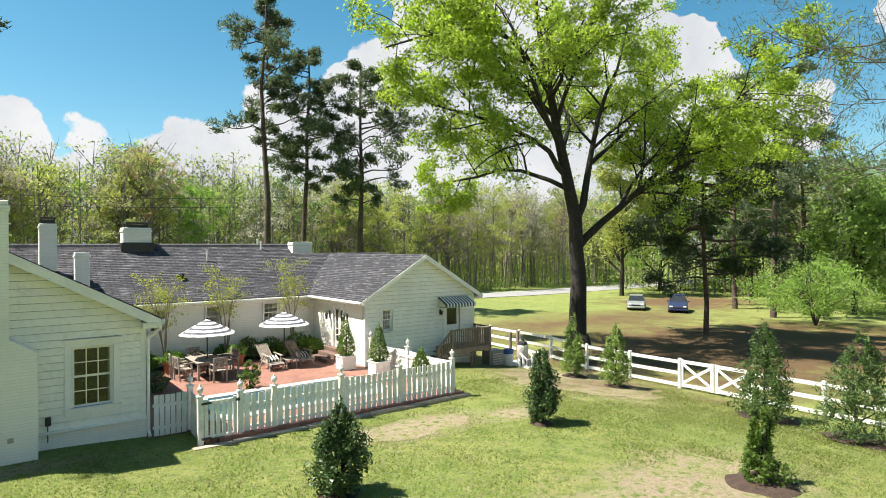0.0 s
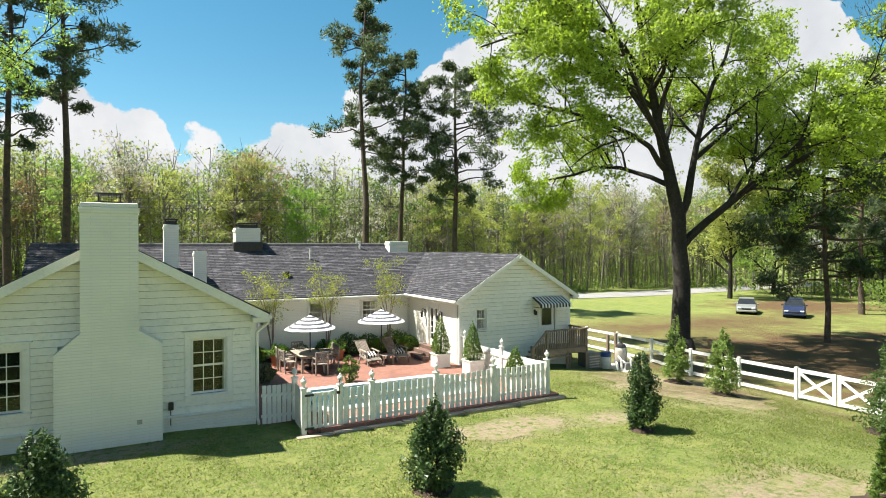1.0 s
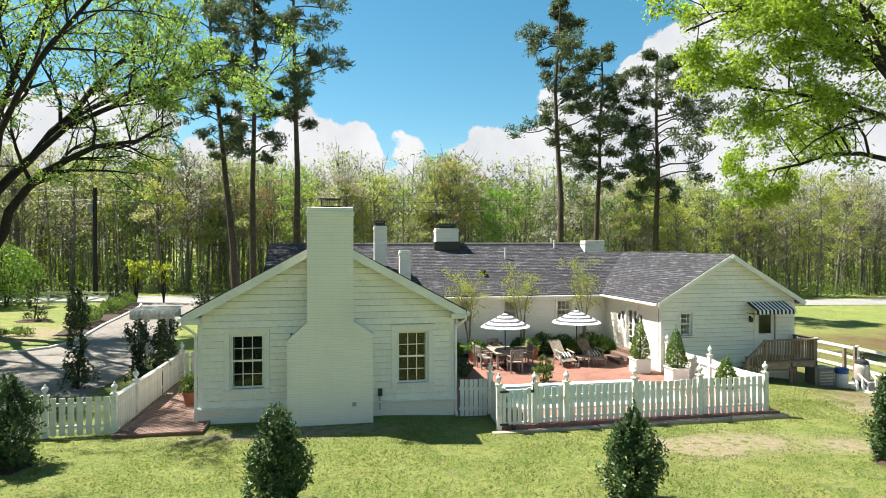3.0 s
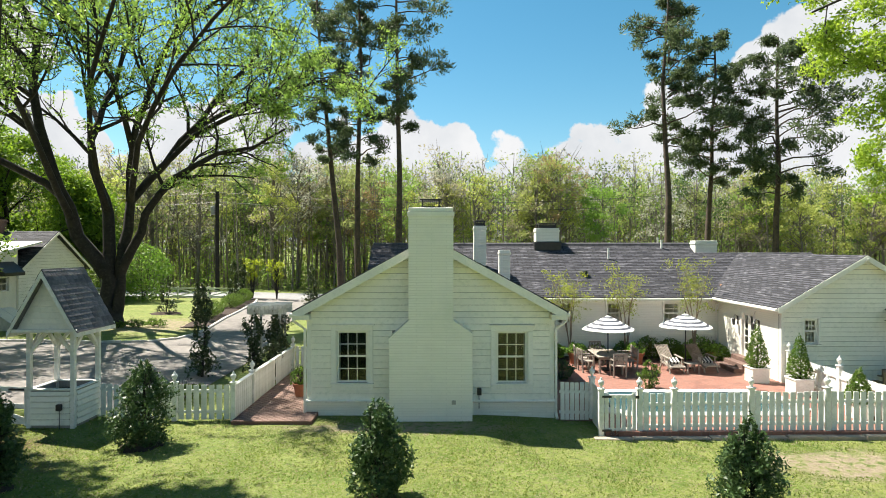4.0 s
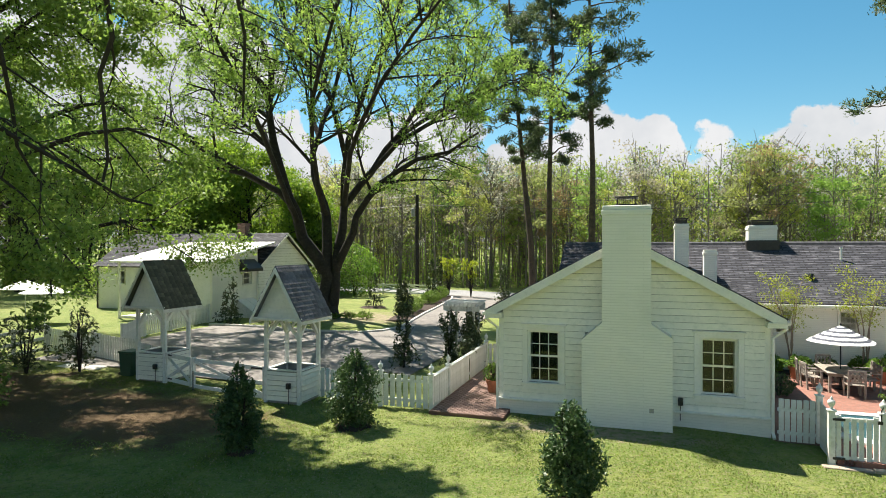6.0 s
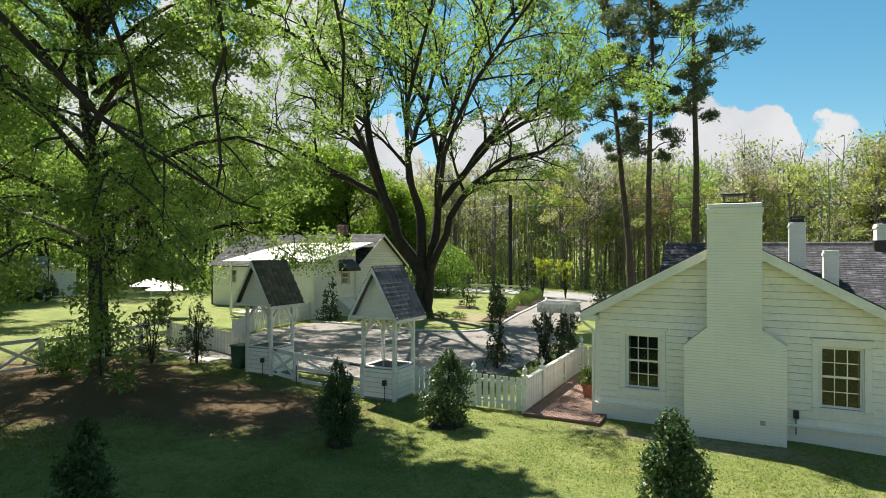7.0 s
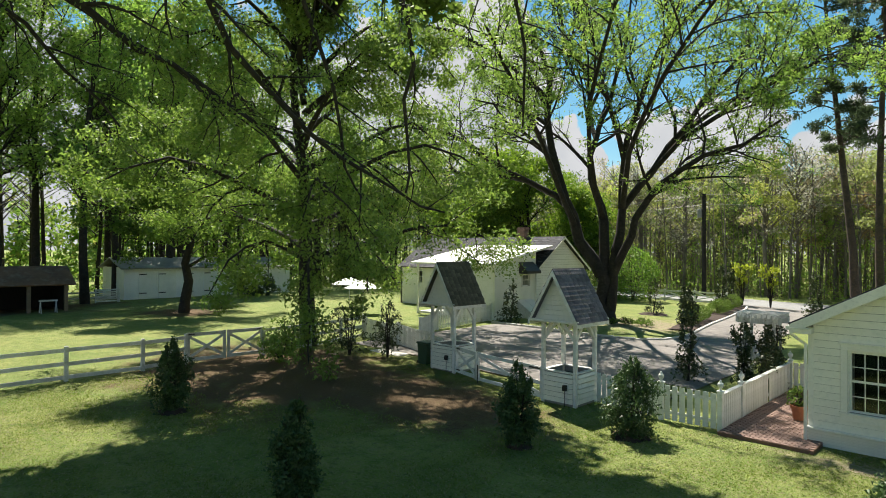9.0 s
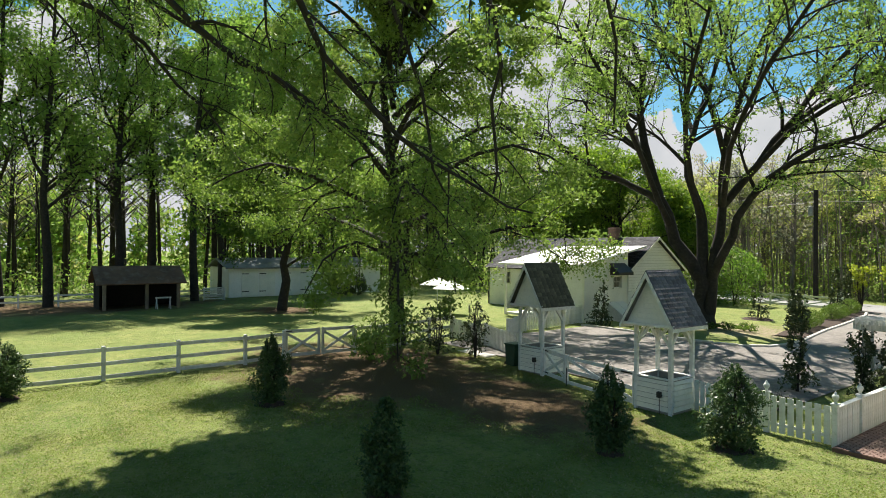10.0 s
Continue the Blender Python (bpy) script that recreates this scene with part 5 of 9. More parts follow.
# ---- west cottage ----
BOARD = plain("white_cottage_paint", (0.83, 0.83, 0.81), (0.75, 0.755, 0.73), 0.9, 0.55, 45, 0.10, (0.66, 0.67, 0.62), 8, per_piece=0.03)
cot = thing("cottage", (-33.0, 38.0, 0.28), "white clapboard cottage with grey roof and white metal lean-to", "cottage")
CX1, CX0 = -26.0, -41.0
MET = plain("white_metal_roof", (0.82, 0.82, 0.80), (0.70, 0.70, 0.68), 0.8, 0.45, 20, 0.2, (0.55, 0.54, 0.50), 3)
to = facing("+x", CX1)
g = Geo()
wall_core(g, to, 36.7, 43.5, -0.2, 3.85, [])
g.prism([(36.7, 3.85), (43.5, 3.85), (40.1, 6.05)], CX1 - 0.18, CX1, "x")
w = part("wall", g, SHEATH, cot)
clapboards(w, to, 36.75, 43.45, 0.6, 5.9, [], 0.2, lambda z: (40.1 - (6.0 - z) / 0.647, 40.1 + (6.0 - z) / 0.647))
g = Geo()
wall_core(g, to, 31.9, 36.7, -0.2, 4.15, [(35.0, 35.9, 2.5, 3.35)])
g.prism([(31.9, 4.15), (36.7, 4.15), (36.7, 5.2)], CX1 - 0.18, CX1, "x")
w = part("wall", g, WHITE, cot, "smooth white lean-to wall")
g = Geo()
g.box(CX0, CX1 - 0.18, 43.3, 43.5, -0.2, 3.85).box(CX0, CX0 + 0.2, 36.7, 43.3, -0.2, 3.85)
part("wall", g, BOARD, cot)
S_C = facing("-y", 31.9)
g = Geo()
wall_core(g, S_C, -28.2, CX1 - 0.18, -0.2, 4.1, [])
part("wall", g, BOARD, cot)
# porch under the lean-to roof, its back wall and door, and the wall of the main block beyond
S_P = facing("-y", 34.2)
g = Geo()
wall_core(g, S_P, -33.5, -28.2, -0.2, 4.6, [(-30.1, -29.2, 0.45, 2.5)])
g.box(-28.38, -28.2, 32.08, 34.2, -0.2, 4.1)
part("wall", g, BOARD, cot)
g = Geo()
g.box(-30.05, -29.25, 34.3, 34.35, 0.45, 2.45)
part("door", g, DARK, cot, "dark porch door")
for x in (-30.9, -33.4):
    g = Geo()
    g.cbox(x - 0.07, x + 0.07, 31.6, 31.74, 0.2, 4.1, 0.01)
    part("porch_post", g, WHITE, cot)
g = Geo()
g.box(-33.5, -28.2, 31.9, 34.2, 0.2, 0.42)
part("porch_floor", g, GREYW, cot)
S_B = facing("-y", 36.7)
g = Geo()
wall_core(g, S_B, CX0, -33.5, -0.2, 3.85, [(-38.9, -38.1, 2.2, 3.3)])
part("wall", g, BOARD, cot)
sash_window(cot, S_B, -38.9, -38.1, 2.2, 3.3, 2, 2, 0.06, False, False)
g = Geo()
roof_slope(g, (CX0, 36.3, 3.62), (CX1 + 0.35, 36.3, 3.62), (CX1 + 0.35, 40.1, 6.2), (CX0, 40.1, 6.2), 26)
roof_slope(g, (CX0, 43.9, 3.62), (CX1 + 0.35, 43.9, 3.62), (CX1 + 0.35, 40.1, 6.2), (CX0, 40.1, 6.2), 26)
roof_part(g, ROOF_X, cot, "grey shingle roof")
g = Geo()
roof_slope(g, (-34.0, 31.4, 4.16), (CX1 + 0.25, 31.4, 4.16), (CX1 + 0.25, 38.6, 5.5), (-34.0, 38.6, 5.5), 1, 0.12, 0.02)
part("lean_to_roof", g, MET, cot, "white metal lean-to roof")
for s in (-1, 1):
    g = Geo()
    a, b = (40.1 + s * 3.85, 3.6), (40.1, 6.2)
    g.add([(CX1 + 0.35, a[0], a[1] - 0.2), (CX1 + 0.35, b[0], b[1] - 0.2), (CX1 + 0.35, b[0], b[1] - 0.03), (CX1 + 0.35, a[0], a[1] - 0.03),
           (CX1 + 0.39, a[0], a[1] - 0.2), (CX1 + 0.39, b[0], b[1] - 0.2), (CX1 + 0.39, b[0], b[1] - 0.03), (CX1 + 0.39, a[0], a[1] - 0.03)],
          [(0, 1, 2, 3), (4, 7, 6, 5), (0, 4, 5, 1), (3, 2, 6, 7), (0, 3, 7, 4), (1, 5, 6, 2)])
    part("rake_board", g, WHITE, cot)
g = Geo()
g.box(-29.9, -29.2, 39.6, 40.2, 5.0, 7.0).cbox(-29.95, -29.15, 39.55, 40.25, 6.8, 6.92, 0.01)
part("chimney", g, BRICK, cot, "red brick chimney")
g = Geo()
g.prism([(34.7, 3.5), (36.2, 3.5), (36.2, 4.2), (34.7, 4.2)], CX1 + 0.0, CX1 + 0.03, "x")
g.add([(CX1 + 0.03, 34.6, 4.25), (CX1 + 0.03, 36.3, 4.25), (CX1 + 0.75, 36.3, 3.62), (CX1 + 0.75, 34.6, 3.62), (CX1 + 0.75, 36.3, 3.42), (CX1 + 0.75, 34.6, 3.42), (CX1 + 0.03, 34.6, 3.42), (CX1 + 0.03, 36.3, 3.42)],
      [(0, 1, 2, 3), (3, 2, 4, 5), (0, 3, 5, 6), (1, 7, 4, 2)])
part("awning", g, BLACK, cot, "black window awning")
sash_window(cot, to, 35.0, 35.9, 2.5, 3.35, 2, 2, 0.06, False, False)
g = Geo()
g.tube([(CX1 + 0.06, 36.6, 4.0), (CX1 + 0.06, 36.6, 0.2)], 0.05, 8)
part("downspout", g, WHITE, cot)
bulk = thing("cellar_door", (-25.2, 35.4, 0.28), "white sloping cellar bulkhead against the cottage wall", "cellar door")
g = Geo()
g.prism([(-26.0, 0.2), (-24.2, 0.2), (-24.2, 0.35), (-26.0, 1.5)], 34.4, 36.2)
part("body", g, GREYW, bulk)
g = Geo()
for y in (34.42, 35.33):
    g.add([(-24.2, y, 0.37), (-24.2, y + 0.86, 0.37), (-26.0, y + 0.86, 1.53), (-26.0, y, 1.53), (-24.2, y, 0.33), (-24.2, y + 0.86, 0.33)], [(0, 1, 2, 3), (4, 5, 1, 0)])
part("door", g, WHITE, bulk, "white slanted door leaves")

# ---- long white barn, open shed, far things in the west ----
BARN_SHRUBS = []
barn = thing("barn", (-58.5, 27.0, 0.28), "long low white barn with strap-hinged doors and grey roof", "barn")
to = facing("+x", -57.0)
doors = [(19.9, 21.6), (21.7, 23.4), (24.4, 26.1), (26.2, 27.9), (28.9, 30.5), (30.6, 32.2)]
g = Geo()
wall_core(g, to, 18.6, 36.2, 0.0, 3.3, [])
part("wall", g, BOARD, barn)
for a, b in doors:
    g = Geo()
    wbox(g, to, a, b, 0.01, 0.06, 0.35, 3.0, 0.01)
    d = part("door", g, WHITE, barn)
    for z in (0.8, 2.6):
        g = Geo()
        wbox(g, to, a + 0.02, a + 0.7, 0.06, 0.08, z, z + 0.09)
        part("hinge", g, BLACK, d)
g = Geo()
g.box(-63.0, -57.2, 18.6, 18.8, 0, 3.3).box(-63.0, -57.2, 36.0, 36.2, 0, 3.3).box(-63.2, -63.0, 18.6, 36.2, 0, 3.3)
part("wall", g, BOARD, barn)
g = Geo()
roof_slope(g, (-56.6, 18.2, 3.25), (-56.6, 36.6, 3.25), (-60, 36.6, 4.25), (-60, 18.2, 4.25), 20)
roof_slope(g, (-63.4, 18.2, 3.25), (-63.4, 36.6, 3.25), (-60, 36.6, 4.25), (-60, 18.2, 4.25), 20)
roof_part(g, plain("faded_roofing", (0.30, 0.30, 0.285), (0.20, 0.205, 0.19), 0.6, 0.8, 20, 0.3, (0.36, 0.35, 0.33), 4), barn)
barn.location += Vector((-3.4, 0.8, 0))
for k, (x, y, h) in enumerate([(-57.3, 29.6, 2.6), (-56.8, 32.2, 3.0), (-57.2, 31.0, 1.6)]):
    BARN_SHRUBS.append((x, y, h))
shed = thing("field_shed", (-54.0, 10.2, 0.28), "open-fronted weathered shed with rusty metal roof", "shed")
RUSTR = plain("rusty_roof_metal", (0.20, 0.105, 0.065), (0.11, 0.065, 0.048), 0.9, 0.8, 20, 0.3, (0.28, 0.21, 0.165), 2)
g = Geo()
roof_slope(g, (-52.3, 6.8, 2.35), (-52.3, 13.4, 2.35), (-54.8, 13.4, 3.7), (-54.8, 6.8, 3.7), 1)
roof_slope(g, (-57.0, 6.8, 2.35), (-57.0, 13.4, 2.35), (-54.8, 13.4, 3.7), (-54.8, 6.8, 3.7), 1)
part("roof", g, RUSTR, shed, "rust-streaked metal roof")
for y in (7.4, 10.4, 12.8):
    g = Geo()
    g.cbox(-52.75, -52.5, y - 0.12, y + 0.12, 0.2, 2.4, 0.02)
    part("post", g, DECKW, shed)
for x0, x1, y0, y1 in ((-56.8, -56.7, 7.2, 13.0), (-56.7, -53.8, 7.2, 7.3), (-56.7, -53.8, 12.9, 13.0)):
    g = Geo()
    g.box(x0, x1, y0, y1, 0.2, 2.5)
    part("wall", g, DARK, shed, "plank wall coloured near-black for unlit depth")
slat = thing("slatted_gate", (-58.6, 17.4, 0.28), "short white gate of level slats beside the barn", "gate")
for k in range(6):
    board(slat, "slat", (-58.6, 16.5, 0.42 + 0.2 * k), (-58.6, 18.3, 0.42 + 0.2 * k), 0.13, 0.03, GREYW)
for y in (16.5, 18.3):
    board(slat, "stile", (-58.56, y, 0.25), (-58.56, y, 1.5), 0.12, 0.05, GREYW)
saw = thing("sawhorse", (-52.0, 11.5, 0.28), "pale wooden sawhorse by the shed", "sawhorse")
for y in (11.0, 12.0):
    for s in (-1, 1):
        board(saw, "leg", (-52.0 + s * 0.3, y, 0.27), (-52.0, y, 1.15), 0.09, 0.05, GREYW)
board(saw, "beam", (-52.0, 10.9, 1.18), (-52.0, 12.1, 1.18), 0.12, 0.1, GREYW)
far = thing("rail_fence", (-59.0, 2.0, 0.28), "low white rail fence at the edge of the woods", "fence")
rail_fence(far, [(-58.5, y) for y in np.arange(-14, 18.5, 2.7)], GREYW, 1.15, (0.5, 0.95))
road_fence = thing("rail_fence", (-30.0, 61.0, 0.25), "white crossed-rail fence along the road", "fence")
rx = list(np.arange(-57.0, -18.5, 2.9))
rail_fence(road_fence, [(x, 56.9) for x in rx], FENCEW, 1.15, (0.2, 1.0), 0.07)
for a, b in zip(rx, rx[1:]):
    za, zb = zg(a, 57), zg(b, 57)
    board(road_fence, "brace", (a, 56.9, za + 0.25), (b, 56.9, zb + 0.95), 0.1, 0.03, FENCEW)
    board(road_fence, "brace", (a, 56.9, za + 0.95), (b, 56.9, zb + 0.25), 0.1, 0.026, FENCEW)
pole = thing("utility_pole", (-25.0, 66.6, 0.2), "dark wooden utility pole with transformer and cables", "utility pole")
g = Geo()
g.tube([(-25.0, 66.6, 0), (-25.0, 66.6, 11.4)], [0.25, 0.19], 10)
part("pole", g, BARK, pole)
g = Geo()
g.lathe([(0.2, 0), (0.24, 0.05), (0.24, 0.9), (0.2, 0.95)], (-25.4, 66.4, 8.8), 12)
part("transformer", g, STEEL, pole, "grey transformer can")
for z, dz in ((11.3, 1.2), (10.2, 1.0)):
    for s in (-1, 1):
        g = Geo()
        g.tube([(-25.0 + s * 55 * k / 10, 66.6, z - dz * math.sin(math.pi * k / 10)) for k in range(11)], 0.018, 4)
        part("cable", g, BLACK, pole)


# ---- trees ----
class Wood:
    """Branches and leaves of one tree, gathered in arrays."""

    def __init__(self, seed):
        self.r = np.random.default_rng(seed)
        self.g = Geo()
        self.leaf_c, self.leaf_d, self.grown = [], [], []

    def limb(self, pts, r0, r1, n=7, join=False, wander=0.0, crook=0.25):
        """A limb through the given places, smoothed and slightly crooked."""
        p = np.array(pts, float)
        if join and self.grown:
            old = np.concatenate(self.grown)
            j = np.argmin(np.linalg.norm((old - p[0]) * np.array([1, 1, 1.6]), axis=1))
            p[1] += (old[j] - p[0]) * 0.35
            p[0] = old[j]
        if wander:
            p[1:] += self.r.normal(0, wander, (len(p) - 1, 3)) * np.linspace(0.4, 1.3, len(p) - 1)[:, None]
        k = max(3, int(2.2 * (len(p) - 1)) + 1)
        t = np.linspace(0, len(p) - 1, k)
        i = np.minimum(t.astype(int), len(p) - 2)
        f = (t - i)[:, None]
        p0, p1, p2, p3 = p[np.maximum(i - 1, 0)], p[i], p[i + 1], p[np.minimum(i + 2, len(p) - 1)]
        q = 0.5 * (2 * p1 + (p2 - p0) * f + (2 * p0 - 5 * p1 + 4 * p2 - p3) * f ** 2 + (3 * p1 - p0 - 3 * p2 + p3) * f ** 3)
        q[1:-1] += self.r.normal(0, crook * r0 + 0.02, (k - 2, 3))
        rad = r0 + (r1 - r0) * (t / t[-1]) ** 0.8
        self.g.tube(q, list(rad), n, caps=False)
        self.grown.append(np.concatenate([q, (q[1:] + q[:-1]) / 2]))
        return q, rad

    def spread(self, q, rad, level, count, length, up=0.25, droop=0.0, start=0.25, leaves=10, leaf_r=0.5, thin=0.02, ang=0.9, stout=0.028):
        """Side branches along a limb; the last level bears leaves."""
        seg = np.linalg.norm(np.diff(q, axis=0), axis=1)
        cum = np.concatenate([[0], np.cumsum(seg)])
        for c in range(count):
            u = (start + (1 - start) * (c + self.r.random()) / count) * cum[-1]
            i = min(np.searchsorted(cum, u, "right") - 1, len(seg) - 1)
            f = (u - cum[i]) / seg[i]
            at = q[i] + (q[i + 1] - q[i]) * f
            ra = rad[i] + (rad[i + 1] - rad[i]) * f
            tan = (q[i + 1] - q[i]) / seg[i]
            side = self.r.normal(0, 1, 3)
            side -= tan * side.dot(tan)
            side /= np.linalg.norm(side) + 1e-9
            d = tan * (1.0 - 0.5 * ang) + side * ang + np.array([0, 0, up])
            d /= np.linalg.norm(d)
            ln = length * (0.65 + 0.6 * self.r.random()) * (1.15 - 0.5 * u / cum[-1])
            m = 4 if level > 2 else 3 if level > 1 else 2
            pts = [at]
            for k in range(m):
                d = d + self.r.normal(0, 0.16, 3) + np.array([0, 0, -droop])
                d /= np.linalg.norm(d)
                pts.append(pts[-1] + d * ln / m)
            pts = np.array(pts)
            r0 = max(thin, min(0.62 * ra, stout * ln + 0.01))
            rr = np.linspace(r0, max(0.3 * r0, thin * 0.5), m + 1)
            self.g.tube(pts, list(rr), 5 if level > 2 else 4 if level > 1 else 3, caps=False)
            if level > 1:
                self.spread(pts, rr, level - 1, max(3, int(count * 0.55)) if level > 2 else 4, ln * 0.55, up * 0.7, droop, 0.2, leaves, leaf_r, thin * 0.6, ang, stout)
            else:
                n = self.r.poisson(leaves)
                w = self.r.random(n) ** 0.7
                j = np.minimum((w * m).astype(int), m - 1)
                c0 = pts[j] + (pts[j + 1] - pts[j]) * (w * m - j)[:, None]
                self.leaf_c.append(c0 + self.r.normal(0, leaf_r, (n, 3)) * np.array([1, 1, 0.6]))
                self.leaf_d.append(np.repeat(d[None], n, 0))


def leaf_mesh(name, c, size, aspect, mat, r, flat=0.35, along=None, slots=None, fold=0.12, broad=False):
    """Leaves at places c, turned at random: small three-cornered ones, or broad folded ones; flat: how level they lie."""
    n = len(c)
    a = r.normal(0, 1, (n, 3))
    if along is not None:
        a = a * 0.5 + along * 1.5
    a /= np.linalg.norm(a, axis=1)[:, None]
    nn = r.normal(0, 1, (n, 3)) * (1 - flat) + np.array([0, 0, 1.0]) * flat
    b = np.cross(nn, a)
    b /= np.linalg.norm(b, axis=1)[:, None] + 1e-9
    up = np.cross(a, b)
    s = (size * (0.6 + 0.8 * r.random(n)))[:, None]
    if broad:
        v = np.stack([c - a * s * 0.5, c + b * s * aspect * 0.5 + up * s * fold, c + a * s * 0.5, c - b * s * aspect * 0.5 + up * s * fold], 1).reshape(-1, 3)
        return fast_mesh(name, v, np.arange(4 * n).reshape(-1, 4), mat, slots)
    v = np.stack([c - a * s * 0.5 + b * s * aspect * 0.35, c + a * s * 0.55, c - a * s * 0.3 - b * s * aspect * 0.65], 1).reshape(-1, 3)
    return fast_mesh(name, v, np.arange(3 * n).reshape(-1, 3), mat, slots)


def plant(name, base, wood, bark, leaf_mat, size, aspect, label, category, group="", crown="crown", trunk="trunk", flat=0.35, along=False, broad=False):
    """A tree as a thing: its wood and its crown of leaves."""
    ob = thing(name, base, label, category, group)
    part(trunk, wood.g, bark, ob, smooth=True)
    c = np.concatenate(wood.leaf_c) - np.array(base)
    me = leaf_mesh(crown, c, size, aspect, leaf_mat, wood.r, flat, np.concatenate(wood.leaf_d) if along else None, broad=broad)
    cr = new(crown, me)
    cr.parent = ob
    BASE[cr] = Vector(base)
    return ob


def frame_of(base, yaw):
    """Places by (right, away, up) seen along yaw, from a tree's base."""
    a = radians(yaw)
    rt, fw = np.array([math.cos(a), math.sin(a), 0]), np.array([-math.sin(a), math.cos(a), 0])
    b = np.array(base, float)
    return lambda u, w, z: b + rt * u + fw * w + np.array([0, 0, z])


# the tall tree beyond the east fence
base = (28.0, 23.7, zg(28, 23.7) - 0.1)
F = frame_of(base, -28)
w = Wood(11)
trunk, tr = w.limb([F(0, 0, -0.2), F(0, 0, 2.8), F(0.0, 0, 6.6), F(-0.6, 0.1, 10.4), F(-1.2, 0.2, 13.6), F(-2.0, 0.3, 17.5), F(-2.6, 0, 21.5)], 0.62, 0.12, 12, crook=0.05)
w.g.lathe([(1.0, -0.3), (0.78, 0.25), (0.63, 0.9)], base, 12)
BOUGHS = [
    ([(0.1, 0, 6.4), (1.6, -0.3, 7.9), (4.0, -0.6, 9.5), (6.2, -1.2, 11.2), (8.6, -1.5, 12.3), (11.5, -2.0, 13.6)], 0.36),
    ([(-0.1, 0, 8.1), (0.7, 0.4, 10.6), (1.7, 0.9, 13.9), (3.3, 1.4, 17.0), (4.5, 2.0, 20.5)], 0.36),
    ([(-0.6, 0, 10.2), (-2.0, -0.8, 11.5), (-4.0, -1.6, 12.5), (-7.0, -2.4, 12.9), (-10.2, -3.0, 13.4)], 0.26),
    ([(-1.0, 0.1, 12.4), (-3.0, 0.8, 15.8), (-5.2, 1.6, 18.0), (-7.5, 2.0, 20.5)], 0.26),
    ([(-0.6, 0.1, 9.6), (-2.8, 2.0, 10.8), (-5.2, 3.8, 11.0), (-8.2, 5.2, 10.4)], 0.22),
    ([(-0.9, 0.1, 13.0), (-0.4, -1.6, 16.5), (0.4, -3.0, 20.5)], 0.22),
    ([(-0.7, 0.1, 11.5), (0.8, 2.8, 14.0), (1.5, 5.2, 16.5), (2.2, 7.0, 19.0)], 0.22),
    ([(-0.7, 0, 11.0), (-2.6, -2.0, 13.8), (-4.8, -3.6, 16.2), (-7.4, -5.0, 18.5)], 0.22),
    ([(0.9, 0.4, 11.3), (4.0, 2.0, 13.6), (7.0, 3.5, 16.2), (9.5, 5.0, 18.0)], 0.2),
    ([(2.6, -0.5, 8.6), (5.0, 1.5, 11.0), (7.4, 3.0, 12.6), (9.6, 4.0, 13.6)], 0.16),
    ([(-1.6, 0.2, 15.5), (-4.5, -2.0, 17.5), (-8.0, -3.5, 17.2), (-11.5, -4.5, 16.0)], 0.2),
    ([(3.0, -0.5, 8.8), (4.5, -2.5, 10.8), (7.0, -4.5, 13.6), (9.5, -6.0, 16.0)], 0.18),
]
for pts, r0 in BOUGHS:
    q, rad = w.limb([F(*p) for p in pts], r0 * 0.78, 0.045, 7, True, 0.25)
    ln = float(np.linalg.norm(q[-1] - q[0]))
    w.spread(q, rad, 3, 11, ln * 0.34 + 0.4, 0.3, 0.04, 0.28, 38, 0.22, 0.022, 0.9, 0.03)
w.spread(trunk[8:], tr[8:], 3, 9, 4.5, 0.35, 0.02, 0.1, 34, 0.24, 0.02)
plant("tall_shade_tree", base, w, BARK, L_OAK, 0.165, 0.7, "tall shade tree with dark trunk and fresh yellow-green leaves", "tree")

# the many-stemmed oak on the lawn island
base = (-20.3, 36.9, zg(-20.3, 36.9) - 0.1)
F = frame_of(base, 13.6)
w = Wood(23)
K = 25.8


def oak(px, py, dw=0.0):
    return F((px - 492) / K, dw, 4.75 + (441 - py) / K)


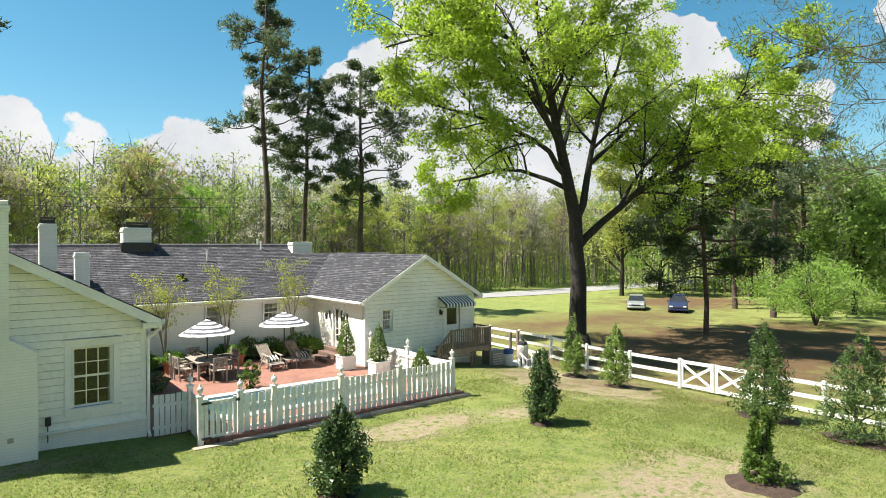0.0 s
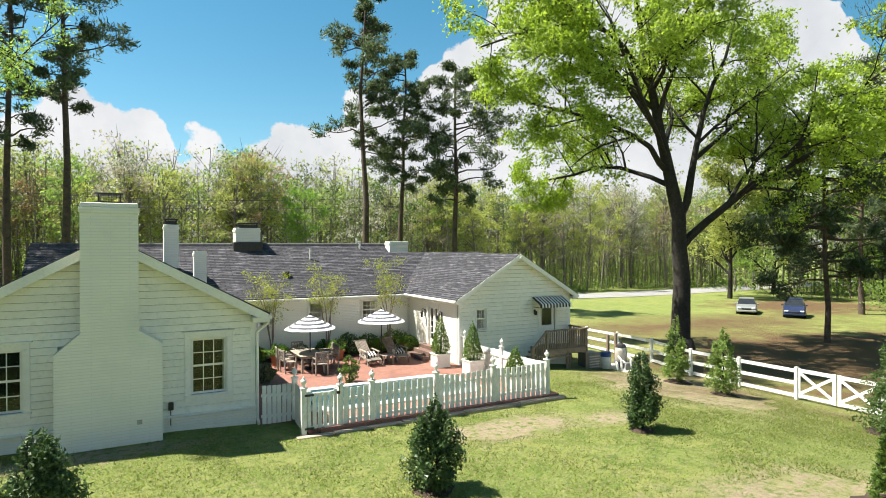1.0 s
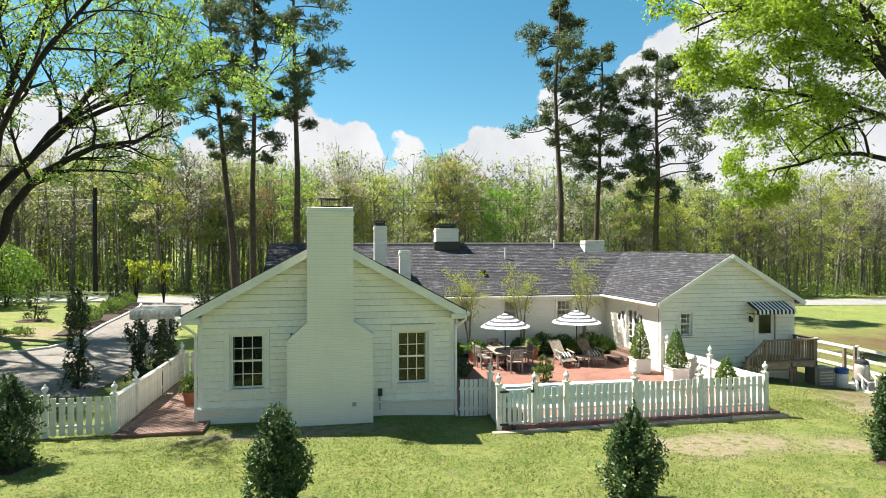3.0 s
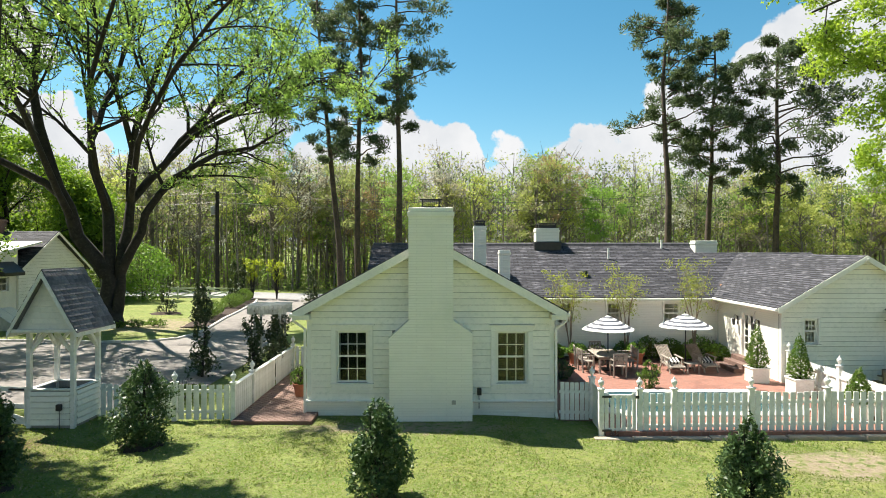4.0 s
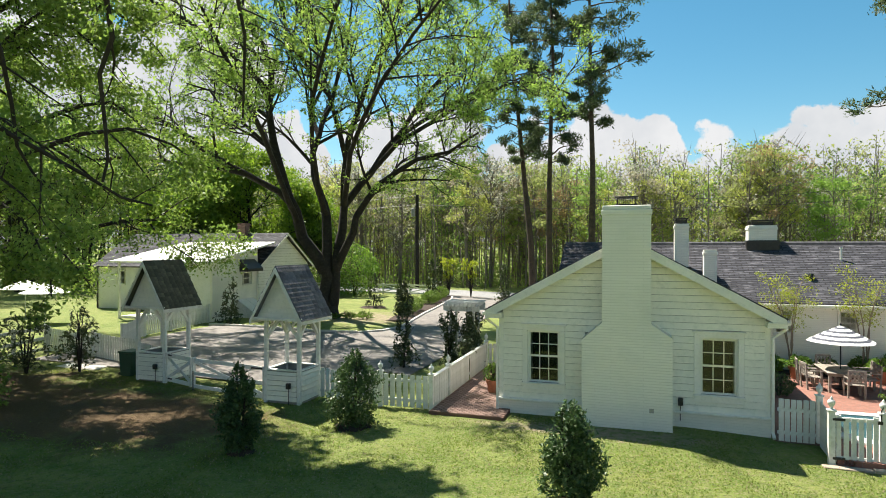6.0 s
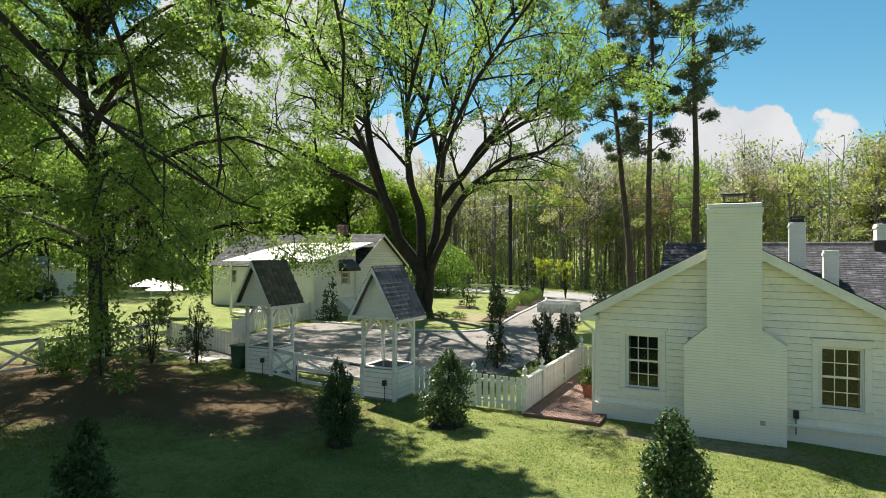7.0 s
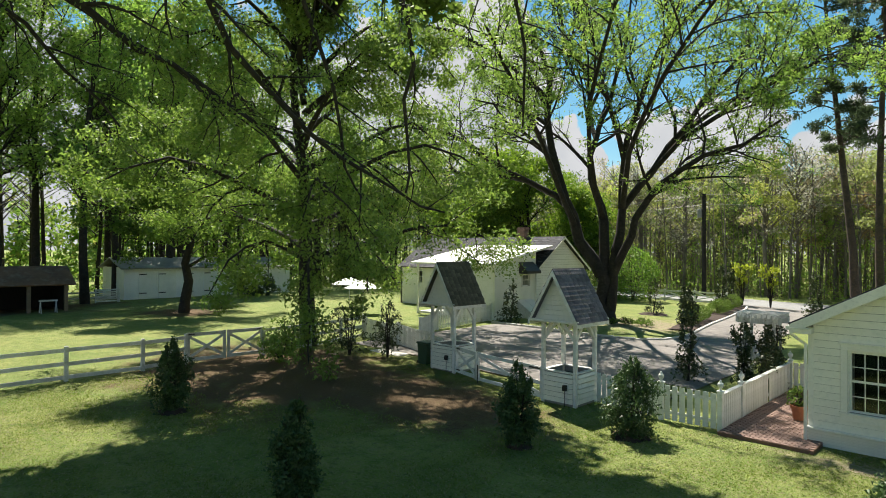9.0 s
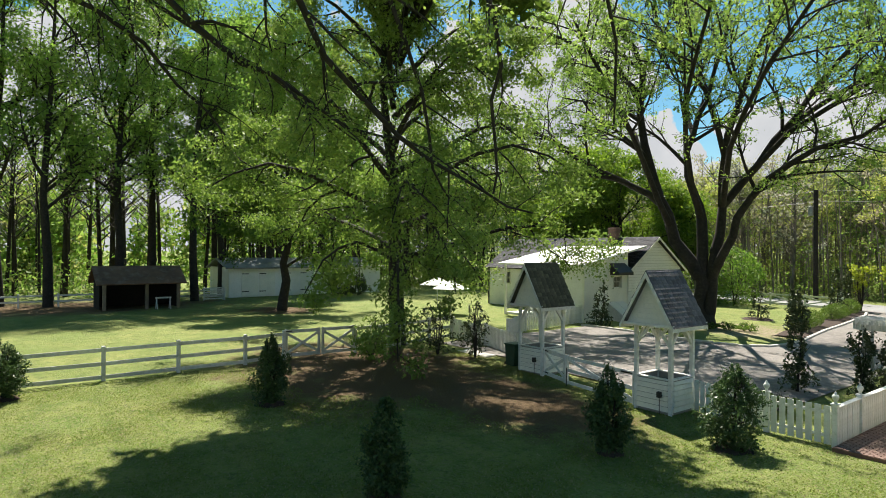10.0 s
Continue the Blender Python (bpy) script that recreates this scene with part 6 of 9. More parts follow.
w.limb([F(0, 0, -0.3), oak(488, 520), oak(480, 470, 0.1)], 0.50, 0.38, 12)
w.limb([F(0.1, 0, 0.2), oak(500, 490, 0.2), oak(505, 440, 0.3)], 0.38, 0.30, 10)
w.g.lathe([(0.95, -0.3), (0.68, 0.25), (0.52, 0.9)], base, 12)
for pts, r0 in [
    ([(480, 480, 0), (445, 410, -.3), (418, 330, -.6), (405, 230, -1), (395, 120, -1.4), (360, 20, -2), (330, -80, -2.5)], 0.50),
    ([(428, 355, -.5), (370, 305, -2), (285, 255, -3.5), (205, 208, -5), (120, 190, -6)], 0.26),
    ([(412, 290, -.8), (350, 220, 1), (280, 130, 2.5), (215, 60, 4)], 0.24),
    ([(490, 480, 0), (478, 380, .5), (470, 320, .8), (455, 250, 1.4), (470, 190, 2), (500, 90, 3), (510, -40, 4)], 0.42),
    ([(468, 235, 1.6), (440, 170, 3), (450, 80, 5), (430, -20, 6.5)], 0.2),
    ([(505, 470, .2), (530, 400, -.4), (580, 340, -1), (640, 300, -1.6), (700, 280, -2.2), (750, 255, -2.8)], 0.34),
    ([(500, 440, .2), (520, 360, .5), (575, 280, 1), (640, 200, 1.5), (700, 110, 2), (740, 10, 2.5)], 0.36),
    ([(545, 320, .8), (620, 250, 0), (710, 200, -1), (800, 180, -2), (880, 190, -2.5)], 0.22),
    ([(500, 360, .3), (530, 250, -1), (580, 150, -2.2), (620, 40, -3.2), (640, -60, -4)], 0.28),
    ([(610, 235, 1.3), (700, 170, 3), (790, 120, 4.5), (860, 100, 6)], 0.18),
    ([(398, 160, -1.2), (320, 90, -3), (230, 40, -5), (150, 20, -6.5)], 0.18),
    ([(520, 280, -.8), (500, 180, -3), (470, 80, -5), (460, -30, -7)], 0.2),
    ([(590, 130, -2.4), (680, 60, -4), (760, 20, -5.5)], 0.16),
    ([(440, 400, -.5), (430, 300, -4), (420, 220, -9), (440, 160, -14)], 0.24),
    ([(520, 360, .5), (560, 280, -4), (640, 200, -9), (720, 140, -14)], 0.22),
    ([(478, 380, .5), (490, 270, -4), (540, 170, -9), (600, 110, -14)], 0.22),
    ([(370, 305, -2), (300, 300, -4), (220, 290, -6), (140, 300, -7.5)], 0.16),
]:
    q, rad = w.limb([oak(*p) for p in pts], r0 * 1.0, 0.062, 8, True, 0.32)
    ln = float(np.linalg.norm(q[-1] - q[0]))
    w.spread(q, rad, 3, 12, ln * 0.30 + 0.5, 0.35, 0.0, 0.36, 19, 0.16, 0.042, 0.8, 0.047)
plant("spreading_oak", base, w, BARK, L_WIL, 0.165, 0.65, "many-stemmed spreading oak coming into pale green leaf", "tree")

# the leafy tree by the west paddock gate
base = (-25.3, 16.6, zg(-25.3, 16.6) - 0.1)
F = frame_of(base, 48)
w = Wood(31)
trunk, tr = w.limb([F(0, 0, -0.2), F(-0.2, 0, 4.2), F(-0.4, 0, 8.2), F(-0.8, 0.2, 13.0), F(-0.6, 0.3, 19.5)], 0.46, 0.12, 10)
for k in range(27):
    z = 4.4 + 0.55 * k
    a = k * 2.4
    ln = 10.0 - 0.22 * k
    dz = 1.8 + 0.14 * k
    q, rad = w.limb([F(-0.3, 0, z), F(0.35 * ln * math.cos(a), 0.35 * ln * math.sin(a), z + dz * 0.6), F(0.7 * ln * math.cos(a + .1), 0.7 * ln * math.sin(a + .1), z + dz), F(ln * math.cos(a + .2), ln * math.sin(a + .2), z + dz * 0.7 - 0.6)], 0.17, 0.03, 6)
    w.spread(q, rad, 3, 7, ln * 0.33, 0.1, 0.07, 0.2, 58, 0.34, 0.014)
# high boughs that reach east over the lawn, their close crown added above the view to shade it
top = Wood(33)
for x, y, z in ((-15.5, 15.0, 17.0), (-16.5, 11.0, 16.5), (-17.5, 9.0, 16.2), (-16.5, 17.0, 16.0), (-17.5, 13.5, 18.5), (-19.0, 12.0, 17.0), (-18.0, 7.0, 18.0), (-20.0, 5.5, 17.5), (-16.5, 5.0, 18.5), (-22.0, 10.0, 18.5), (-23.0, 13.5, 19.0)):
    s = np.array([-25.6, 16.7, 14.5])
    e = np.array([x, y, z + 1.6])
    q, rad = top.limb([s, s + (e - s) * 0.35 + np.array([0, 0, 1.8]), s + (e - s) * 0.7 + np.array([0, 0, 1.4]), e], 0.2, 0.04, 6)
    top.spread(q, rad, 3, 9, 3.8, 0.3, 0.0, 0.5, 46, 0.55, 0.016)
# low sweeping boughs
for pts in ([(-25.1, 16.4, 5.0), (-22.6, 14.9, 5.6), (-20.4, 13.4, 4.4), (-19.0, 12.5, 2.2), (-18.6, 12.2, 0.9)], [(-25.2, 16.5, 5.6), (-22.4, 16.0, 6.6), (-20.0, 15.4, 5.4), (-18.6, 14.9, 3.4)], [(-25.3, 16.2, 4.6), (-24.2, 13.6, 5.4), (-22.8, 11.2, 4.6), (-21.9, 9.9, 3.2)]):
    q, rad = w.limb(pts, 0.10, 0.02, 6)
    w.spread(q, rad, 3, 8, 1.7, -0.1, 0.16, 0.35, 16, 0.22, 0.01)
shade_tree = plant("leafy_shade_tree", base, w, BARK, L_SHADE, 0.15, 0.65, "broad leafy shade tree with low sweeping branches", "tree")
part("high_bough", top.g, BARK, shade_tree, smooth=True)
upper = new("upper_crown", leaf_mesh("upper_crown", np.concatenate(top.leaf_c) - np.array(base), 0.50, 0.7, L_UPPER, top.r))
upper.parent = shade_tree
BASE[upper] = Vector(base)

# a second tree in the paddock
base = (-45.5, 18.8, zg(-45.5, 18.8) - 0.1)
F = frame_of(base, 52)
w = Wood(37)
trunk, tr = w.limb([F(0, 0, -0.2), F(0.2, 0, 2.4), F(0.6, 0, 5.2), F(0.4, 0.2, 9.0), F(0.5, 0, 13.5)], 0.45, 0.1, 10)
for k in range(13):
    z, a, ln = 3.6 + 0.75 * k, k * 2.4, 7.2 - 0.3 * k
    q, rad = w.limb([F(0.4, 0, z), F(0.4 * ln * math.cos(a), 0.4 * ln * math.sin(a), z + 1.2), F(ln * math.cos(a + .2), ln * math.sin(a + .2), z + 1.4)], 0.13, 0.03, 6)
    w.spread(q, rad, 3, 6, ln * 0.36, 0.1, 0.06, 0.2, 26, 0.45, 0.02)
plant("paddock_tree", base, w, BARK, L_DEEP, 0.26, 0.65, "round leafy tree in the paddock", "tree")

# a tree beside the lawn whose boughs reach over it
base = (-13.0, -5.0, zg(-13, -5) - 0.1)
w = Wood(41)
trunk, tr = w.limb([base, (-13.1, -4.9, 4), (-12.8, -4.6, 8.5), (-12.6, -4.5, 13)], 0.5, 0.2, 10)
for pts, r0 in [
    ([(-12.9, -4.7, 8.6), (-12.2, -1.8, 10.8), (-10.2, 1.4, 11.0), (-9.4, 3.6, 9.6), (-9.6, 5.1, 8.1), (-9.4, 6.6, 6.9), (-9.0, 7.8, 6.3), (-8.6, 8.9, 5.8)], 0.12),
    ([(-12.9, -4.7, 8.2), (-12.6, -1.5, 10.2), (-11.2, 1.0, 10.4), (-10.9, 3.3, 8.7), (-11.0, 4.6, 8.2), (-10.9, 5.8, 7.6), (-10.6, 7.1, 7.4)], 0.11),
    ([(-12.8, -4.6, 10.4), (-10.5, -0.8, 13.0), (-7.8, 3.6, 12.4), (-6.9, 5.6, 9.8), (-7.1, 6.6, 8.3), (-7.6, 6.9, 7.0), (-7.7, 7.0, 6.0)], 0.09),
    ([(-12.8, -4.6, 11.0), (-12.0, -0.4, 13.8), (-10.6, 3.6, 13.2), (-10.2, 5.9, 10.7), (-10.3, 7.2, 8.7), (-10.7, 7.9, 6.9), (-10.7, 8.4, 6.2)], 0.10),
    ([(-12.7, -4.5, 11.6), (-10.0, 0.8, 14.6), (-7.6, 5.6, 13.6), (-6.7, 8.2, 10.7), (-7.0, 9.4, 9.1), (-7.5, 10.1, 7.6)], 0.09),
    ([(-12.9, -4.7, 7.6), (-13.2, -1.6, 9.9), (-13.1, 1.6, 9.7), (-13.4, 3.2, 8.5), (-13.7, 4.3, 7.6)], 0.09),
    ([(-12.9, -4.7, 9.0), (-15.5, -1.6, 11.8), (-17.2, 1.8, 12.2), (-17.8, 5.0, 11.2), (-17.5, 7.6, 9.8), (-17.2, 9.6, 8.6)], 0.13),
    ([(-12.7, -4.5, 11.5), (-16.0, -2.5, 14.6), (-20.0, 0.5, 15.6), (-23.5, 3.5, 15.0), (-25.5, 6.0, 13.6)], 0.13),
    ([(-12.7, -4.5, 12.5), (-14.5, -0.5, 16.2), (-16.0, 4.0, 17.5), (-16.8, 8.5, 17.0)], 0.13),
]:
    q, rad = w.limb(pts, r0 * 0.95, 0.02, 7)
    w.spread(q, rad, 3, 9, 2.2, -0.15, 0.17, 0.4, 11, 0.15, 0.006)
# unseen boughs and leaves added overhead to cut skylight on the lawn
top = Wood(43)
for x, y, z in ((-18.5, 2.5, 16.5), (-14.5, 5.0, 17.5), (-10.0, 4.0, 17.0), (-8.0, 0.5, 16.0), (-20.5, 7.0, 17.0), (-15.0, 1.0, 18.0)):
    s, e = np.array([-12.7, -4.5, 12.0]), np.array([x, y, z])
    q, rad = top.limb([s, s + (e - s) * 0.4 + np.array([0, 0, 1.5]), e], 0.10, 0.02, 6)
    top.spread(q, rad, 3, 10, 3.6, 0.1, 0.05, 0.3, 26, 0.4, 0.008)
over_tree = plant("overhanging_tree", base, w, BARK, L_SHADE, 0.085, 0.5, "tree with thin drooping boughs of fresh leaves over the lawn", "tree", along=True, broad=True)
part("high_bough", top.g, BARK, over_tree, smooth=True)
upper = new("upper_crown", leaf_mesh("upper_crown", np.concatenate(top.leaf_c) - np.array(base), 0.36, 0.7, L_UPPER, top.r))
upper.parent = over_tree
BASE[upper] = Vector(base)


# broad full-leaved trees behind the cottage
for k, (dist, bear, h, spread_r) in enumerate([(62, 36.2, 13.5, 5.0), (66, 31.5, 11.0, 4.2), (60, 41.5, 12.0, 4.6)]):
    x, y = -dist * math.sin(radians(bear)), dist * math.cos(radians(bear))
    b = (x, y, zg(x, y) - 0.1)
    w = Wood(470 + k)
    q, rad = w.limb([b, (x + 0.2, y, b[2] + h * 0.5), (x, y + 0.2, b[2] + h * 0.95)], 0.34, 0.06, 8)
    w.spread(q, rad, 3, 26, spread_r, 0.25, 0.03, 0.08, 26, 0.4, 0.02)
    plant("broad_tree", b, w, BARK, V_GRN, 0.26, 0.65, "broad green tree behind the cottage", "tree", "trees behind the cottage")


# pines
def pine(name, base, height, crown_from, radius, lean=(0, 0), seed=1, r0=0.34, dens=1.0, size=0.34, label="tall slender pine with a high tufted crown", sweep=0.12, group="tall pines", count=None, shade=None, nl=20, puff=0.23, bough=0.055, narrow=0.34):
    w = Wood(seed)
    b = np.array(base, float)
    top = b + np.array([lean[0], lean[1], height])
    trunk, tr = w.limb([b, b + (top - b) * 0.35 + w.r.normal(0, 0.12, 3), b + (top - b) * 0.7 + w.r.normal(0, 0.15, 3), top], r0, 0.06, 9)
    n = count or int(40 * dens)
    for k in range(n):
        u = crown_from + (1 - crown_from) * ((k + w.r.random()) / n)
        at = b + (top - b) * u
        v = (u - crown_from) / (1 - crown_from)
        ln = radius * (0.35 + 0.75 * math.sin(math.pi * min(1, v * 0.85 + 0.18)) ** 0.8) * (0.4 + 0.85 * w.r.random())
        a = w.r.random() * 6.283
        d = np.array([math.cos(a), math.sin(a), 0])
        q, rad = w.limb([at, at + d * ln * 0.3 + w.r.normal(0, 0.05 * ln, 3) + np.array([0, 0, ln * sweep * 0.7]), at + d * ln * 0.65 + w.r.normal(0, 0.06 * ln, 3) + np.array([0, 0, ln * sweep]), at + d * ln + w.r.normal(0, 0.06 * ln, 3) + np.array([0, 0, ln * sweep * 1.1])], bough + 0.008 * ln * bough / 0.05, 0.4 * bough, 4)
        w.spread(q, rad, 2, 5, ln * 0.36, 0.3, -0.03, 0.5, nl, puff, 0.014)
    return plant(name, base, w, PBARK, shade or L_PINE, size, narrow, label, "pine tree", group, flat=0.1, along=True)


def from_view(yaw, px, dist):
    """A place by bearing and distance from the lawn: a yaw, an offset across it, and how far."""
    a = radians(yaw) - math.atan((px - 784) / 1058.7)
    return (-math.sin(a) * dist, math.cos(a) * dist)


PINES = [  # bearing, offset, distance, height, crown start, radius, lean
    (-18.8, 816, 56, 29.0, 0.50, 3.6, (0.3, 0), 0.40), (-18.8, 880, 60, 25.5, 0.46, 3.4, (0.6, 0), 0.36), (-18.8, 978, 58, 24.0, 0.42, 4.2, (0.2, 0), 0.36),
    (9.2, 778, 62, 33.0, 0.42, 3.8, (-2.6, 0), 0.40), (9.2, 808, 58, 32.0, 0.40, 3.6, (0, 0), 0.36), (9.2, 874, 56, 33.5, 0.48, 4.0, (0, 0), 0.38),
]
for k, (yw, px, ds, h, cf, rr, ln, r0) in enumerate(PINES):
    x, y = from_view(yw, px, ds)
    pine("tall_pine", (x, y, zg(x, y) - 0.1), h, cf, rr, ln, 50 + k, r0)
x, y = 40.0, 22.4
pine("dark_pine", (x, y, zg(x, y) - 0.1), 15.5, 0.26, 5.2, (0, 0), 71, 0.20, 0.75, 0.28, "dark pine with open drooping tiers above litter", -0.06, "", 44, L_PDK, 34, 0.2)
x, y = 20.5, 3.6
pine("yard_pine", (x, y, zg(x, y) - 0.1), 19.0, 0.40, 5.6, (0, 0), 72, 0.34, 1.0, 0.15, "pine with long thin hanging boughs", -0.10, "", 46, None, 40, 0.24, 0.02, 0.12)


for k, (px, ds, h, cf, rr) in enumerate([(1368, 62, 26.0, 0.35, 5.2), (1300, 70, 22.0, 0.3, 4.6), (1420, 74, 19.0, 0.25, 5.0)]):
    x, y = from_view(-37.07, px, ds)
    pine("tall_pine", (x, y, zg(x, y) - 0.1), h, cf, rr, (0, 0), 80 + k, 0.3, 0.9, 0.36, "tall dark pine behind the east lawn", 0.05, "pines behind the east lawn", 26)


# shrubs
def shrub(name, base, h, rad, mat, size, n, seed, label, category, group="", prof=None, stems=3, aspect=0.5, bark=BARK, bare=0.05, flat=0.3):
    """A leafy shrub: short stems and leaves lying on and within a ragged outline."""
    w = Wood(seed)
    b = np.array(base, float)
    prof = prof or (lambda u: math.sin(math.pi * (0.12 + 0.84 * u)) ** 0.7)
    lobes = w.r.random((9, 3))
    for k in range(stems):
        a = 6.283 * k / stems + w.r.random()
        q, rr = w.limb([b + np.array([0, 0, -0.05]), b + np.array([0.2 * rad * math.cos(a), 0.2 * rad * math.sin(a), h * 0.45]), b + np.array([0.3 * rad * math.cos(a), 0.3 * rad * math.sin(a), h * 0.9])], 0.02 + 0.012 * h, 0.008, 5)
        w.spread(q, rr, 1, 10, rad * 0.8, 0.3, 0.0, 0.15, 0, 0.1, 0.005)
    u = w.r.random(n * 2)
    keep = np.array([w.r.random() < prof(x) ** 1.3 for x in u])
    u = u[keep][:n]
    th = w.r.random(len(u)) * 6.283
    # leaves crowd round the ends of many sprigs, some of which stand out; clipped shrubs are close
    close = name in ("boxwood", "round_boxwood", "spring_maple", "potted_evergreen", "border_shrub")
    k = np.arange(len(u)) if close else w.r.integers(0, max(60, len(u) // 40), len(u))
    out = np.ones(len(u)) if close else (0.60 + 0.55 * w.r.random(len(u)))[k]
    u = np.clip(u[k] + w.r.normal(0, 0.035, len(u)), 0.0, 1.0)
    th = th[k] + w.r.normal(0, 0.16, len(u))
    lumpy = 0.3 if close else 1.0
    lump = np.array([1 + lumpy * 0.27 * math.sin(3 * t + 7 * x + lobes[0, 0] * 6) + lumpy * 0.16 * math.sin(5 * t - 11 * x + lobes[1, 0] * 6) for t, x in zip(th, u)])
    rr = rad * np.array([prof(x) for x in u]) * lump * out * (0.45 + 0.55 * w.r.random(len(u)) ** 0.4)
    z = bare * h + (1 - bare) * h * u + w.r.normal(0, 0.03 * h, len(u))
    w.leaf_c = [np.stack([b[0] + rr * np.cos(th), b[1] + rr * np.sin(th), b[2] + np.maximum(z, 0.03)], 1)]
    w.leaf_d = [np.zeros((len(u), 3))]
    return plant(name, base, w, bark, mat, size, aspect, label, category, group, crown="foliage", trunk="stem", flat=flat)


def mulch_ring(x, y, r, seed):
    rr = np.random.default_rng(seed)
    g = Geo()
    n = 18
    ring = [r * (0.85 + 0.3 * rr.random()) for _ in range(n)]
    v = [(x, y, zg(x, y) + 0.09)]
    for f, dz in ((0.6, 0.07), (1.0, -0.03)):
        v += [(x + ring[k] * f * math.cos(6.283 * k / n), y + ring[k] * f * math.sin(6.283 * k / n), zg(x, y) + dz + 0.02 * rr.random()) for k in range(n)]
    f = [(0, 1 + k, 1 + (k + 1) % n) for k in range(n)] + [(1 + k, 1 + n + k, 1 + n + (k + 1) % n, 1 + (k + 1) % n) for k in range(n)]
    g.add(v, f)
    solo("mulch_bed", g, MULCH, "round bed of brown mulch", "mulch", kind="stuff", smooth=True)


ovoid = lambda u: (max(0.02, math.sin(math.pi * min(1, 0.19 + 0.76 * u))) ** 0.8) * (1.06 - 0.26 * u)
cone = lambda u: (1.02 - u) ** 0.75 * min(1.0, 0.35 + 5 * u)
egg = lambda u: max(0.05, math.sin(math.pi * min(1, 0.16 + 0.80 * u))) ** 0.75
HOLLY = [(-1.25, 11.9, 2.0, 0.60), (5.8, 11.3, 1.9, 0.56), (12.8, 12.2, 2.1, 0.47), (-7.6, 15.2, 2.1, 0.72), (-9.3, 12.4, 2.1, 0.50), (-10.4, 6.5, 1.95, 0.50), (-18.2, 7.2, 2.1, 0.54), (-23.3, 0.5, 1.8, 0.6)]
for k, (x, y, h, r) in enumerate(HOLLY):
    shrub("holly_bush", (x, y, zg(x, y)), h, r, L_HOLLY, 0.085, 7000, 100 + k, "loose egg-shaped holly bush with dark glossy leaves", "bush", "hollies on the lawn", ovoid, 4, 0.55)
    mulch_ring(x, y, r * 0.8, 200 + k)
x, y = 13.3, 6.2
shrub("young_laurel", (x, y, zg(x, y)), 1.6, 0.5, L_DEEP, 0.09, 3400, 120, "thin young laurel with bright leaves in mulch", "bush", "", lambda u: (0.75 + 0.15 * math.sin(9 * u)) * (1.1 - 0.7 * u), 4, 0.5)
mulch_ring(x, y, 0.8, 210)
# the last two take a darker leaf, partly in place of shade on them
for k, (x, y, h, r) in enumerate([(20.7, 17.8, 2.8, 0.66), (20.4, 15.3, 2.7, 0.66), (20.4, 9.4, 3.1, 1.15), (19.9, 6.5, 3.1, 1.35)]):
    shrub("arborvitae", (x, y, zg(x, y)), h, r, L_CEDAR if k < 2 else W_DRK, 0.13, 3600 if k < 2 else 5200, 130 + k, "young loose yellow-green arborvitae beside the rail fence" if k < 2 else "broad green arborvitae beside the rail fence, leaves darkened partly for shade", "bush", "arborvitae by the fence", cone, 1, 0.35, flat=0.0)
    mulch_ring(x, y, r * 0.9, 220 + k)


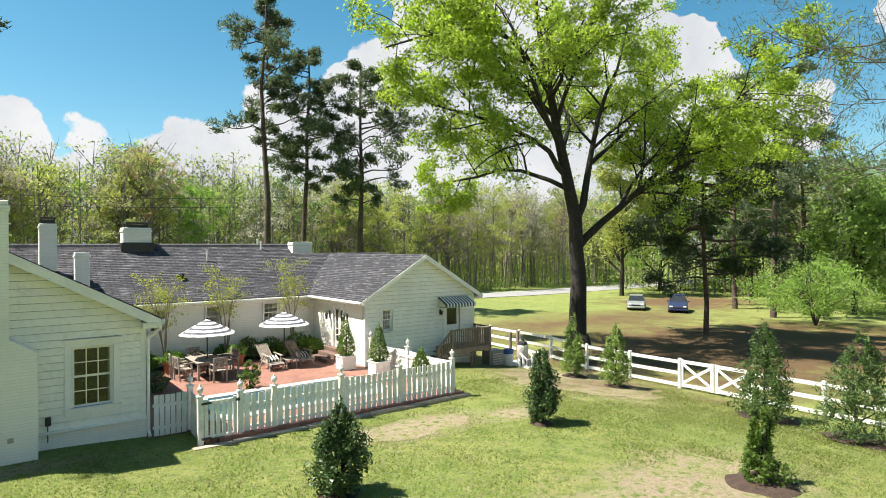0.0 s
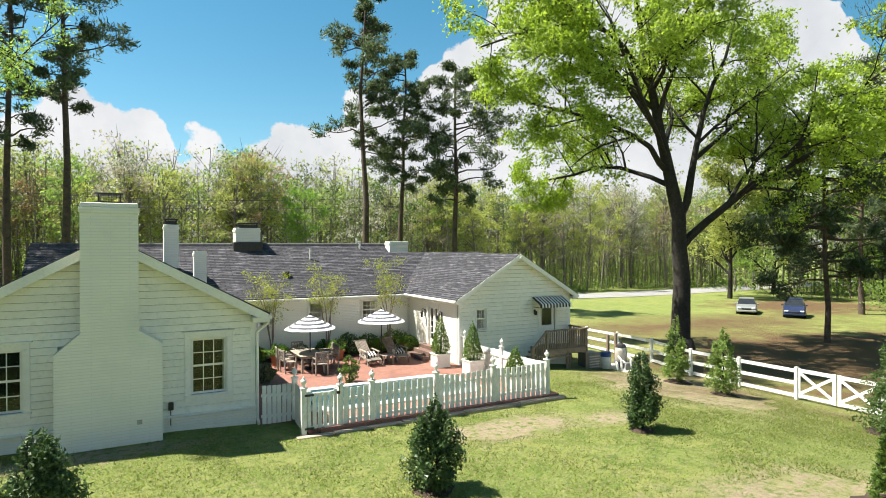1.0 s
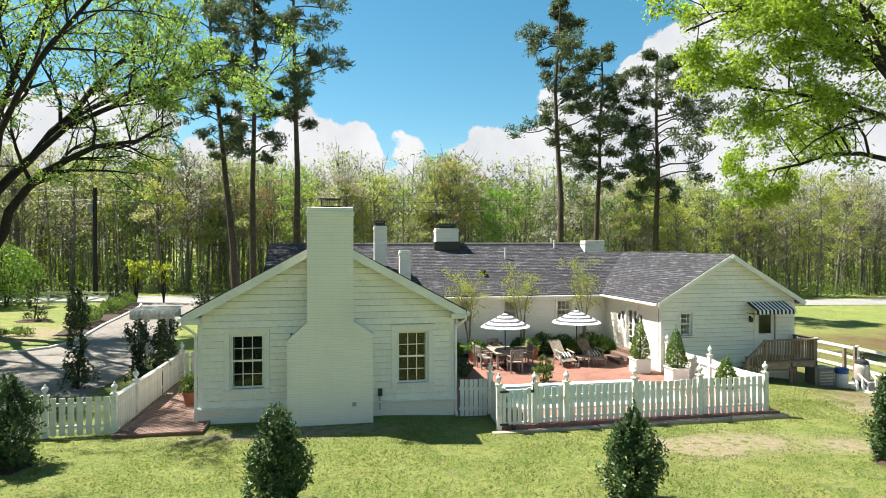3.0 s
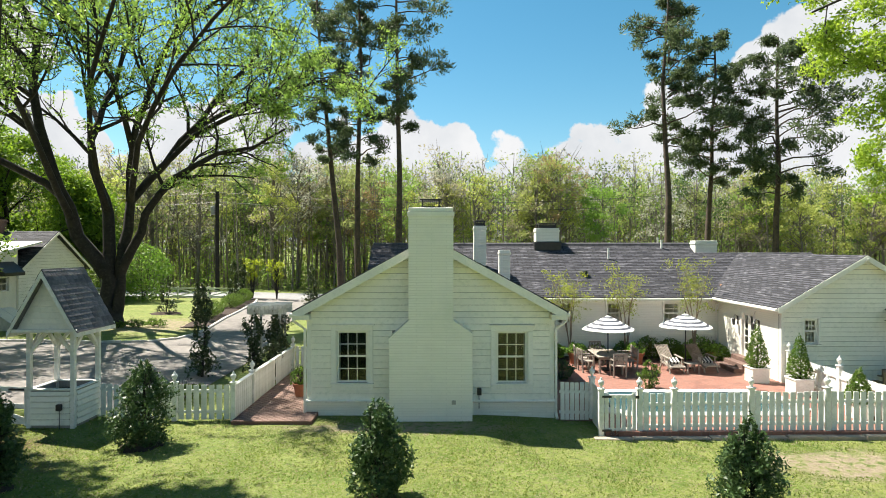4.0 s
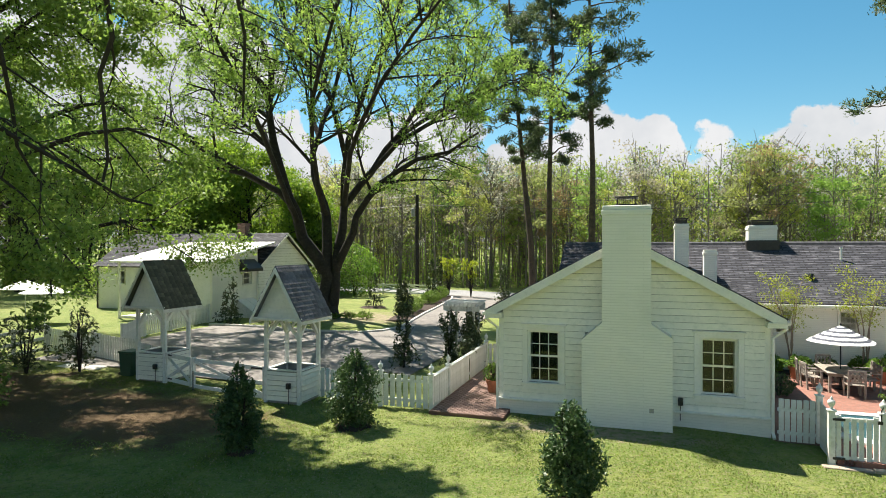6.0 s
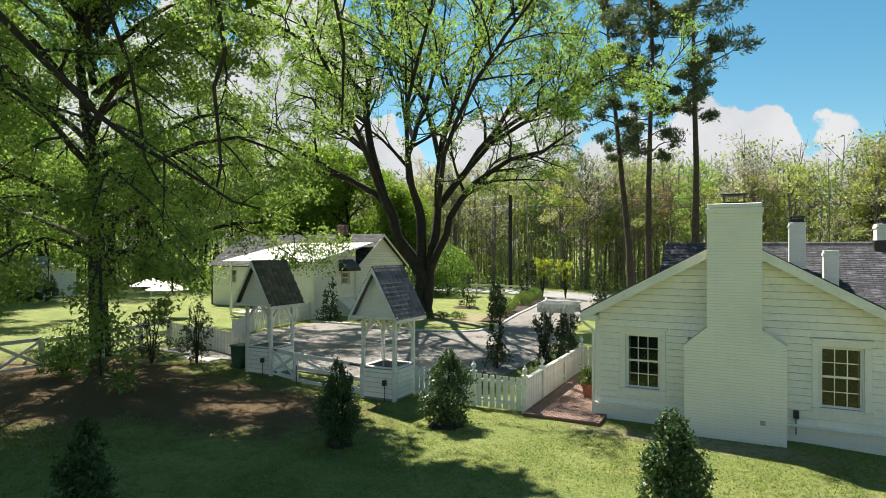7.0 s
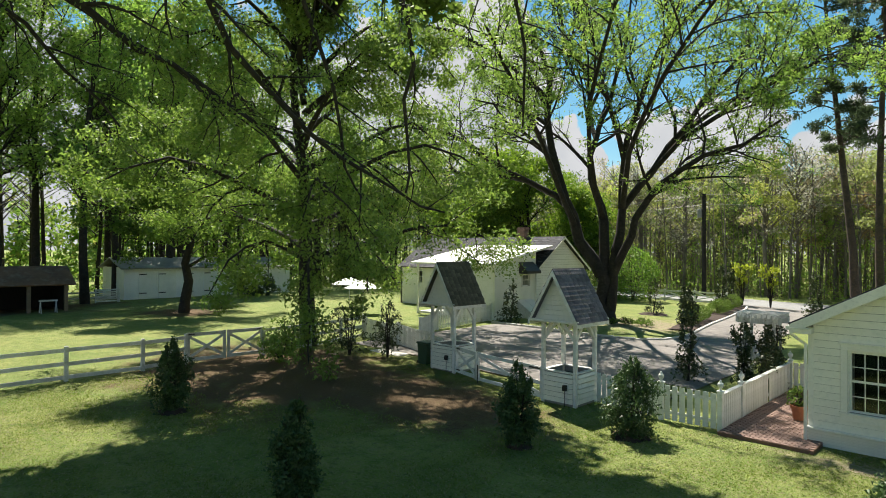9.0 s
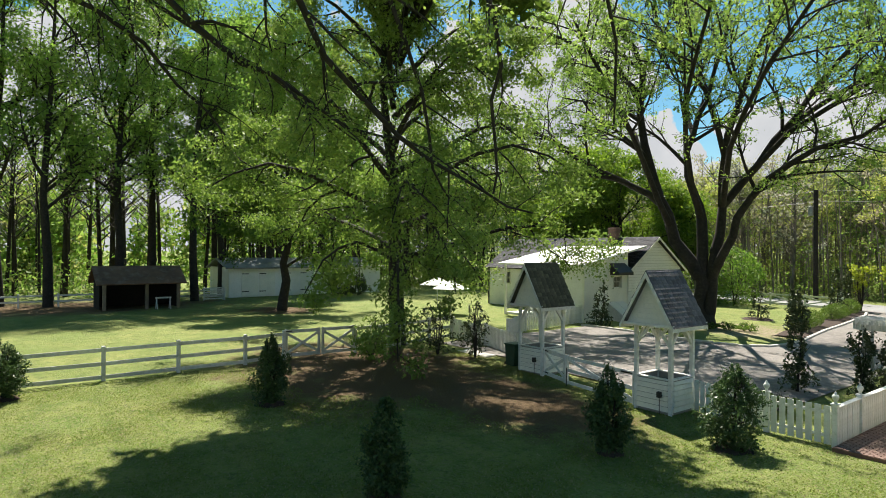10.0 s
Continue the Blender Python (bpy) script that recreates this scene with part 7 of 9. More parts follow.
# far woodland round the place
def woodland(name, spots, seed, label, hmin=15, hmax=23, leaves=420, stout=1.0, bark=None, uz=1.7, weights=(0.17, 0.24, 0.16, 0.16, 0.11, 0.04, 0.09, 0.03), size=0.3, under=70, mats=None, low=(0, 6, 0, 2), clump=0.5, poles=0, twigs=60):
    """Many trees as one wood: stems with rising branches, leaves in clumps at their ends, bare twigs, scrub below."""
    r = np.random.default_rng(seed)
    g = Geo()
    cs, sl, al, sz, asp = [], [], [], [], []

    def grow(c, slot, along, length, narrow):
        n = len(c)
        cs.append(c)
        sl.append(np.full(n, slot) if np.isscalar(slot) else slot)
        al.append(np.zeros((n, 3)) if along is None else along)
        sz.append(np.full(n, length))
        asp.append(np.full(n, narrow))

    for x, y in spots:
        h = hmin + (hmax - hmin) * r.random()
        kind = r.choice(8, p=weights)
        z0 = zg(x, y)
        lean = r.normal(0, 0.8, 2)
        tip = np.array([x + lean[0], y + lean[1], z0 + h])
        b = np.array([x, y, z0 - 0.3])
        rad = (0.08 + 0.14 * r.random() ** 1.5) * stout
        mid = b + (tip - b) * 0.5 + np.append(r.normal(0, 0.25, 2), 0)
        g.tube([b, mid, tip], [rad, rad * 0.65, 0.03], 5, caps=False)
        c0 = 0.30 + 0.24 * r.random()
        m = 30
        cu = c0 + (0.98 - c0) * (np.arange(m) + r.random(m)) / m
        ca = 6.283 * r.random(m)
        # a rounded crown: widest two thirds up
        cr = h * 0.225 * (0.3 + 0.7 * r.random(m) ** 0.5) * np.sin(np.pi * np.clip((cu - c0) / (1.02 - c0) * 0.62 + 0.36, 0, 1)) ** 0.6
        foot = b + (tip - b) * np.maximum(0.1, cu - 0.10)[:, None]
        cen = b + (tip - b) * cu[:, None] + np.stack([cr * np.cos(ca), cr * np.sin(ca), 0.25 * cr], 1)
        for k in range(m):
            g.tube([foot[k], cen[k]], [rad * 0.34, 0.018], 3, caps=False)
        thin = 0.45 if kind == 4 else 0.7 if kind in (3, 7) else 1.0
        n = int(leaves * (0.6 + 0.8 * r.random()) * thin)
        j = r.integers(0, m, n)
        grow(cen[j] + r.normal(0, 1, (n, 3)) * np.array([1.0, 1.0, 0.55]) * clump * (0.5 + h / 24), kind, None, size, 0.6)
        n = int(twigs * (2.2 if kind == 4 else 1.5 if kind in (3, 7) else 0.6))
        if n:
            j = r.integers(0, m, n)
            d = (cen[j] - foot[j]) + r.normal(0, 0.45, (n, 3)) + np.array([0, 0, 0.5])
            grow(cen[j] + r.normal(0, 0.5, (n, 3)), 8, d / np.linalg.norm(d, axis=1)[:, None] * 2.0, 1.5, 0.035)
        u = r.integers(int(under * 0.3), under + 1)
        if u:
            q = r.normal(0, 2.4, (5, 2))[r.integers(0, 5, u)] + r.normal(0, 0.6, (u, 2))
            grow(np.stack([x + q[:, 0], y + q[:, 1], z0 + np.abs(r.normal(0, uz, u)) + 0.1], 1), r.choice(low, u), None, size, 0.6)
    xs, ys = [p[0] for p in spots], [p[1] for p in spots]
    for k in range(poles):
        x, y = min(xs) + (max(xs) - min(xs)) * r.random(), min(ys) + (max(ys) - min(ys)) * r.random()
        h, q = 7 + 8 * r.random(), 0.04 + 0.07 * r.random()
        z0, dx, dy = zg(x, y) - 0.2, r.normal(0, 0.6), r.normal(0, 0.6)
        g.tube([(x, y, z0), (x + dx * 0.4, y + dy * 0.4, z0 + h * 0.5), (x + dx, y + dy, z0 + h)], [q, q * 0.8, 0.03], 4, caps=False)
        # saplings carry thin sprays of leaves along their stems
        u = r.integers(30, 150)
        if u:
            e = 0.12 + 0.86 * r.random(6)[r.integers(0, 6, u)]
            c = np.stack([x + dx * e, y + dy * e, z0 + h * e], 1) + r.normal(0, 0.7, (u, 3)) * np.array([1, 1, 0.45])
            grow(c, int(r.choice([0, 0, 6, 2, 1])), None, size, 0.6)
    trunks = mesh_of(name, g, bark or TWIG, smooth=True)
    me = leaf_mesh(name, np.concatenate(cs), np.concatenate(sz), np.concatenate(asp)[:, None], (mats or [W_GRN, W_YEL, W_OLV, W_BUD, W_PAL, W_DRK, W_LIM, W_RST]) + [bark or TWIG], r, 0.2, np.concatenate(al), np.concatenate(sl))
    ob = tagged(new(name, me), label, "woodland", kind="stuff")
    t = new("trunks", trunks)
    t.parent = ob
    tagged(t, "grey woodland trunks")
    return ob


def belt(x0, x1, y0, y1, n, seed):
    r = np.random.default_rng(seed)
    return [(x0 + (x1 - x0) * r.random(), y0 + (y1 - y0) * r.random() ** 1.3) for _ in range(n)]


woodland("woodland", belt(-58, 100, 69.5, 77, 84, 8), 8, "front trees of the spring woodland beyond the road", 12.0, 17.0, 2100, 1.3, size=0.26, under=260, uz=0.9, clump=0.40, poles=330, twigs=50)
woodland("woodland", belt(-58, 100, 77, 92, 210, 1), 1, "mixed spring woodland beyond the road", 12.5, 18.5, 560, size=0.31, under=170, uz=2.4, weights=(0.24, 0.16, 0.24, 0.12, 0.08, 0.10, 0.04, 0.02), clump=0.5, poles=300, twigs=20)
woodland("woodland", belt(-95, 135, 90, 125, 280, 4), 4, "deeper rows of the spring woodland", 14, 20.0, 330, size=0.50, under=200, uz=4.6, weights=(0.15, 0.22, 0.20, 0.18, 0.11, 0.06, 0.05, 0.03), low=(0, 2, 3, 2), clump=0.75, poles=300, twigs=15)
WEST = [W_GRN, W_YEL, W_OLV, W_BUD, W_PAL, V_GRN, W_LIM, W_RST]
DEEP = [V_GRN, W_GRN, V_OLV, W_BUD, W_PAL, W_DRK, W_GRN, W_RST]
woodland("woodland", belt(-92, -65.5, -22, 70, 105, 2), 2, "tall dark-stemmed woodland west of the paddock", 15, 27, 250, 1.5, BARK, 1.8, (0.40, 0.08, 0.20, 0.02, 0.0, 0.20, 0.10, 0.0), 0.42, 190, WEST, (0, 6, 0, 2), twigs=20)
woodland("woodland", belt(-130, -98, -40, 80, 150, 5), 5, "sunlit green woodland far in the west", 10, 17, 260, 1.2, BARK, 4.5, (0.36, 0.10, 0.18, 0.02, 0.0, 0.24, 0.10, 0.0), 0.8, 420, WEST, (0, 6, 1, 6), twigs=0)
woodland("woodland", belt(-84, -52, 47, 80, 75, 7), 7, "mixed green woodland behind the cottage", 13, 20, 560, 1.2, BARK, 2.6, (0.36, 0.14, 0.20, 0.04, 0.02, 0.18, 0.06, 0.0), 0.36, 220, None, (0, 5, 0, 2), poles=60, twigs=10)
woodland("woodland", belt(78, 112, -8, 72, 150, 3), 3, "green woodland east of the lawn", 12, 20, 700, 1.0, None, 2.4, (0.30, 0.14, 0.16, 0.12, 0.06, 0.06, 0.12, 0.04), 0.36, 200, None, (0, 6, 0, 2), poles=120)
# added out of view: cuts low southern skylight, gives windows something dark to mirror
woodland("woodland", belt(-70, 80, -95, -68, 90, 6), 6, "unseen woodland added in the south to block low sky", 9, 15, 200, 1.4, BARK, 3.0, (0.34, 0.10, 0.22, 0.04, 0.0, 0.26, 0.04, 0.0), 0.9, 120, DEEP, (0, 5, 0, 2), twigs=0)
# tall trees at the edge of the west woods, behind the shed
for k, (x, y, h) in enumerate([(-63.0, 19.5, 27), (-63.6, 25.0, 28), (-63.0, 31.0, 26), (-58.3, 15.6, 27), (-59.8, 9.5, 29), (-58.6, 4.2, 26), (-61.5, 1.0, 28), (-63.5, 13.0, 30), (-60.5, -4.0, 27), (-70.5, 21.0, 27), (-71.0, 27.0, 28), (-70.5, 33.0, 26), (-70.0, 39.0, 28), (-66.5, 45.0, 26)]):
    w = Wood(460 + k)
    b = (x, y, zg(x, y) - 0.1)
    q, rad = w.limb([b, (x + 0.4, y - 0.3, b[2] + h * 0.35), (x + 1.0, y, b[2] + h * 0.7), (x + 1.2, y + 0.3, b[2] + h)], 0.42, 0.08, 9)
    w.spread(q, rad, 3, 20, 6.0, 0.4, 0.0, 0.3, 22 if k < 3 else 15 if k < 9 else 10, 0.45, 0.03)
    plant("wood_edge_tree", b, w, BARK, W_LIM, 0.27, 0.65, "tall dark-trunked tree at the edge of the woods", "tree", "trees at the wood edge")


# ---- doors, awning, deck on the wing ----
g = Geo()
wbox(g, S_WL, 24.05, 24.13, -0.15, 0.04, 0.55, 2.42)
wbox(g, S_WL, 25.07, 25.15, -0.15, 0.04, 0.55, 2.42)
wbox(g, S_WL, 24.13, 25.07, -0.15, 0.04, 2.34, 2.42)
wbox(g, S_WL, 23.97, 25.23, 0.0, 0.03, 2.42, 2.54)
fdoor = part("door", g, WHITE, house, "white glazed french doors")
for a, b in ((24.13, 24.59), (24.61, 25.07)):
    g = Geo()
    for r in ((a, a + 0.09, 0.57, 2.34), (b - 0.09, b, 0.57, 2.34), (a + 0.09, b - 0.09, 0.57, 0.80), (a + 0.09, b - 0.09, 2.24, 2.34)):
        wbox(g, S_WL, r[0], r[1], -0.09, -0.05, r[2], r[3])
    for i in range(1, 5):
        wbox(g, S_WL, a + 0.09, b - 0.09, -0.085, -0.055, 0.8 + 1.44 * i / 5 - 0.012, 0.8 + 1.44 * i / 5 + 0.012)
    leaf = part("door_leaf", g, WHITE, fdoor)
    for i in range(5):
        g = Geo()
        wbox(g, S_WL, a + 0.09, b - 0.09, -0.073, -0.067, 0.8 + 1.44 * i / 5, 0.8 + 1.44 * (i + 1) / 5)
        part("pane", g, GLASS, fdoor).visible_shadow = False
g = Geo()
for k in range(3):
    g.cbox(12.6 - 0.32 * (3 - k), 12.6, 23.8, 25.4, 0.0 if k == 0 else 0.035 + 0.172 * k, 0.035 + 0.172 * (k + 1), 0.01)
solo("door_steps", g, BRICK, "red brick steps below the french doors", "steps", loc=(12.2, 24.6, 0.03))
for y in (23.75, 25.45):
    sc = thing("wall_lantern", (12.5, y, 1.9), "black iron wall lantern beside the french doors", "wall lamp", "lanterns by the doors")
    g = Geo()
    g.cbox(12.575, 12.6, y - 0.05, y + 0.05, 1.80, 2.15, 0.006).tube([(12.58, y, 2.1), (12.48, y, 2.2), (12.42, y, 2.12)], 0.012, 6)
    part("bracket", g, BLACK, sc)
    g = Geo()
    g.lathe([(0.03, 0.0), (0.055, 0.02), (0.075, 0.24), (0.085, 0.25), (0.03, 0.33), (0.01, 0.37)], (12.42, y, 1.76), 6)
    part("lantern", g, BLACK, sc)

g = Geo()
wbox(g, S_W, 16.74, 16.85, 0.0, 0.07, 0.57, 2.52)
wbox(g, S_W, 17.72, 17.83, 0.0, 0.07, 0.57, 2.52)
wbox(g, S_W, 16.85, 17.72, 0.0, 0.07, 2.42, 2.52)
bd = part("door", g, WHITE, house, "white half-glazed back door under an awning")
g = Geo()
for r in ((16.86, 17.0, 0.58, 2.41), (17.57, 17.71, 0.58, 2.41), (17.0, 17.57, 0.58, 1.45), (17.0, 17.57, 2.27, 2.41)):
    wbox(g, S_W, r[0], r[1], -0.07, -0.03, r[2], r[3])
part("door_leaf", g, WHITE, bd)
g = Geo()
wbox(g, S_W, 17.0, 17.57, -0.056, -0.05, 1.45, 2.27)
part("pane", g, GLASS, bd).visible_shadow = False
g = Geo()
g.lathe([(0.0, 0), (0.07, 0.02), (0.08, 0.16), (0.04, 0.2)], (16.55, WY - 0.12, 1.95), 8)
g.cbox(16.50, 16.60, WY - 0.06, WY - 0.03, 2.0, 2.2, 0.006)
part("wall_lamp", g, BLACK, house, "dark wall lamp by the back door")

STRIPE_D = plain("dark_green_canvas", (0.018, 0.03, 0.026), (0.03, 0.045, 0.04), 4, 0.8, 60, 0.15)
STRIPE_W = plain("white_canvas", (0.80, 0.80, 0.78), (0.72, 0.72, 0.70), 4, 0.8, 60, 0.15)
awn = thing("awning", (17.3, WY, 2.7), "black and white striped canvas awning over the back door", "awning")
ax0, ax1 = 16.42, 18.18
for k in range(20):
    a, b = ax0 + (ax1 - ax0) * k / 20, ax0 + (ax1 - ax0) * (k + 1) / 20
    g = Geo()
    g.add([(a, WY - 0.05, 2.78), (b, WY - 0.05, 2.78), (b, WY - 0.66, 2.48), (a, WY - 0.66, 2.48), (b, WY - 0.67, 2.31), (a, WY - 0.67, 2.31),
           (a, WY - 0.05, 2.765), (b, WY - 0.05, 2.765), (b, WY - 0.65, 2.465), (a, WY - 0.65, 2.465), (b, WY - 0.66, 2.31), (a, WY - 0.66, 2.31)],
          [(0, 3, 2, 1), (3, 5, 4, 2), (6, 7, 8, 9), (9, 8, 10, 11)])
    part("canvas_stripe", g, STRIPE_D if k % 2 == 0 else STRIPE_W, awn)
for x in (ax0, ax1):
    g = Geo()
    g.tube([(x, WY - 0.03, 2.33), (x, WY - 0.64, 2.33), (x, WY - 0.64, 2.45), (x, WY - 0.04, 2.75)], 0.012, 6)
    part("awning_frame", g, BLACK, awn)

deck = thing("wooden_deck", (17.4, 21.6, -0.5), "weathered wooden porch deck with railing and steps", "deck")
for k in range(9):
    g = Geo()
    g.cbox(16.3, 18.6, 20.95 + k * 0.138, 20.95 + k * 0.138 + 0.128, 0.50, 0.54, 0.006)
    part("floor_board", g, DECKW, deck)
g = Geo()
g.cbox(16.3, 18.6, 20.93, 20.97, 0.30, 0.50, 0.006).cbox(18.56, 18.6, 20.97, 22.15, 0.30, 0.50, 0.006).cbox(16.3, 16.34, 20.97, 22.15, 0.30, 0.50, 0.006)
part("joist", g, DECKW, deck)
for x, y, h in ((16.35, 20.98, 1.40), (17.45, 20.98, 0.50), (18.55, 20.98, 1.40), (18.55, 22.05, 1.40), (15.55, 20.98, 0.62)):
    g = Geo()
    g.cbox(x - 0.05, x + 0.05, y - 0.05, y + 0.05, zg(x, y) - 0.1, h, 0.008)
    part("post", g, DECKW, deck)
for k in range(17):
    board(deck, "baluster", (16.48 + k * 0.124, 20.95, 0.60), (16.48 + k * 0.124, 20.95, 1.32), 0.045, 0.045, DECKW)
for k in range(7):
    board(deck, "baluster", (18.58, 21.15 + k * 0.124, 0.45), (18.58, 21.15 + k * 0.124, 1.32), 0.045, 0.045, DECKW)
board(deck, "handrail", (16.25, 20.96, 1.36), (18.65, 20.96, 1.36), 0.05, 0.14, DECKW)
board(deck, "handrail", (18.57, 20.9, 1.36), (18.57, 22.15, 1.36), 0.05, 0.14, DECKW)
board(deck, "handrail", (15.5, 20.96, 0.62), (16.3, 20.96, 1.34), 0.05, 0.12, DECKW)
board(deck, "handrail", (15.5, 20.98, 0.22), (16.3, 20.98, 0.52), 0.05, 0.05, DECKW)
for k in range(6):
    x = 15.62 + k * 0.118
    board(deck, "baluster", (x, 20.95, 0.0 + 0.55 * k / 6 - 0.2), (x, 20.95, 0.72 + 0.62 * k / 6), 0.04, 0.04, DECKW)
for k in range(4):
    g = Geo()
    g.cbox(15.5 + 0.2 * k, 15.72 + 0.2 * k, 21.02, 22.1, -0.28 + 0.19 * k, -0.24 + 0.19 * k, 0.006)
    part("tread", g, DECKW, deck)
g = Geo()
g.cbox(16.2, 17.6, 20.86, 20.92, 0.18, 0.24, 0.01).box(16.22, 16.28, 20.86, 20.92, -0.45, 0.18).box(17.5, 17.56, 20.86, 20.92, -0.45, 0.18)
part("bench_rail", g, DECKW, deck)

# pool pump gear beside the deck
PVC = plain("white_pvc", (0.75, 0.75, 0.73), (0.62, 0.62, 0.60), 5, 0.45, 30, 0.1)
GREYP = plain("grey_plastic", (0.22, 0.22, 0.215), (0.15, 0.15, 0.15), 5, 0.5, 40, 0.15)
BLUEP = plain("blue_plastic", (0.03, 0.10, 0.32), (0.025, 0.08, 0.25), 5, 0.5, 40, 0.1)


def zz(x, y):
    return zg(x, y)


g = Geo()
z = zz(20.8, 21.6) - 0.05
g.cbox(19.4, 22.6, 20.7, 22.6, z, z + 0.09, 0.02)
solo("equipment_pad", g, CONC, "concrete pad for the pool equipment", "concrete pad", loc=(20.8, 21.6, z))
z += 0.09
heater = thing("pool_heater", (20.0, 22.0, z), "grey metal pool heater cabinet with louvres", "pool heater")
g = Geo()
g.cbox(19.65, 20.45, 21.7, 22.4, z, z + 0.82, 0.03)
part("body", g, GREYP, heater)
for k in range(5):
    g = Geo()
    g.cbox(19.75, 20.35, 21.68, 21.7, z + 0.15 + k * 0.12, z + 0.2 + k * 0.12, 0.004)
    part("louvre", g, STEEL, heater)
drum = thing("plastic_drum", (20.75, 21.7, z), "white plastic drum with blue lid", "drum")
g = Geo()
g.lathe([(0.2, 0), (0.24, 0.04), (0.24, 0.55), (0.22, 0.6)], (20.75, 21.7, z), 14)
part("body", g, PVC, drum, smooth=True)
g = Geo()
g.lathe([(0.25, 0.6), (0.25, 0.78), (0.2, 0.82)], (20.75, 21.7, z), 14)
part("lid", g, BLUEP, drum, "blue lid")
filt = thing("pool_filter", (21.9, 21.9, z), "tall beige pool filter tank with dark lid", "pool filter")
g = Geo()
g.lathe([(0.22, 0), (0.28, 0.08), (0.28, 0.75), (0.25, 0.9)], (21.9, 21.9, z), 14)
part("tank", g, plain("beige_plastic", (0.50, 0.47, 0.41), (0.40, 0.38, 0.33), 4, 0.5, 30, 0.1), filt, smooth=True)
g = Geo()
g.lathe([(0.26, 0.9), (0.22, 1.02), (0.08, 1.1), (0.05, 1.2)], (21.9, 21.9, z), 14)
part("lid", g, BLACK, filt)
pipes = thing("pump_pipes", (21.3, 21.3, z), "white plastic pump pipework with grey pumps", "pool pump")
for x in (20.9, 21.15, 21.4, 21.75):
    g = Geo()
    h = 0.35 + 0.12 * math.sin(9 * x)
    g.tube([(x, 21.1, z), (x, 21.1, z + h), (x + 0.1, 21.3, z + h + 0.06), (x + 0.3, 21.6, z + h + 0.06)], 0.05, 8)
    part("pipe", g, PVC, pipes)
for x in (21.5, 22.1):
    g = Geo()
    g.tube([(x, 21.2, z + 0.16), (x, 21.65, z + 0.16)], 0.13, 12).cbox(x - 0.12, x + 0.12, 21.0, 21.2, z, z + 0.34, 0.03)
    part("pump", g, GREYP, pipes, "dark grey pump")
for x, y in ((21.45, 22.3), (22.1, 22.45)):
    g = Geo()
    g.cbox(x - 0.06, x + 0.06, y - 0.06, y + 0.06, z - 0.3, z + 1.5, 0.01)
    solo("timber_post", g, DECKW, "dark timber post by the pool equipment", "post", "equipment posts", loc=(x, y, z - 0.1))
for ob in [o for o in scene.objects if o.parent is None and o.name.split(".")[0] in ("equipment_pad", "pool_heater", "plastic_drum", "pool_filter", "pump_pipes", "timber_post")]:
    ob.location += Vector((-0.85, -0.55, 0.03))
ac = thing("heat_pump", (23.0, 26.4, zz(23, 26.4)), "pale grey outdoor heat pump unit", "heat pump")
z = zz(23, 26.4)
g = Geo()
g.cbox(22.3, 23.1, 26.0, 26.8, z, z + 0.9, 0.04)
part("body", g, STEEL, ac)
g = Geo()
g.lathe([(0.34, 0), (0.34, 0.05), (0.3, 0.06)], (22.7, 26.4, z + 0.9), 16)
part("fan_grille", g, GREYP, ac)

# ---- patio furniture ----
PZ = 0.037


def umbrella(x, y, rim, top, r):
    u = thing("patio_umbrella", (x, y, PZ), "navy and white striped patio umbrella, open", "umbrella", "patio umbrellas")
    g = Geo()
    g.tube([(x, y, PZ), (x, y, top + 0.02)], 0.024, 10)
    part("pole", g, BLACK, u)
    edges = [0.0]
    for k in range(4):
        edges += [edges[-1] + 0.12, edges[-1] + 0.22]
    edges.append(1.0)
    for k in range(len(edges) - 1):
        g = Geo()
        n = 8
        v = []
        for q in (edges[k], edges[k + 1]):
            for s in range(n * 4):
                a = 6.283 * s / (n * 4)
                sag = 1.0 - 0.065 * math.sin(math.pi * (s % 4) / 4)
                rr = r * q * sag
                z = top - (top - rim) * (q ** 1.05) - 0.02 * math.sin(math.pi * (s % 4) / 4) * q
                v.append((x + rr * math.cos(a), y + rr * math.sin(a), z))
        m = n * 4
        g.add(v, [(i, m + i, m + (i + 1) % m, (i + 1) % m) for i in range(m)])
        g.add([(p[0], p[1], p[2] - 0.008) for p in v], [(i, (i + 1) % m, m + (i + 1) % m, m + i) for i in range(m)])
        part("canopy_stripe", g, STRIPE_W if k % 2 == 0 else NAVY, u)
    for s in range(8):
        g = Geo()
        a = 6.283 * s / 8
        g.tube([(x, y, rim + 0.05), (x + 0.55 * r * math.cos(a), y + 0.55 * r * math.sin(a), top - (top - rim) * 0.5 - 0.02)], 0.009, 5)
        part("rib", g, BLACK, u)
    g = Geo()
    g.lathe([(0.03, 0), (0.03, 0.04), (0.0, 0.1)], (x, y, top), 8)
    part("finial", g, BLACK, u)
    g = Geo()
    g.lathe([(0.24, 0), (0.24, 0.05), (0.05, 0.08), (0.04, 0.25)], (x, y, PZ), 14)
    part("base", g, BLACK, u)


NAVY = plain("grey_navy_canvas", (0.06, 0.065, 0.085), (0.085, 0.09, 0.11), 4, 0.8, 60, 0.15)
umbrella(6.8, 24.5, 1.72, 2.28, 1.08)
umbrella(10.1, 24.8, 1.78, 2.32, 1.10)

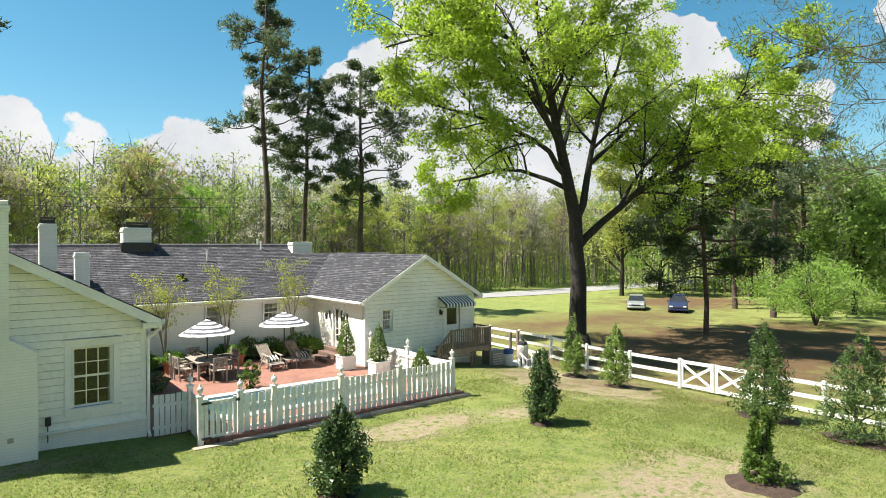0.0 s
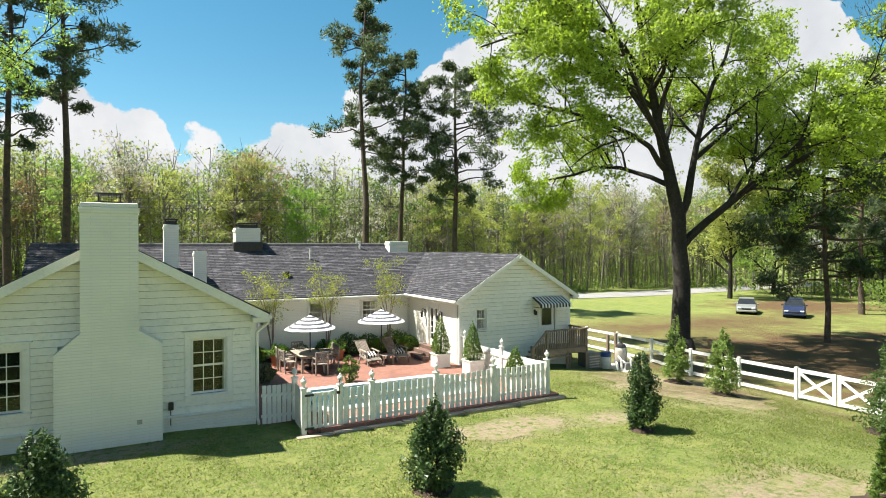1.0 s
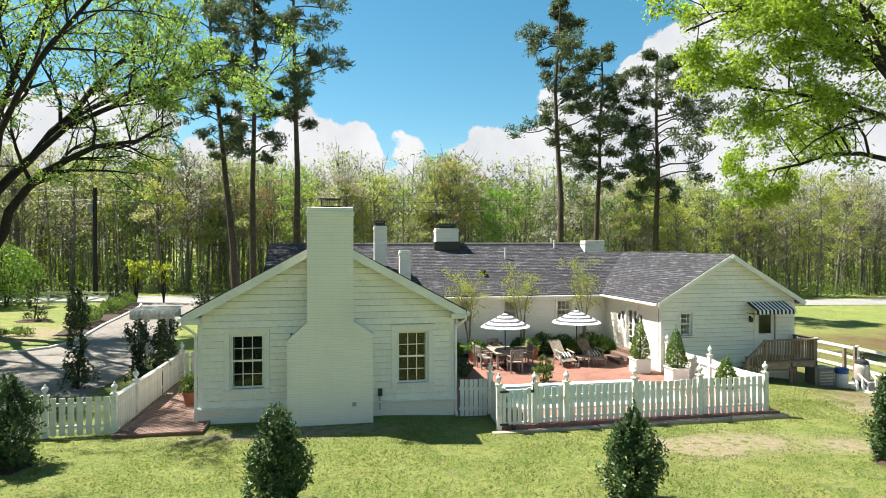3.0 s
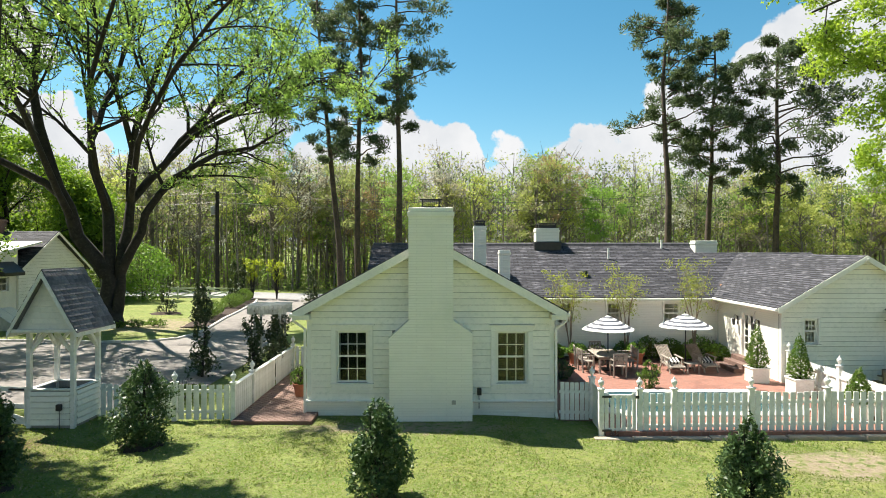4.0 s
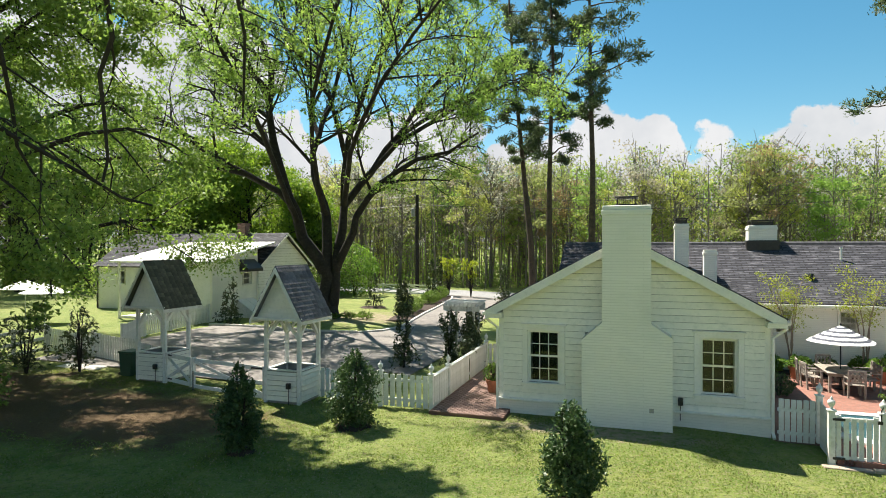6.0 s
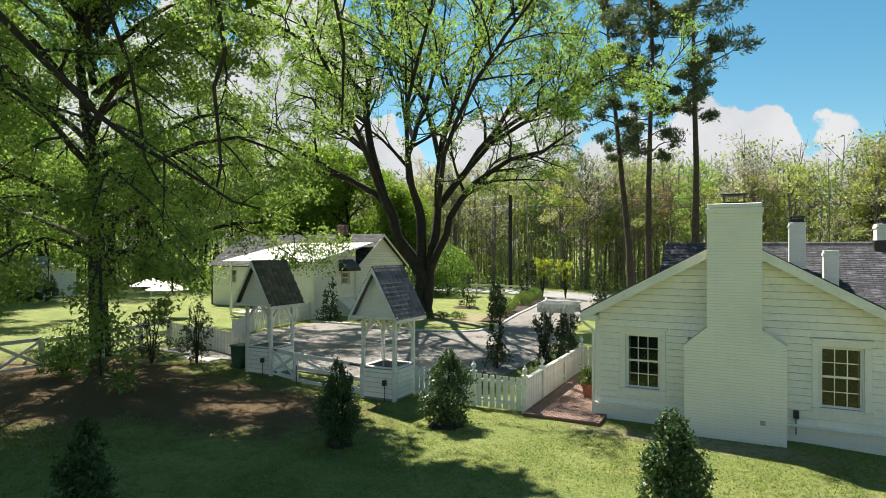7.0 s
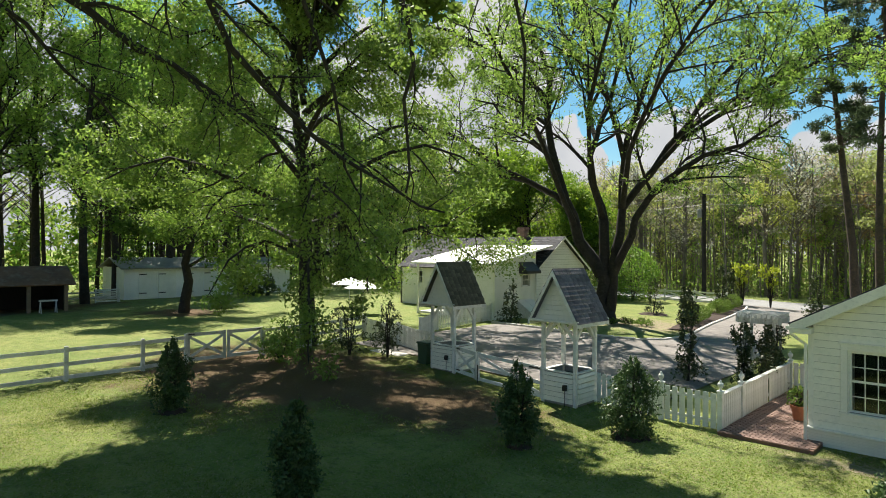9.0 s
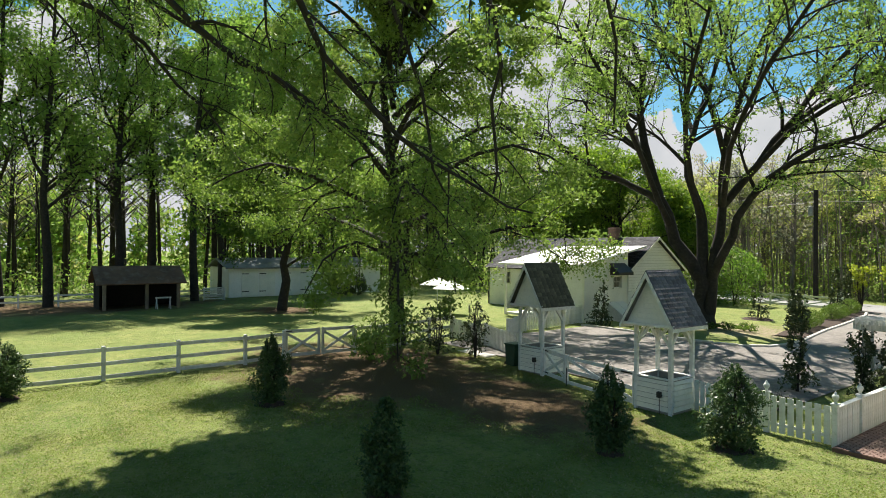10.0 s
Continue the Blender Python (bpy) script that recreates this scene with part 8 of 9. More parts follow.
tbl = thing("dining_table", (6.7, 24.5, PZ), "silvered teak slatted dining table", "table")
for k in range(11):
    g = Geo()
    x = 6.18 + k * 0.096
    g.cbox(x, x + 0.086, 23.6, 25.4, 0.70, 0.73, 0.005)
    part("tabletop_slat", g, TEAK, tbl)
g = Geo()
g.cbox(6.24, 7.18, 23.7, 23.76, 0.60, 0.70, 0.005).cbox(6.24, 7.18, 25.24, 25.3, 0.60, 0.70, 0.005).cbox(6.24, 6.29, 23.76, 25.24, 0.6, 0.7, 0.005).cbox(7.13, 7.18, 23.76, 25.24, 0.6, 0.7, 0.005)
part("apron", g, TEAK, tbl)
for x in (6.27, 7.15):
    for y in (23.73, 25.27):
        g = Geo()
        g.cbox(x - 0.04, x + 0.04, y - 0.04, y + 0.04, PZ, 0.62, 0.006)
        part("leg", g, TEAK, tbl)

chair = thing("dining_chair", (0, 0, 0), "silvered teak garden armchair with lattice back", "chair", "chairs round the patio table")
for x in (-0.24, 0.24):
    board(chair, "front_leg", (x, -0.22, 0), (x, -0.22, 0.64), 0.05, 0.05, TEAK)
    board(chair, "back_leg", (x, 0.24, 0), (x, 0.30, 0.92), 0.05, 0.05, TEAK)
    board(chair, "arm", (x, -0.27, 0.65), (x, 0.27, 0.66), 0.03, 0.06, TEAK)
for k in range(7):
    board(chair, "seat_slat", (-0.25, -0.21 + k * 0.07, 0.43), (0.25, -0.21 + k * 0.07, 0.43), 0.02, 0.058, TEAK)
board(chair, "back_rail", (-0.24, 0.30, 0.90), (0.24, 0.30, 0.90), 0.07, 0.03, TEAK)
board(chair, "back_rail", (-0.24, 0.26, 0.52), (0.24, 0.26, 0.52), 0.05, 0.03, TEAK)
for k in range(4):
    x = -0.24 + 0.12 * k
    board(chair, "lattice", (x, 0.265, 0.54), (x + 0.12, 0.295, 0.87), 0.03, 0.02, TEAK)
    board(chair, "lattice", (x + 0.12, 0.267, 0.54), (x, 0.297, 0.87), 0.03, 0.02, TEAK)
PLACES = [(6.85, 23.25, 180), (5.85, 24.25, 100), (5.82, 24.95, 84), (7.6, 24.3, -88), (7.65, 25.0, -95), (6.7, 25.85, 4)]
for x, y, a in PLACES[1:]:
    copy_thing(chair, pose(x, y, PZ, 0, 0, a))
chair.matrix_basis = pose(PLACES[0][0], PLACES[0][1], PZ, 0, 0, PLACES[0][2])

# striped cushions lie on the recliners
CUSH_W = plain("cream_cushion", (0.70, 0.68, 0.62), (0.60, 0.58, 0.52), 6, 0.9, 60, 0.2)
lounge = thing("lounge_chair", (0, 0, 0), "silvered teak reclining deck chair", "lounge chair", "recliners on the patio")
for x in (-0.28, 0.28):
    board(lounge, "side_rail", (x, -0.75, 0.26), (x, 0.35, 0.36), 0.07, 0.035, TEAK)
    board(lounge, "front_leg", (x, -0.62, 0), (x, -0.45, 0.34), 0.06, 0.035, TEAK)
    board(lounge, "back_leg", (x, 0.42, 0), (x, 0.10, 0.56), 0.06, 0.035, TEAK)
    board(lounge, "front_post", (x, -0.40, 0.28), (x, -0.38, 0.58), 0.05, 0.03, TEAK)
    board(lounge, "arm", (x, -0.50, 0.58), (x, 0.28, 0.62), 0.03, 0.09, TEAK)
for k in range(13):
    y = -0.74 + k * 0.085
    board(lounge, "seat_slat", (-0.27, y, 0.29 + 0.007 * k), (0.27, y, 0.29 + 0.007 * k), 0.018, 0.065, TEAK)
for k in range(9):
    x = -0.24 + k * 0.06
    board(lounge, "back_slat", (x, 0.33, 0.38), (x, 0.98, 0.86), 0.05, 0.02, TEAK)
board(lounge, "back_rail", (-0.29, 1.0, 0.87), (0.29, 1.0, 0.87), 0.08, 0.03, TEAK)
LPOS = [(9.3, 24.3, 2), (10.7, 24.5, 6)]
copy_thing(lounge, pose(LPOS[1][0], LPOS[1][1], PZ, 0, 0, LPOS[1][2]))
lounge.matrix_basis = pose(LPOS[0][0], LPOS[0][1], PZ, 0, 0, LPOS[0][2])
for x, y, a in LPOS:
    M = pose(x, y, PZ, 0, 0, a)
    c = thing("cushion", tuple(M @ Vector((0, 0.0, 0.37))), "black and cream striped cushion on a recliner", "cushion", "recliner cushions")
    for k in range(7):
        g = Geo()
        g.cbox(-0.24 + k * 0.068, -0.24 + (k + 1) * 0.068, -0.16, 0.20, 0.375, 0.53, 0.02, 0, M @ Matrix.Rotation(radians(24), 4, "X"))
        part("stripe", g, CUSH_W if k % 2 == 0 else BLACK, c)
side = thing("side_table", (10.0, 23.95, PZ), "low slatted teak side table between the recliners", "table")
for k in range(6):
    board(side, "slat", (9.76 + k * 0.09, 23.7, 0.42), (9.76 + k * 0.09, 24.2, 0.42), 0.02, 0.075, TEAK)
for x in (9.77, 10.2):
    for y in (23.74, 24.16):
        board(side, "leg", (x, y, PZ), (x, y, 0.41), 0.05, 0.05, TEAK)


# pots and planters
def clay_pot(x, y, z, r, h, seed, leaf=None, ph=0.5, pr=0.42, label="terracotta pot on the patio"):
    p = thing("clay_pot", (x, y, z), label, "flower pot", "clay pots")
    g = Geo()
    g.lathe([(r * 0.68, 0), (r * 0.95, h * 0.8), (r * 1.08, h * 0.8), (r * 1.1, h), (r * 0.95, h), (r * 0.9, h * 0.9)], (x, y, z), 18)
    part("pot", g, TERRA, p, smooth=False)
    g = Geo()
    g.lathe([(0.001, h * 0.88), (r * 0.92, h * 0.9)], (x, y, z), 14)
    part("soil", g, MULCH, p)
    shrub("potted_plant", (x, y, z + h * 0.88), ph, pr, leaf or L_BRT, 0.10, 520, seed, "leafy bright green plant in a clay pot", "plant", "potted plants", egg, 3, 0.5)


clay_pot(5.75, 25.95, PZ, 0.27, 0.46, 301)
clay_pot(8.45, 25.9, PZ, 0.29, 0.48, 302)
clay_pot(12.0, 26.6, PZ, 0.24, 0.42, 303)
clay_pot(-4.72, 19.9, 0.115, 0.22, 0.42, 304, L_DEEP, 0.6, 0.36, "terracotta pot on the brick walk")


def box_planter(x, y, z, w, h, th, seed):
    p = thing("box_planter", (x, y, z), "square white planter box with raised rim", "planter", "white planters")
    g = Geo()
    s = w / 2
    for a, b, c, d in ((-s, s, -s, -s + 0.04), (-s, s, s - 0.04, s), (-s, -s + 0.04, -s + 0.04, s - 0.04), (s - 0.04, s, -s + 0.04, s - 0.04)):
        g.cbox(x + a, x + b, y + c, y + d, z, z + h, 0.008)
    part("box", g, WHITE, p)
    g = Geo()
    for a, b, c, d in ((-s - .03, s + .03, -s - .03, -s + 0.03), (-s - .03, s + .03, s - 0.03, s + .03), (-s - .03, -s + 0.03, -s + 0.03, s - 0.03), (s - 0.03, s + .03, -s + 0.03, s - 0.03)):
        g.cbox(x + a, x + b, y + c, y + d, z + h, z + h + 0.05, 0.008)
    part("rim", g, WHITE, p)
    g = Geo()
    g.box(x - s + 0.045, x + s - 0.045, y - s + 0.045, y + s - 0.045, z + 0.02, z + h - 0.04)
    part("soil", g, MULCH, p)
    shrub("potted_evergreen", (x, y, z + h - 0.06), th, 0.46, L_DEEP, 0.075, 2600, seed, "cone-shaped evergreen in a white planter", "shrub", "potted evergreens", cone, 1, 0.5)


box_planter(11.75, 22.3, PZ, 0.62, 0.52, 1.65, 311)
box_planter(12.2, 20.4, PZ, 0.62, 0.52, 1.55, 312)
box_planter(12.25, 17.55, PZ, 0.5, 0.4, 1.1, 313)

# beds along the house wall and round shrubs
g = Geo()
g.box(4.6, 12.45, 26.55, 27.39, 0.0, 0.09)
solo("planting_bed", g, MULCH, "mulched bed along the house wall", "flower bed", kind="structure")
for k, (x, y, h, r, m) in enumerate([(8.2, 26.9, 0.75, 0.5, L_DEEP), (9.3, 26.9, 0.95, 0.62, L_DEEP), (10.3, 26.95, 0.85, 0.6, L_DEEP), (10.9, 26.8, 0.6, 0.5, L_BRT), (11.6, 26.9, 0.95, 0.66, L_BRT), (12.2, 26.4, 0.7, 0.5, L_DEEP), (7.0, 26.95, 0.6, 0.5, L_DEEP), (5.0, 26.9, 0.7, 0.55, L_BRT), (6.2, 27.0, 0.6, 0.45, L_BRT)]):
    shrub("border_shrub", (x, y, 0.09), h, r, m, 0.11, 1000, 320 + k, "low leafy shrub against the white house wall", "shrub", "wall border shrubs", egg, 3, 0.5)
shrub("round_boxwood", (4.5, 22.8, 0.035), 0.75, 0.52, L_HOLLY, 0.07, 1800, 340, "dark clipped round boxwood by the house", "shrub", "", egg, 3)
shrub("small_evergreen", (7.4, 21.3, 0.035), 1.0, 0.34, L_DEEP, 0.07, 1500, 341, "small upright evergreen at the pool edge", "shrub", "", egg, 2)


# slender crape myrtles against the wall
def myrtle(x, y, seed, h):
    w = Wood(seed)
    b = np.array([x, y, 0.05])
    for k in range(4):
        a = 6.283 * k / 4 + w.r.random()
        sp = 0.5 + 0.5 * w.r.random()
        q, rad = w.limb([b, b + np.array([0.12 * math.cos(a), 0.08 * math.sin(a), h * 0.3]), b + np.array([0.4 * sp * math.cos(a), 0.22 * sp * math.sin(a), h * 0.6]), b + np.array([1.0 * sp * math.cos(a), 0.4 * sp * math.sin(a), h * (0.85 + 0.15 * w.r.random())])], 0.04, 0.012, 6)
        w.spread(q, rad, 2, 6, 0.95, 0.3, 0.02, 0.5, 16, 0.13, 0.006)
    plant("crape_myrtle", tuple(b), w, MYRT, L_YEL, 0.075, 0.55, "slender crape myrtle with sparse yellow-green leaves", "tree", "crape myrtles along the wall")


MYRT = plain("smooth_tan_bark", (0.30, 0.24, 0.18), (0.22, 0.17, 0.13), 5, 0.8, 30, 0.2)
for k, (x, y, h) in enumerate([(5.7, 26.7, 3.9), (8.25, 26.8, 4.0), (11.3, 26.8, 4.2)]):
    myrtle(x, y, 350 + k, h)

# ---- things along the drive ----
arb = thing("garden_arbor", (-6.1, 22.2, 0.0), "white slatted garden arbor over the side gate", "arbor")
for x in (-6.6, -5.6):
    for y in (21.8, 22.6):
        g = Geo()
        g.cbox(x - 0.045, x + 0.045, y - 0.045, y + 0.045, 0.0, 2.5, 0.008)
        part("post", g, GREYW, arb)
for y in (21.75, 22.65):
    board(arb, "beam", (-6.85, y, 2.48), (-5.35, y, 2.48), 0.22, 0.05, GREYW)
for k in range(9):
    x = -6.78 + k * 0.17
    board(arb, "rafter", (x, 21.45, 2.66), (x, 22.95, 2.66), 0.15, 0.035, GREYW)
for k in range(5):
    y = 21.55 + k * 0.31
    board(arb, "slat", (-6.9, y, 2.76), (-5.3, y, 2.76), 0.03, 0.05, GREYW)
for k in range(22):
    x = -6.85 + (k % 11) * 0.15
    y = 21.7 if k < 11 else 22.7
    board(arb, "picket_drop", (x, y - 0.03, 2.40), (x, y - 0.03, 2.66), 0.03, 0.07, GREYW)
arb.location += Vector((-0.93, 2.3, 0.0))
for k, (x, y, h, r) in enumerate([(-7.55, 24.0, 2.35, 0.46), (-6.55, 24.1, 2.45, 0.44), (-7.0, 24.9, 1.9, 0.36), (-6.45, 22.6, 1.45, 0.34), (-6.4, 23.5, 1.6, 0.36)]):
    shrub("climbing_vine", (x, y, 0.0), h, r, L_MAG, 0.12, 1700 if k < 2 else 700, 360 + k * 7, "dark leafy vine climbing the arbor and fence", "vine", "arbor vines", lambda u: 0.75 + 0.25 * math.sin(8 * u + 2), 3)
column = lambda u: (0.72 + 0.16 * math.sin(9 * u + 1)) * (1.05 - 0.6 * u)
shrub("young_magnolia", (-9.3, 23.2, 0.05), 3.5, 0.62, L_MAG, 0.15, 1500, 362, "slim young magnolia with dark leathery leaves", "tree", "young magnolias", column, 1)
shrub("young_magnolia", (-16.3, 40.2, 0.1), 2.6, 0.8, L_MAG, 0.2, 1200, 363, "slim young magnolia with dark leathery leaves", "tree", "young magnolias", column, 1)
shrub("young_magnolia", (-18.6, 53.4, 0.1), 3.8, 0.8, L_MAG, 0.2, 1200, 364, "slim young magnolia with dark leathery leaves", "tree", "young magnolias", column, 1)
shrub("young_magnolia", (-19.2, 57.4, 0.1), 3.8, 0.8, L_MAG, 0.2, 1200, 366, "slim young magnolia with dark leathery leaves", "tree", "young magnolias", column, 1)
shrub("young_magnolia", (-20.4, 44.2, 0.1), 2.9, 0.9, L_MAG, 0.18, 700, 365, "thin young magnolia on the lawn island", "tree", "young magnolias", column, 1)
shrub("young_magnolia", (-10.9, 50.5, 0.1), 3.4, 0.9, L_MAG, 0.2, 1000, 367, "slim young magnolia with dark leathery leaves", "tree", "young magnolias", column, 1)
shrub("young_magnolia", (-24.2, 31.3, 0.25), 2.9, 0.85, L_MAG, 0.18, 900, 368, "slim young magnolia beside the cottage", "tree", "young magnolias", column, 1)
mulch_ring(-20.4, 44.2, 1.2, 240)
g = Geo()
bed_y = list(np.arange(37.0, 57.3, 1.0))
for y in bed_y:
    g.v += [(lx(y) - 0.2 - w_, y, zg(lx(y), y) + h_) for w_, h_ in ((0.0, 0.06), (0.5, 0.13), (1.4, 0.12), (1.95 + 0.15 * math.sin(2.1 * y), 0.02))]
g.f = [(4 * j + i, 4 * j + 4 + i, 4 * j + 5 + i, 4 * j + i + 1) for j in range(len(bed_y) - 1) for i in range(3)]
g.m = [0] * len(g.f)
solo("mulch_bed", g, MULCH, "dark mulch bed along the driveway kerb", "flower bed", kind="structure", smooth=True)
for k, y in enumerate([41.6, 43.2, 48.6, 50.4, 54.6, 56.2]):
    shrub("boxwood", (lx(y) - 1.25, y, 0.25), 1.05, 0.82, L_BOX, 0.075, 3600, 370 + k, "clipped round bright green boxwood along the drive", "shrub", "boxwoods along the drive", egg, 3)
for k, (x, y) in enumerate([(-18.3, 59.0), (-15.9, 58.8)]):
    shrub("forsythia", (x, y - 1.2, 0.2), 3.7, 0.95, L_YEL, 0.2, 760, 380 + k, "loose yellow-green shrub at the drive entrance", "shrub", "shrubs at the drive entrance", lambda u: 0.2 + 0.85 * u, 6, bare=0.4)
for k in range(11):
    x = -22.5 + 0.9 * k * 0.55
    shrub("ground_cover", (x, 34.6 + 0.5 * (k % 2) + 0.25 * k, 0.25), 0.4, 0.6, L_DEEP, 0.12, 260, 390 + k, "low green ground cover under the oak", "plant", "ground cover under the oak", egg, 2)
shrub("planter_greens", (-8.6, 19.8, 0.05), 0.5, 0.7, L_DEEP, 0.12, 500, 402, "low green planting behind the picket fence", "plant", "", egg, 3)
shrub("spring_maple", (-27.0, 54.0, 0.2), 5.2, 2.6, L_BRT, 0.22, 5000, 403, "low broad spring-green tree by the road fence", "tree", "", egg, 3)
for k, (x, y, h, r, m) in enumerate([(-22.0, 16.6, 2.3, 1.0, L_MAG), (-20.4, 17.5, 2.6, 0.6, L_MAG), (-23.8, 14.6, 1.8, 1.2, L_DEEP), (-22.6, 13.4, 1.2, 0.9, L_BRT)]):
    shrub("shade_shrub", (x, y, zg(x, y)), h, r, m, 0.13, 1100, 410 + k, "loose shrub in the shade of the big tree", "shrub", "shrubs under the shade tree", egg, 4)

for k, (x, y, h) in enumerate(BARN_SHRUBS):
    shrub("dark_conifer", (x, y, zg(x, y)), h, 0.45 * h, L_PDK, 0.2, 1500, 480 + k, "dark conifer shrub against the white barn", "shrub", "shrubs by the barn", cone, 2)

bin_ = thing("wheelie_bin", (-18.35, 18.1, 0.13), "dark green wheeled refuse bin by the booth", "bin")
GREENP = plain("green_plastic", (0.012, 0.055, 0.035), (0.02, 0.07, 0.045), 4, 0.45, 40, 0.1)
g = Geo()
g.prism([(-18.6, 0.15), (-18.15, 0.15), (-18.08, 1.05), (-18.68, 1.05)], 17.7, 18.3)
part("body", g, GREENP, bin_)
g = Geo()
g.cbox(-18.72, -18.04, 17.65, 18.35, 1.05, 1.12, 0.02)
part("lid", g, GREENP, bin_)
for y in (17.72, 18.24):
    g = Geo()
    g.tube([(-18.63, y, 0.22), (-18.63, y + 0.06, 0.22)], 0.12, 12)
    part("wheel", g, BLACK, bin_)
g = Geo()
g.cbox(-22.2, -20.2, 17.9, 18.6, 0.18, 0.30, 0.03)
solo("stepping_slab", g, CONC, "pale flat stone slab by the picket fence", "stone slab", loc=(-21.2, 18.2, 0.2))
for k, (x, y, r) in enumerate([(-35.5, 28.0, 1.4), (-40.5, 30.5, 1.5)]):
    u = thing("market_umbrella", (x, y, 0.28), "plain white garden umbrella beside the cottage", "umbrella", "white umbrellas")
    g = Geo()
    g.tube([(x, y, 0.28), (x, y, 2.75)], 0.03, 8)
    part("pole", g, GREYW, u)
    g = Geo()
    g.lathe([(r, 0.0), (r, 0.02), (r * 0.5, 0.32), (0.02, 0.62)], (x, y, 2.2), 8)
    part("canopy", g, STRIPE_W, u)


# ---- parked cars ----
CARGLASS = plain("dark_car_glass", (0.03, 0.035, 0.04), (0.02, 0.022, 0.026), 2, 0.08, 5, 0.0)
RUBBER = plain("tyre_rubber", (0.02, 0.02, 0.02), (0.03, 0.03, 0.03), 8, 0.8, 60, 0.3)
LAMP = plain("clear_headlamp", (0.75, 0.76, 0.78), (0.6, 0.61, 0.63), 5, 0.15, 60, 0.05)


def car(x, y, turn, paint, h, label, suv):
    ob = thing("car", (0, 0, 0), label, "car", "parked cars")
    L, W = 4.5, 0.9
    hood, roof = (0.86, h) if not suv else (1.0, h)
    prof = [(-L / 2, 0.35, 0.78), (-L / 2 + 0.1, 0.62, 0.82), (-L / 2 + 0.35, hood - 0.1, 0.86), (-0.85, hood + 0.06, 0.9), (0.9, hood + 0.08, 0.9), (L / 2 - 0.25, hood + 0.05 + (0.15 if suv else 0), 0.86), (L / 2, 0.75, 0.82), (L / 2, 0.35, 0.78)]
    g = Geo()
    v, f = [], []
    for yy, z, w in prof:
        v += [(-w * W / 0.9, yy, 0.28), (-w * W / 0.9 * 1.0, yy, z * 0.82), (-w * W / 0.9 * 0.9, yy, z), (w * W / 0.9 * 0.9, yy, z), (w * W / 0.9, yy, z * 0.82), (w * W / 0.9, yy, 0.28)]
    n = 6
    for i in range(len(prof) - 1):
        for k in range(n):
            f.append((i * n + k, i * n + (k + 1) % n, (i + 1) * n + (k + 1) % n, (i + 1) * n + k))
    f += [tuple(range(n - 1, -1, -1)), tuple((len(prof) - 1) * n + k for k in range(n))]
    g.add(v, f)
    body = part("body", g, paint, ob, smooth=False)
    back = 1.6 if not suv else 2.0
    g = Geo()
    cab = [(-0.95, hood + 0.02, 0.80), (-0.15, roof - 0.03, 0.64), (back - 0.55, roof, 0.62), (back, hood + 0.08, 0.78)]
    v = []
    for yy, z, w in cab:
        v += [(-w, yy, z), (w, yy, z)]
    v += [(-0.80, -0.95, hood), (0.80, -0.95, hood), (0.8, back, hood), (-0.8, back, hood)]
    for name, f in (("windscreen", (0, 1, 3, 2)), ("rear_window", (4, 5, 7, 6)), ("side_window", (0, 2, 4, 6)), ("side_window", (1, 7, 5, 3))):
        g = Geo()
        g.add([v[i] for i in f], [(0, 1, 2, 3)])
        part(name, g, CARGLASS, ob, "dark glass")
    g = Geo()
    g.add([(-0.66, -0.18, roof - 0.015), (0.66, -0.18, roof - 0.015), (0.64, back - 0.5, roof + 0.015), (-0.64, back - 0.5, roof + 0.015), (-0.66, -0.18, roof - 0.05), (0.66, -0.18, roof - 0.05), (0.64, back - 0.5, roof - 0.03), (-0.64, back - 0.5, roof - 0.03)],
          [(0, 1, 2, 3), (4, 7, 6, 5), (0, 4, 5, 1), (1, 5, 6, 2), (2, 6, 7, 3), (3, 7, 4, 0)])
    part("roof", g, paint, ob)
    for s in (-1, 1):
        for yy in (-L / 2 + 0.85, L / 2 - 0.9):
            g = Geo()
            g.tube([(s * 0.68, yy, 0.32), (s * 0.91, yy, 0.32)], 0.32, 16)
            wh = part("wheel", g, RUBBER, ob)
            g = Geo()
            g.tube([(s * 0.9, yy, 0.32), (s * 0.92, yy, 0.32)], 0.2, 12)
            part("rim", g, STEEL, wh)
        g = Geo()
        g.cbox(s * 0.62 - 0.16, s * 0.62 + 0.16, -L / 2 + 0.02, -L / 2 + 0.28, 0.58, 0.72, 0.03)
        part("headlight", g, LAMP, ob)
        g = Geo()
        g.cbox(s * 0.96 - 0.09, s * 0.96 + 0.09, -0.85, -0.72, hood + 0.02, hood + 0.15, 0.03)
        part("mirror", g, paint, ob)
    g = Geo()
    g.cbox(-0.4, 0.4, -L / 2 - 0.02, -L / 2 + 0.1, 0.5, 0.64, 0.02)
    part("grille", g, BLACK, ob)
    g = Geo()
    g.cbox(-0.82, 0.82, -L / 2 - 0.06, -L / 2 + 0.1, 0.28, 0.46, 0.04)
    part("bumper", g, paint, ob)
    ob.matrix_basis = pose(x, y, zg(x, y), 0, 0, turn)


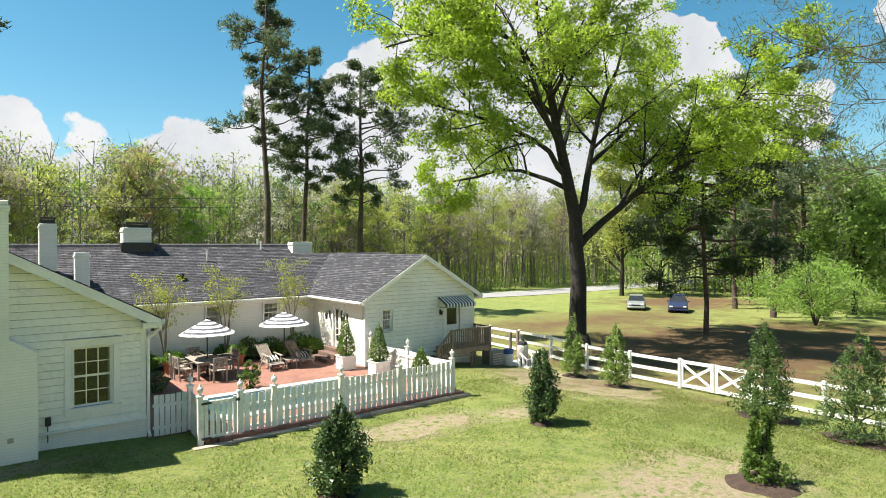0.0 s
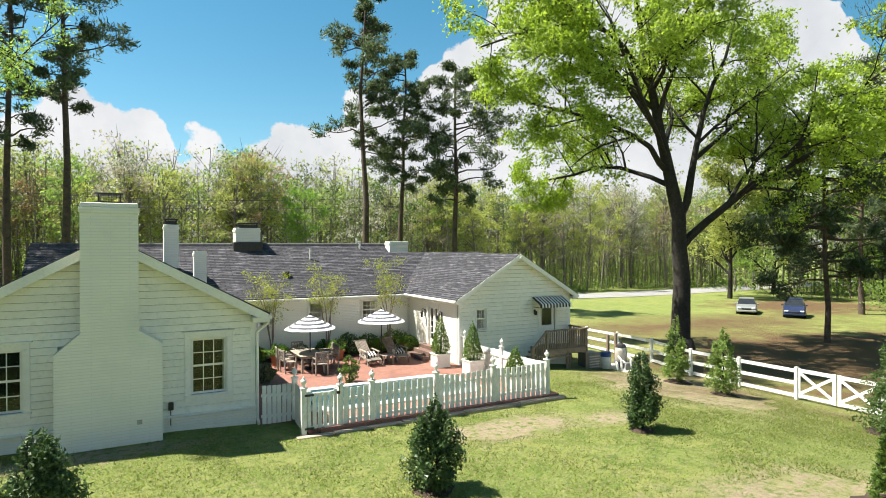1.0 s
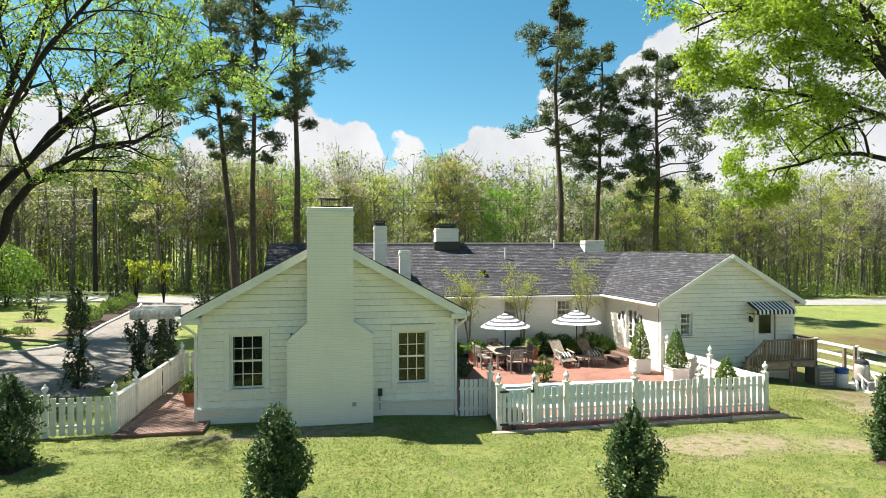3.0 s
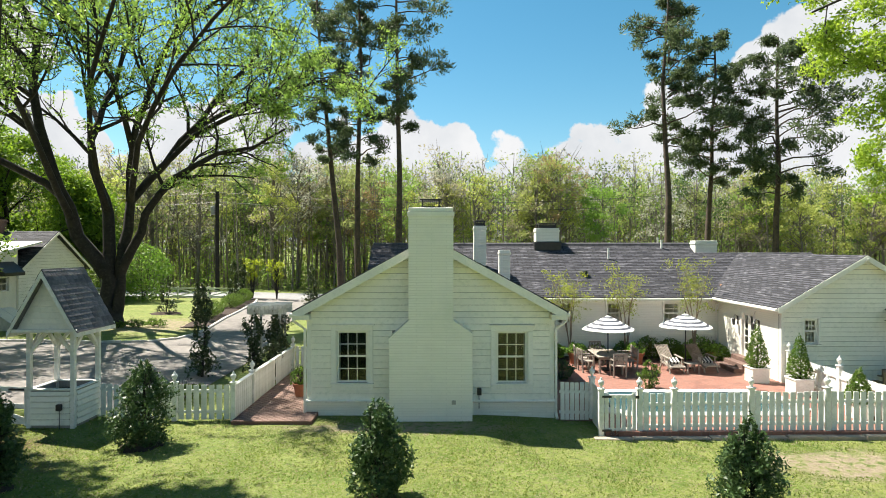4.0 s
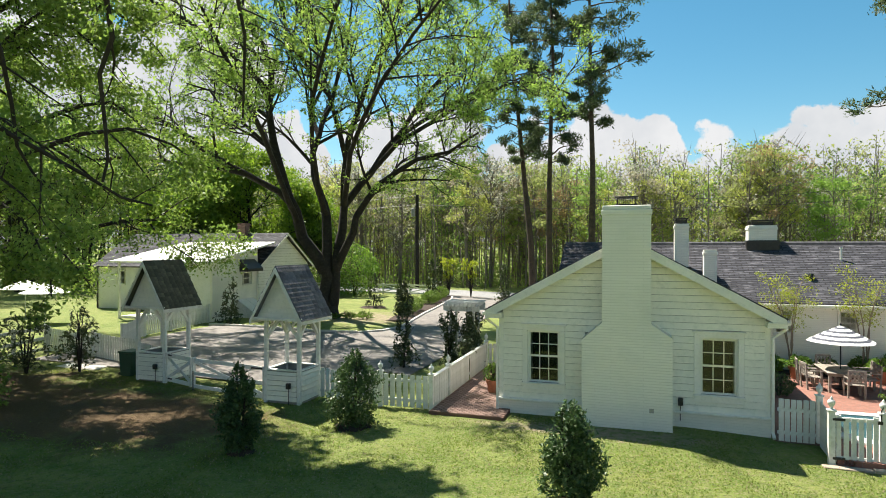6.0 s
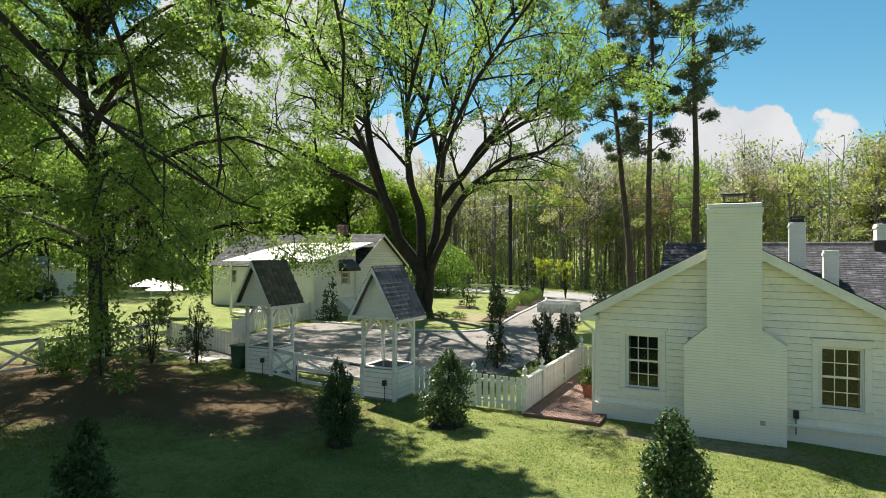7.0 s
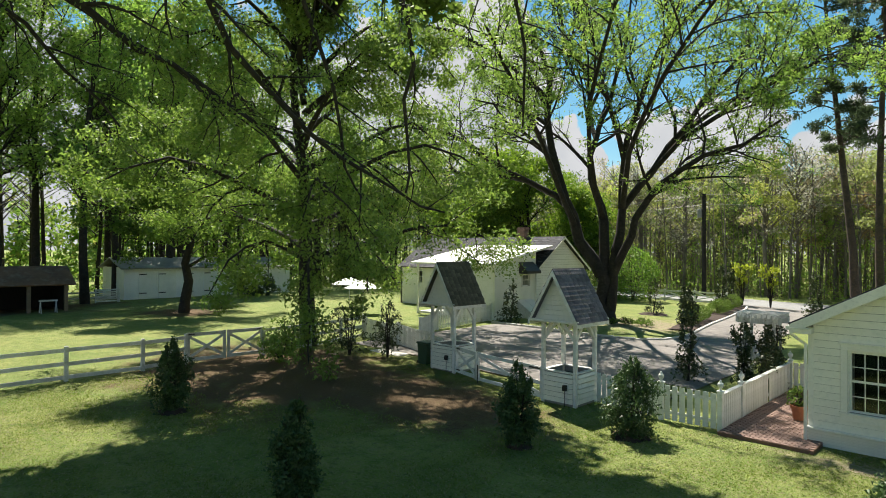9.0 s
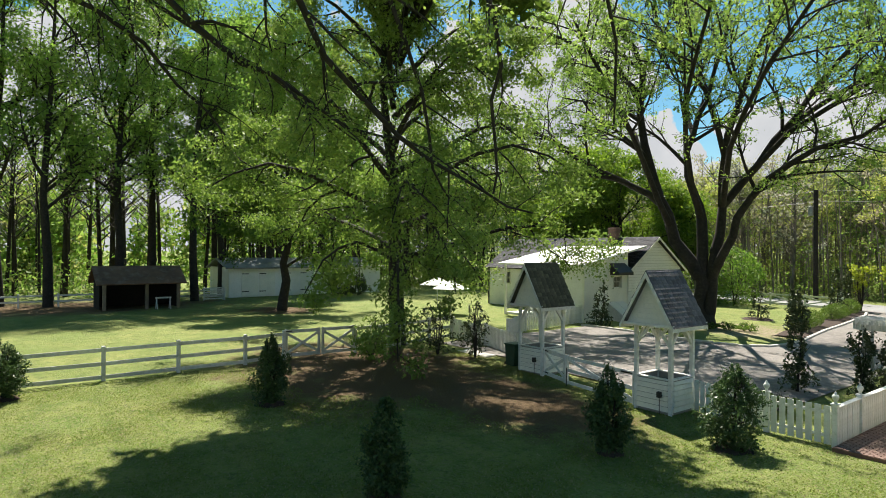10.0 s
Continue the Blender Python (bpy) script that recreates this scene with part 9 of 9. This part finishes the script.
SILVER = plain("silver_green_car_paint", (0.40, 0.43, 0.42), (0.34, 0.37, 0.36), 1, 0.3, 80, 0.02, metal=0.5)
NAVYC = plain("dark_blue_car_paint", (0.02, 0.035, 0.09), (0.03, 0.045, 0.11), 1, 0.3, 80, 0.02, metal=0.3)
car(53.6, 37.6, -55, SILVER, 1.42, "silver-green sedan parked on the grass", False)
car(54.8, 33.6, -58.5, NAVYC, 1.62, "dark blue crossover parked on the grass", True)
x, y = 53.0, 20.4
shrub("round_tree", (x, y, zg(x, y)), 5.6, 4.4, L_WIL, 0.19, 11000, 430, "broad low spring-green tree with many stems", "tree", "", lambda u: max(0.08, math.sin(math.pi * min(1, 0.22 + 0.74 * u))) ** 0.8 if u > 0.1 else 0.25, 7, 0.55, BARK, 0.12)
for k, (x, y, h, r, m) in enumerate([(80.0, 52.0, 15, 5.0, W_GRN), (68.0, 50.0, 17, 6.0, W_YEL), (79.0, 38.0, 15, 5.5, L_DEEP), (66.0, 22.0, 12, 5.0, W_GRN), (70.0, 12.0, 13, 5.0, W_GRN)]):
    w = Wood(440 + k)
    b = (x, y, zg(x, y) - 0.1)
    q, rad = w.limb([b, (x + 0.3, y, b[2] + h * 0.5), (x, y + 0.3, b[2] + h)], 0.32, 0.06, 8)
    w.spread(q, rad, 3, 20, r, 0.35, 0.02, 0.15, 15, 0.4, 0.02)
    plant("lawn_edge_tree", b, w, BARK, m, 0.34, 0.65, "green tree at the edge of the east lawn", "tree", "trees at the lawn edge")

# ---- grass ----
r = np.random.default_rng(500)


def tufts(name, x0, x1, y0, y1, n, size, seed, mats, keep=None):
    r = np.random.default_rng(seed)
    p = np.stack([x0 + (x1 - x0) * r.random(n), y0 + (y1 - y0) * r.random(n)], 1)
    k = np.array([keep(a, b) if keep else True for a, b in p])
    p = p[k]
    z = np.array([zg(a, b) for a, b in p])
    c = np.stack([p[:, 0], p[:, 1], z], 1)
    n = len(c)
    a = np.stack([r.normal(0, 1.3, n), r.normal(0, 1.3, n), np.ones(n)], 1)
    a /= np.linalg.norm(a, axis=1)[:, None]
    t = 6.283 * r.random(n)
    b = np.stack([np.cos(t), np.sin(t), np.zeros(n)], 1)
    s = (size * (0.5 + 0.9 * r.random(n)))[:, None]
    v = np.stack([c - b * s * 0.3, c + b * s * 0.3, c + a * s], 1).reshape(-1, 3)
    ob = new(name, fast_mesh(name, v, np.arange(3 * n).reshape(-1, 3), mats, r.choice(len(mats), n, p=[0.5, 0.33, 0.17])))
    return tagged(ob, "short spring grass blades on the lawn", "grass", kind="stuff")


G1 = leafy("grass_blade", (0.150, 0.210, 0.048), (0.212, 0.255, 0.072), 0.55, 0.6, 0.2)
G2 = leafy("grass_blade_dark", (0.108, 0.165, 0.034), (0.150, 0.205, 0.048), 0.55, 0.6, 0.2)
G3 = leafy("grass_blade_dry", (0.296, 0.266, 0.150), (0.359, 0.322, 0.193), 0.5, 0.7, 0.2)


def bare(x, y):
    for px, py, rx, ry, *_ in DIRT + STRAW_SHADE:
        if ((x - px) / rx) ** 2 + ((y - py) / ry) ** 2 < 0.8 + 0.5 * noise.noise(Vector((x * 0.9, y * 0.9, 3))):
            return random.random() < 0.015
    if 16.1 < y and x > 3.3 and x < 13:
        return False
    if y > 17.9 and x > -4.1 and x < 3.4:
        return False
    if y > 17.0 and -6.1 < x < -3.6:
        return False
    if y > 18.4 and x > -20 and x < -6:
        return False
    return noise.noise(Vector((x * 0.7, y * 0.7, 9))) + 0.35 * noise.noise(Vector((x * 2.9, y * 2.9, 5))) > -0.25 + 1.1 * (random.random() - 0.5)


tufts("grass", -24.4, 22, 5.5, 17.9, 330000, 0.048, 501, [G1, G2, G3], bare)
tufts("grass", -24.4, -9, -1.5, 5.6, 110000, 0.038, 502, [G1, G2, G3], bare)
tufts("grass", 13, 23, 3.5, 21, 110000, 0.04, 503, [G1, G2, G3], bare)
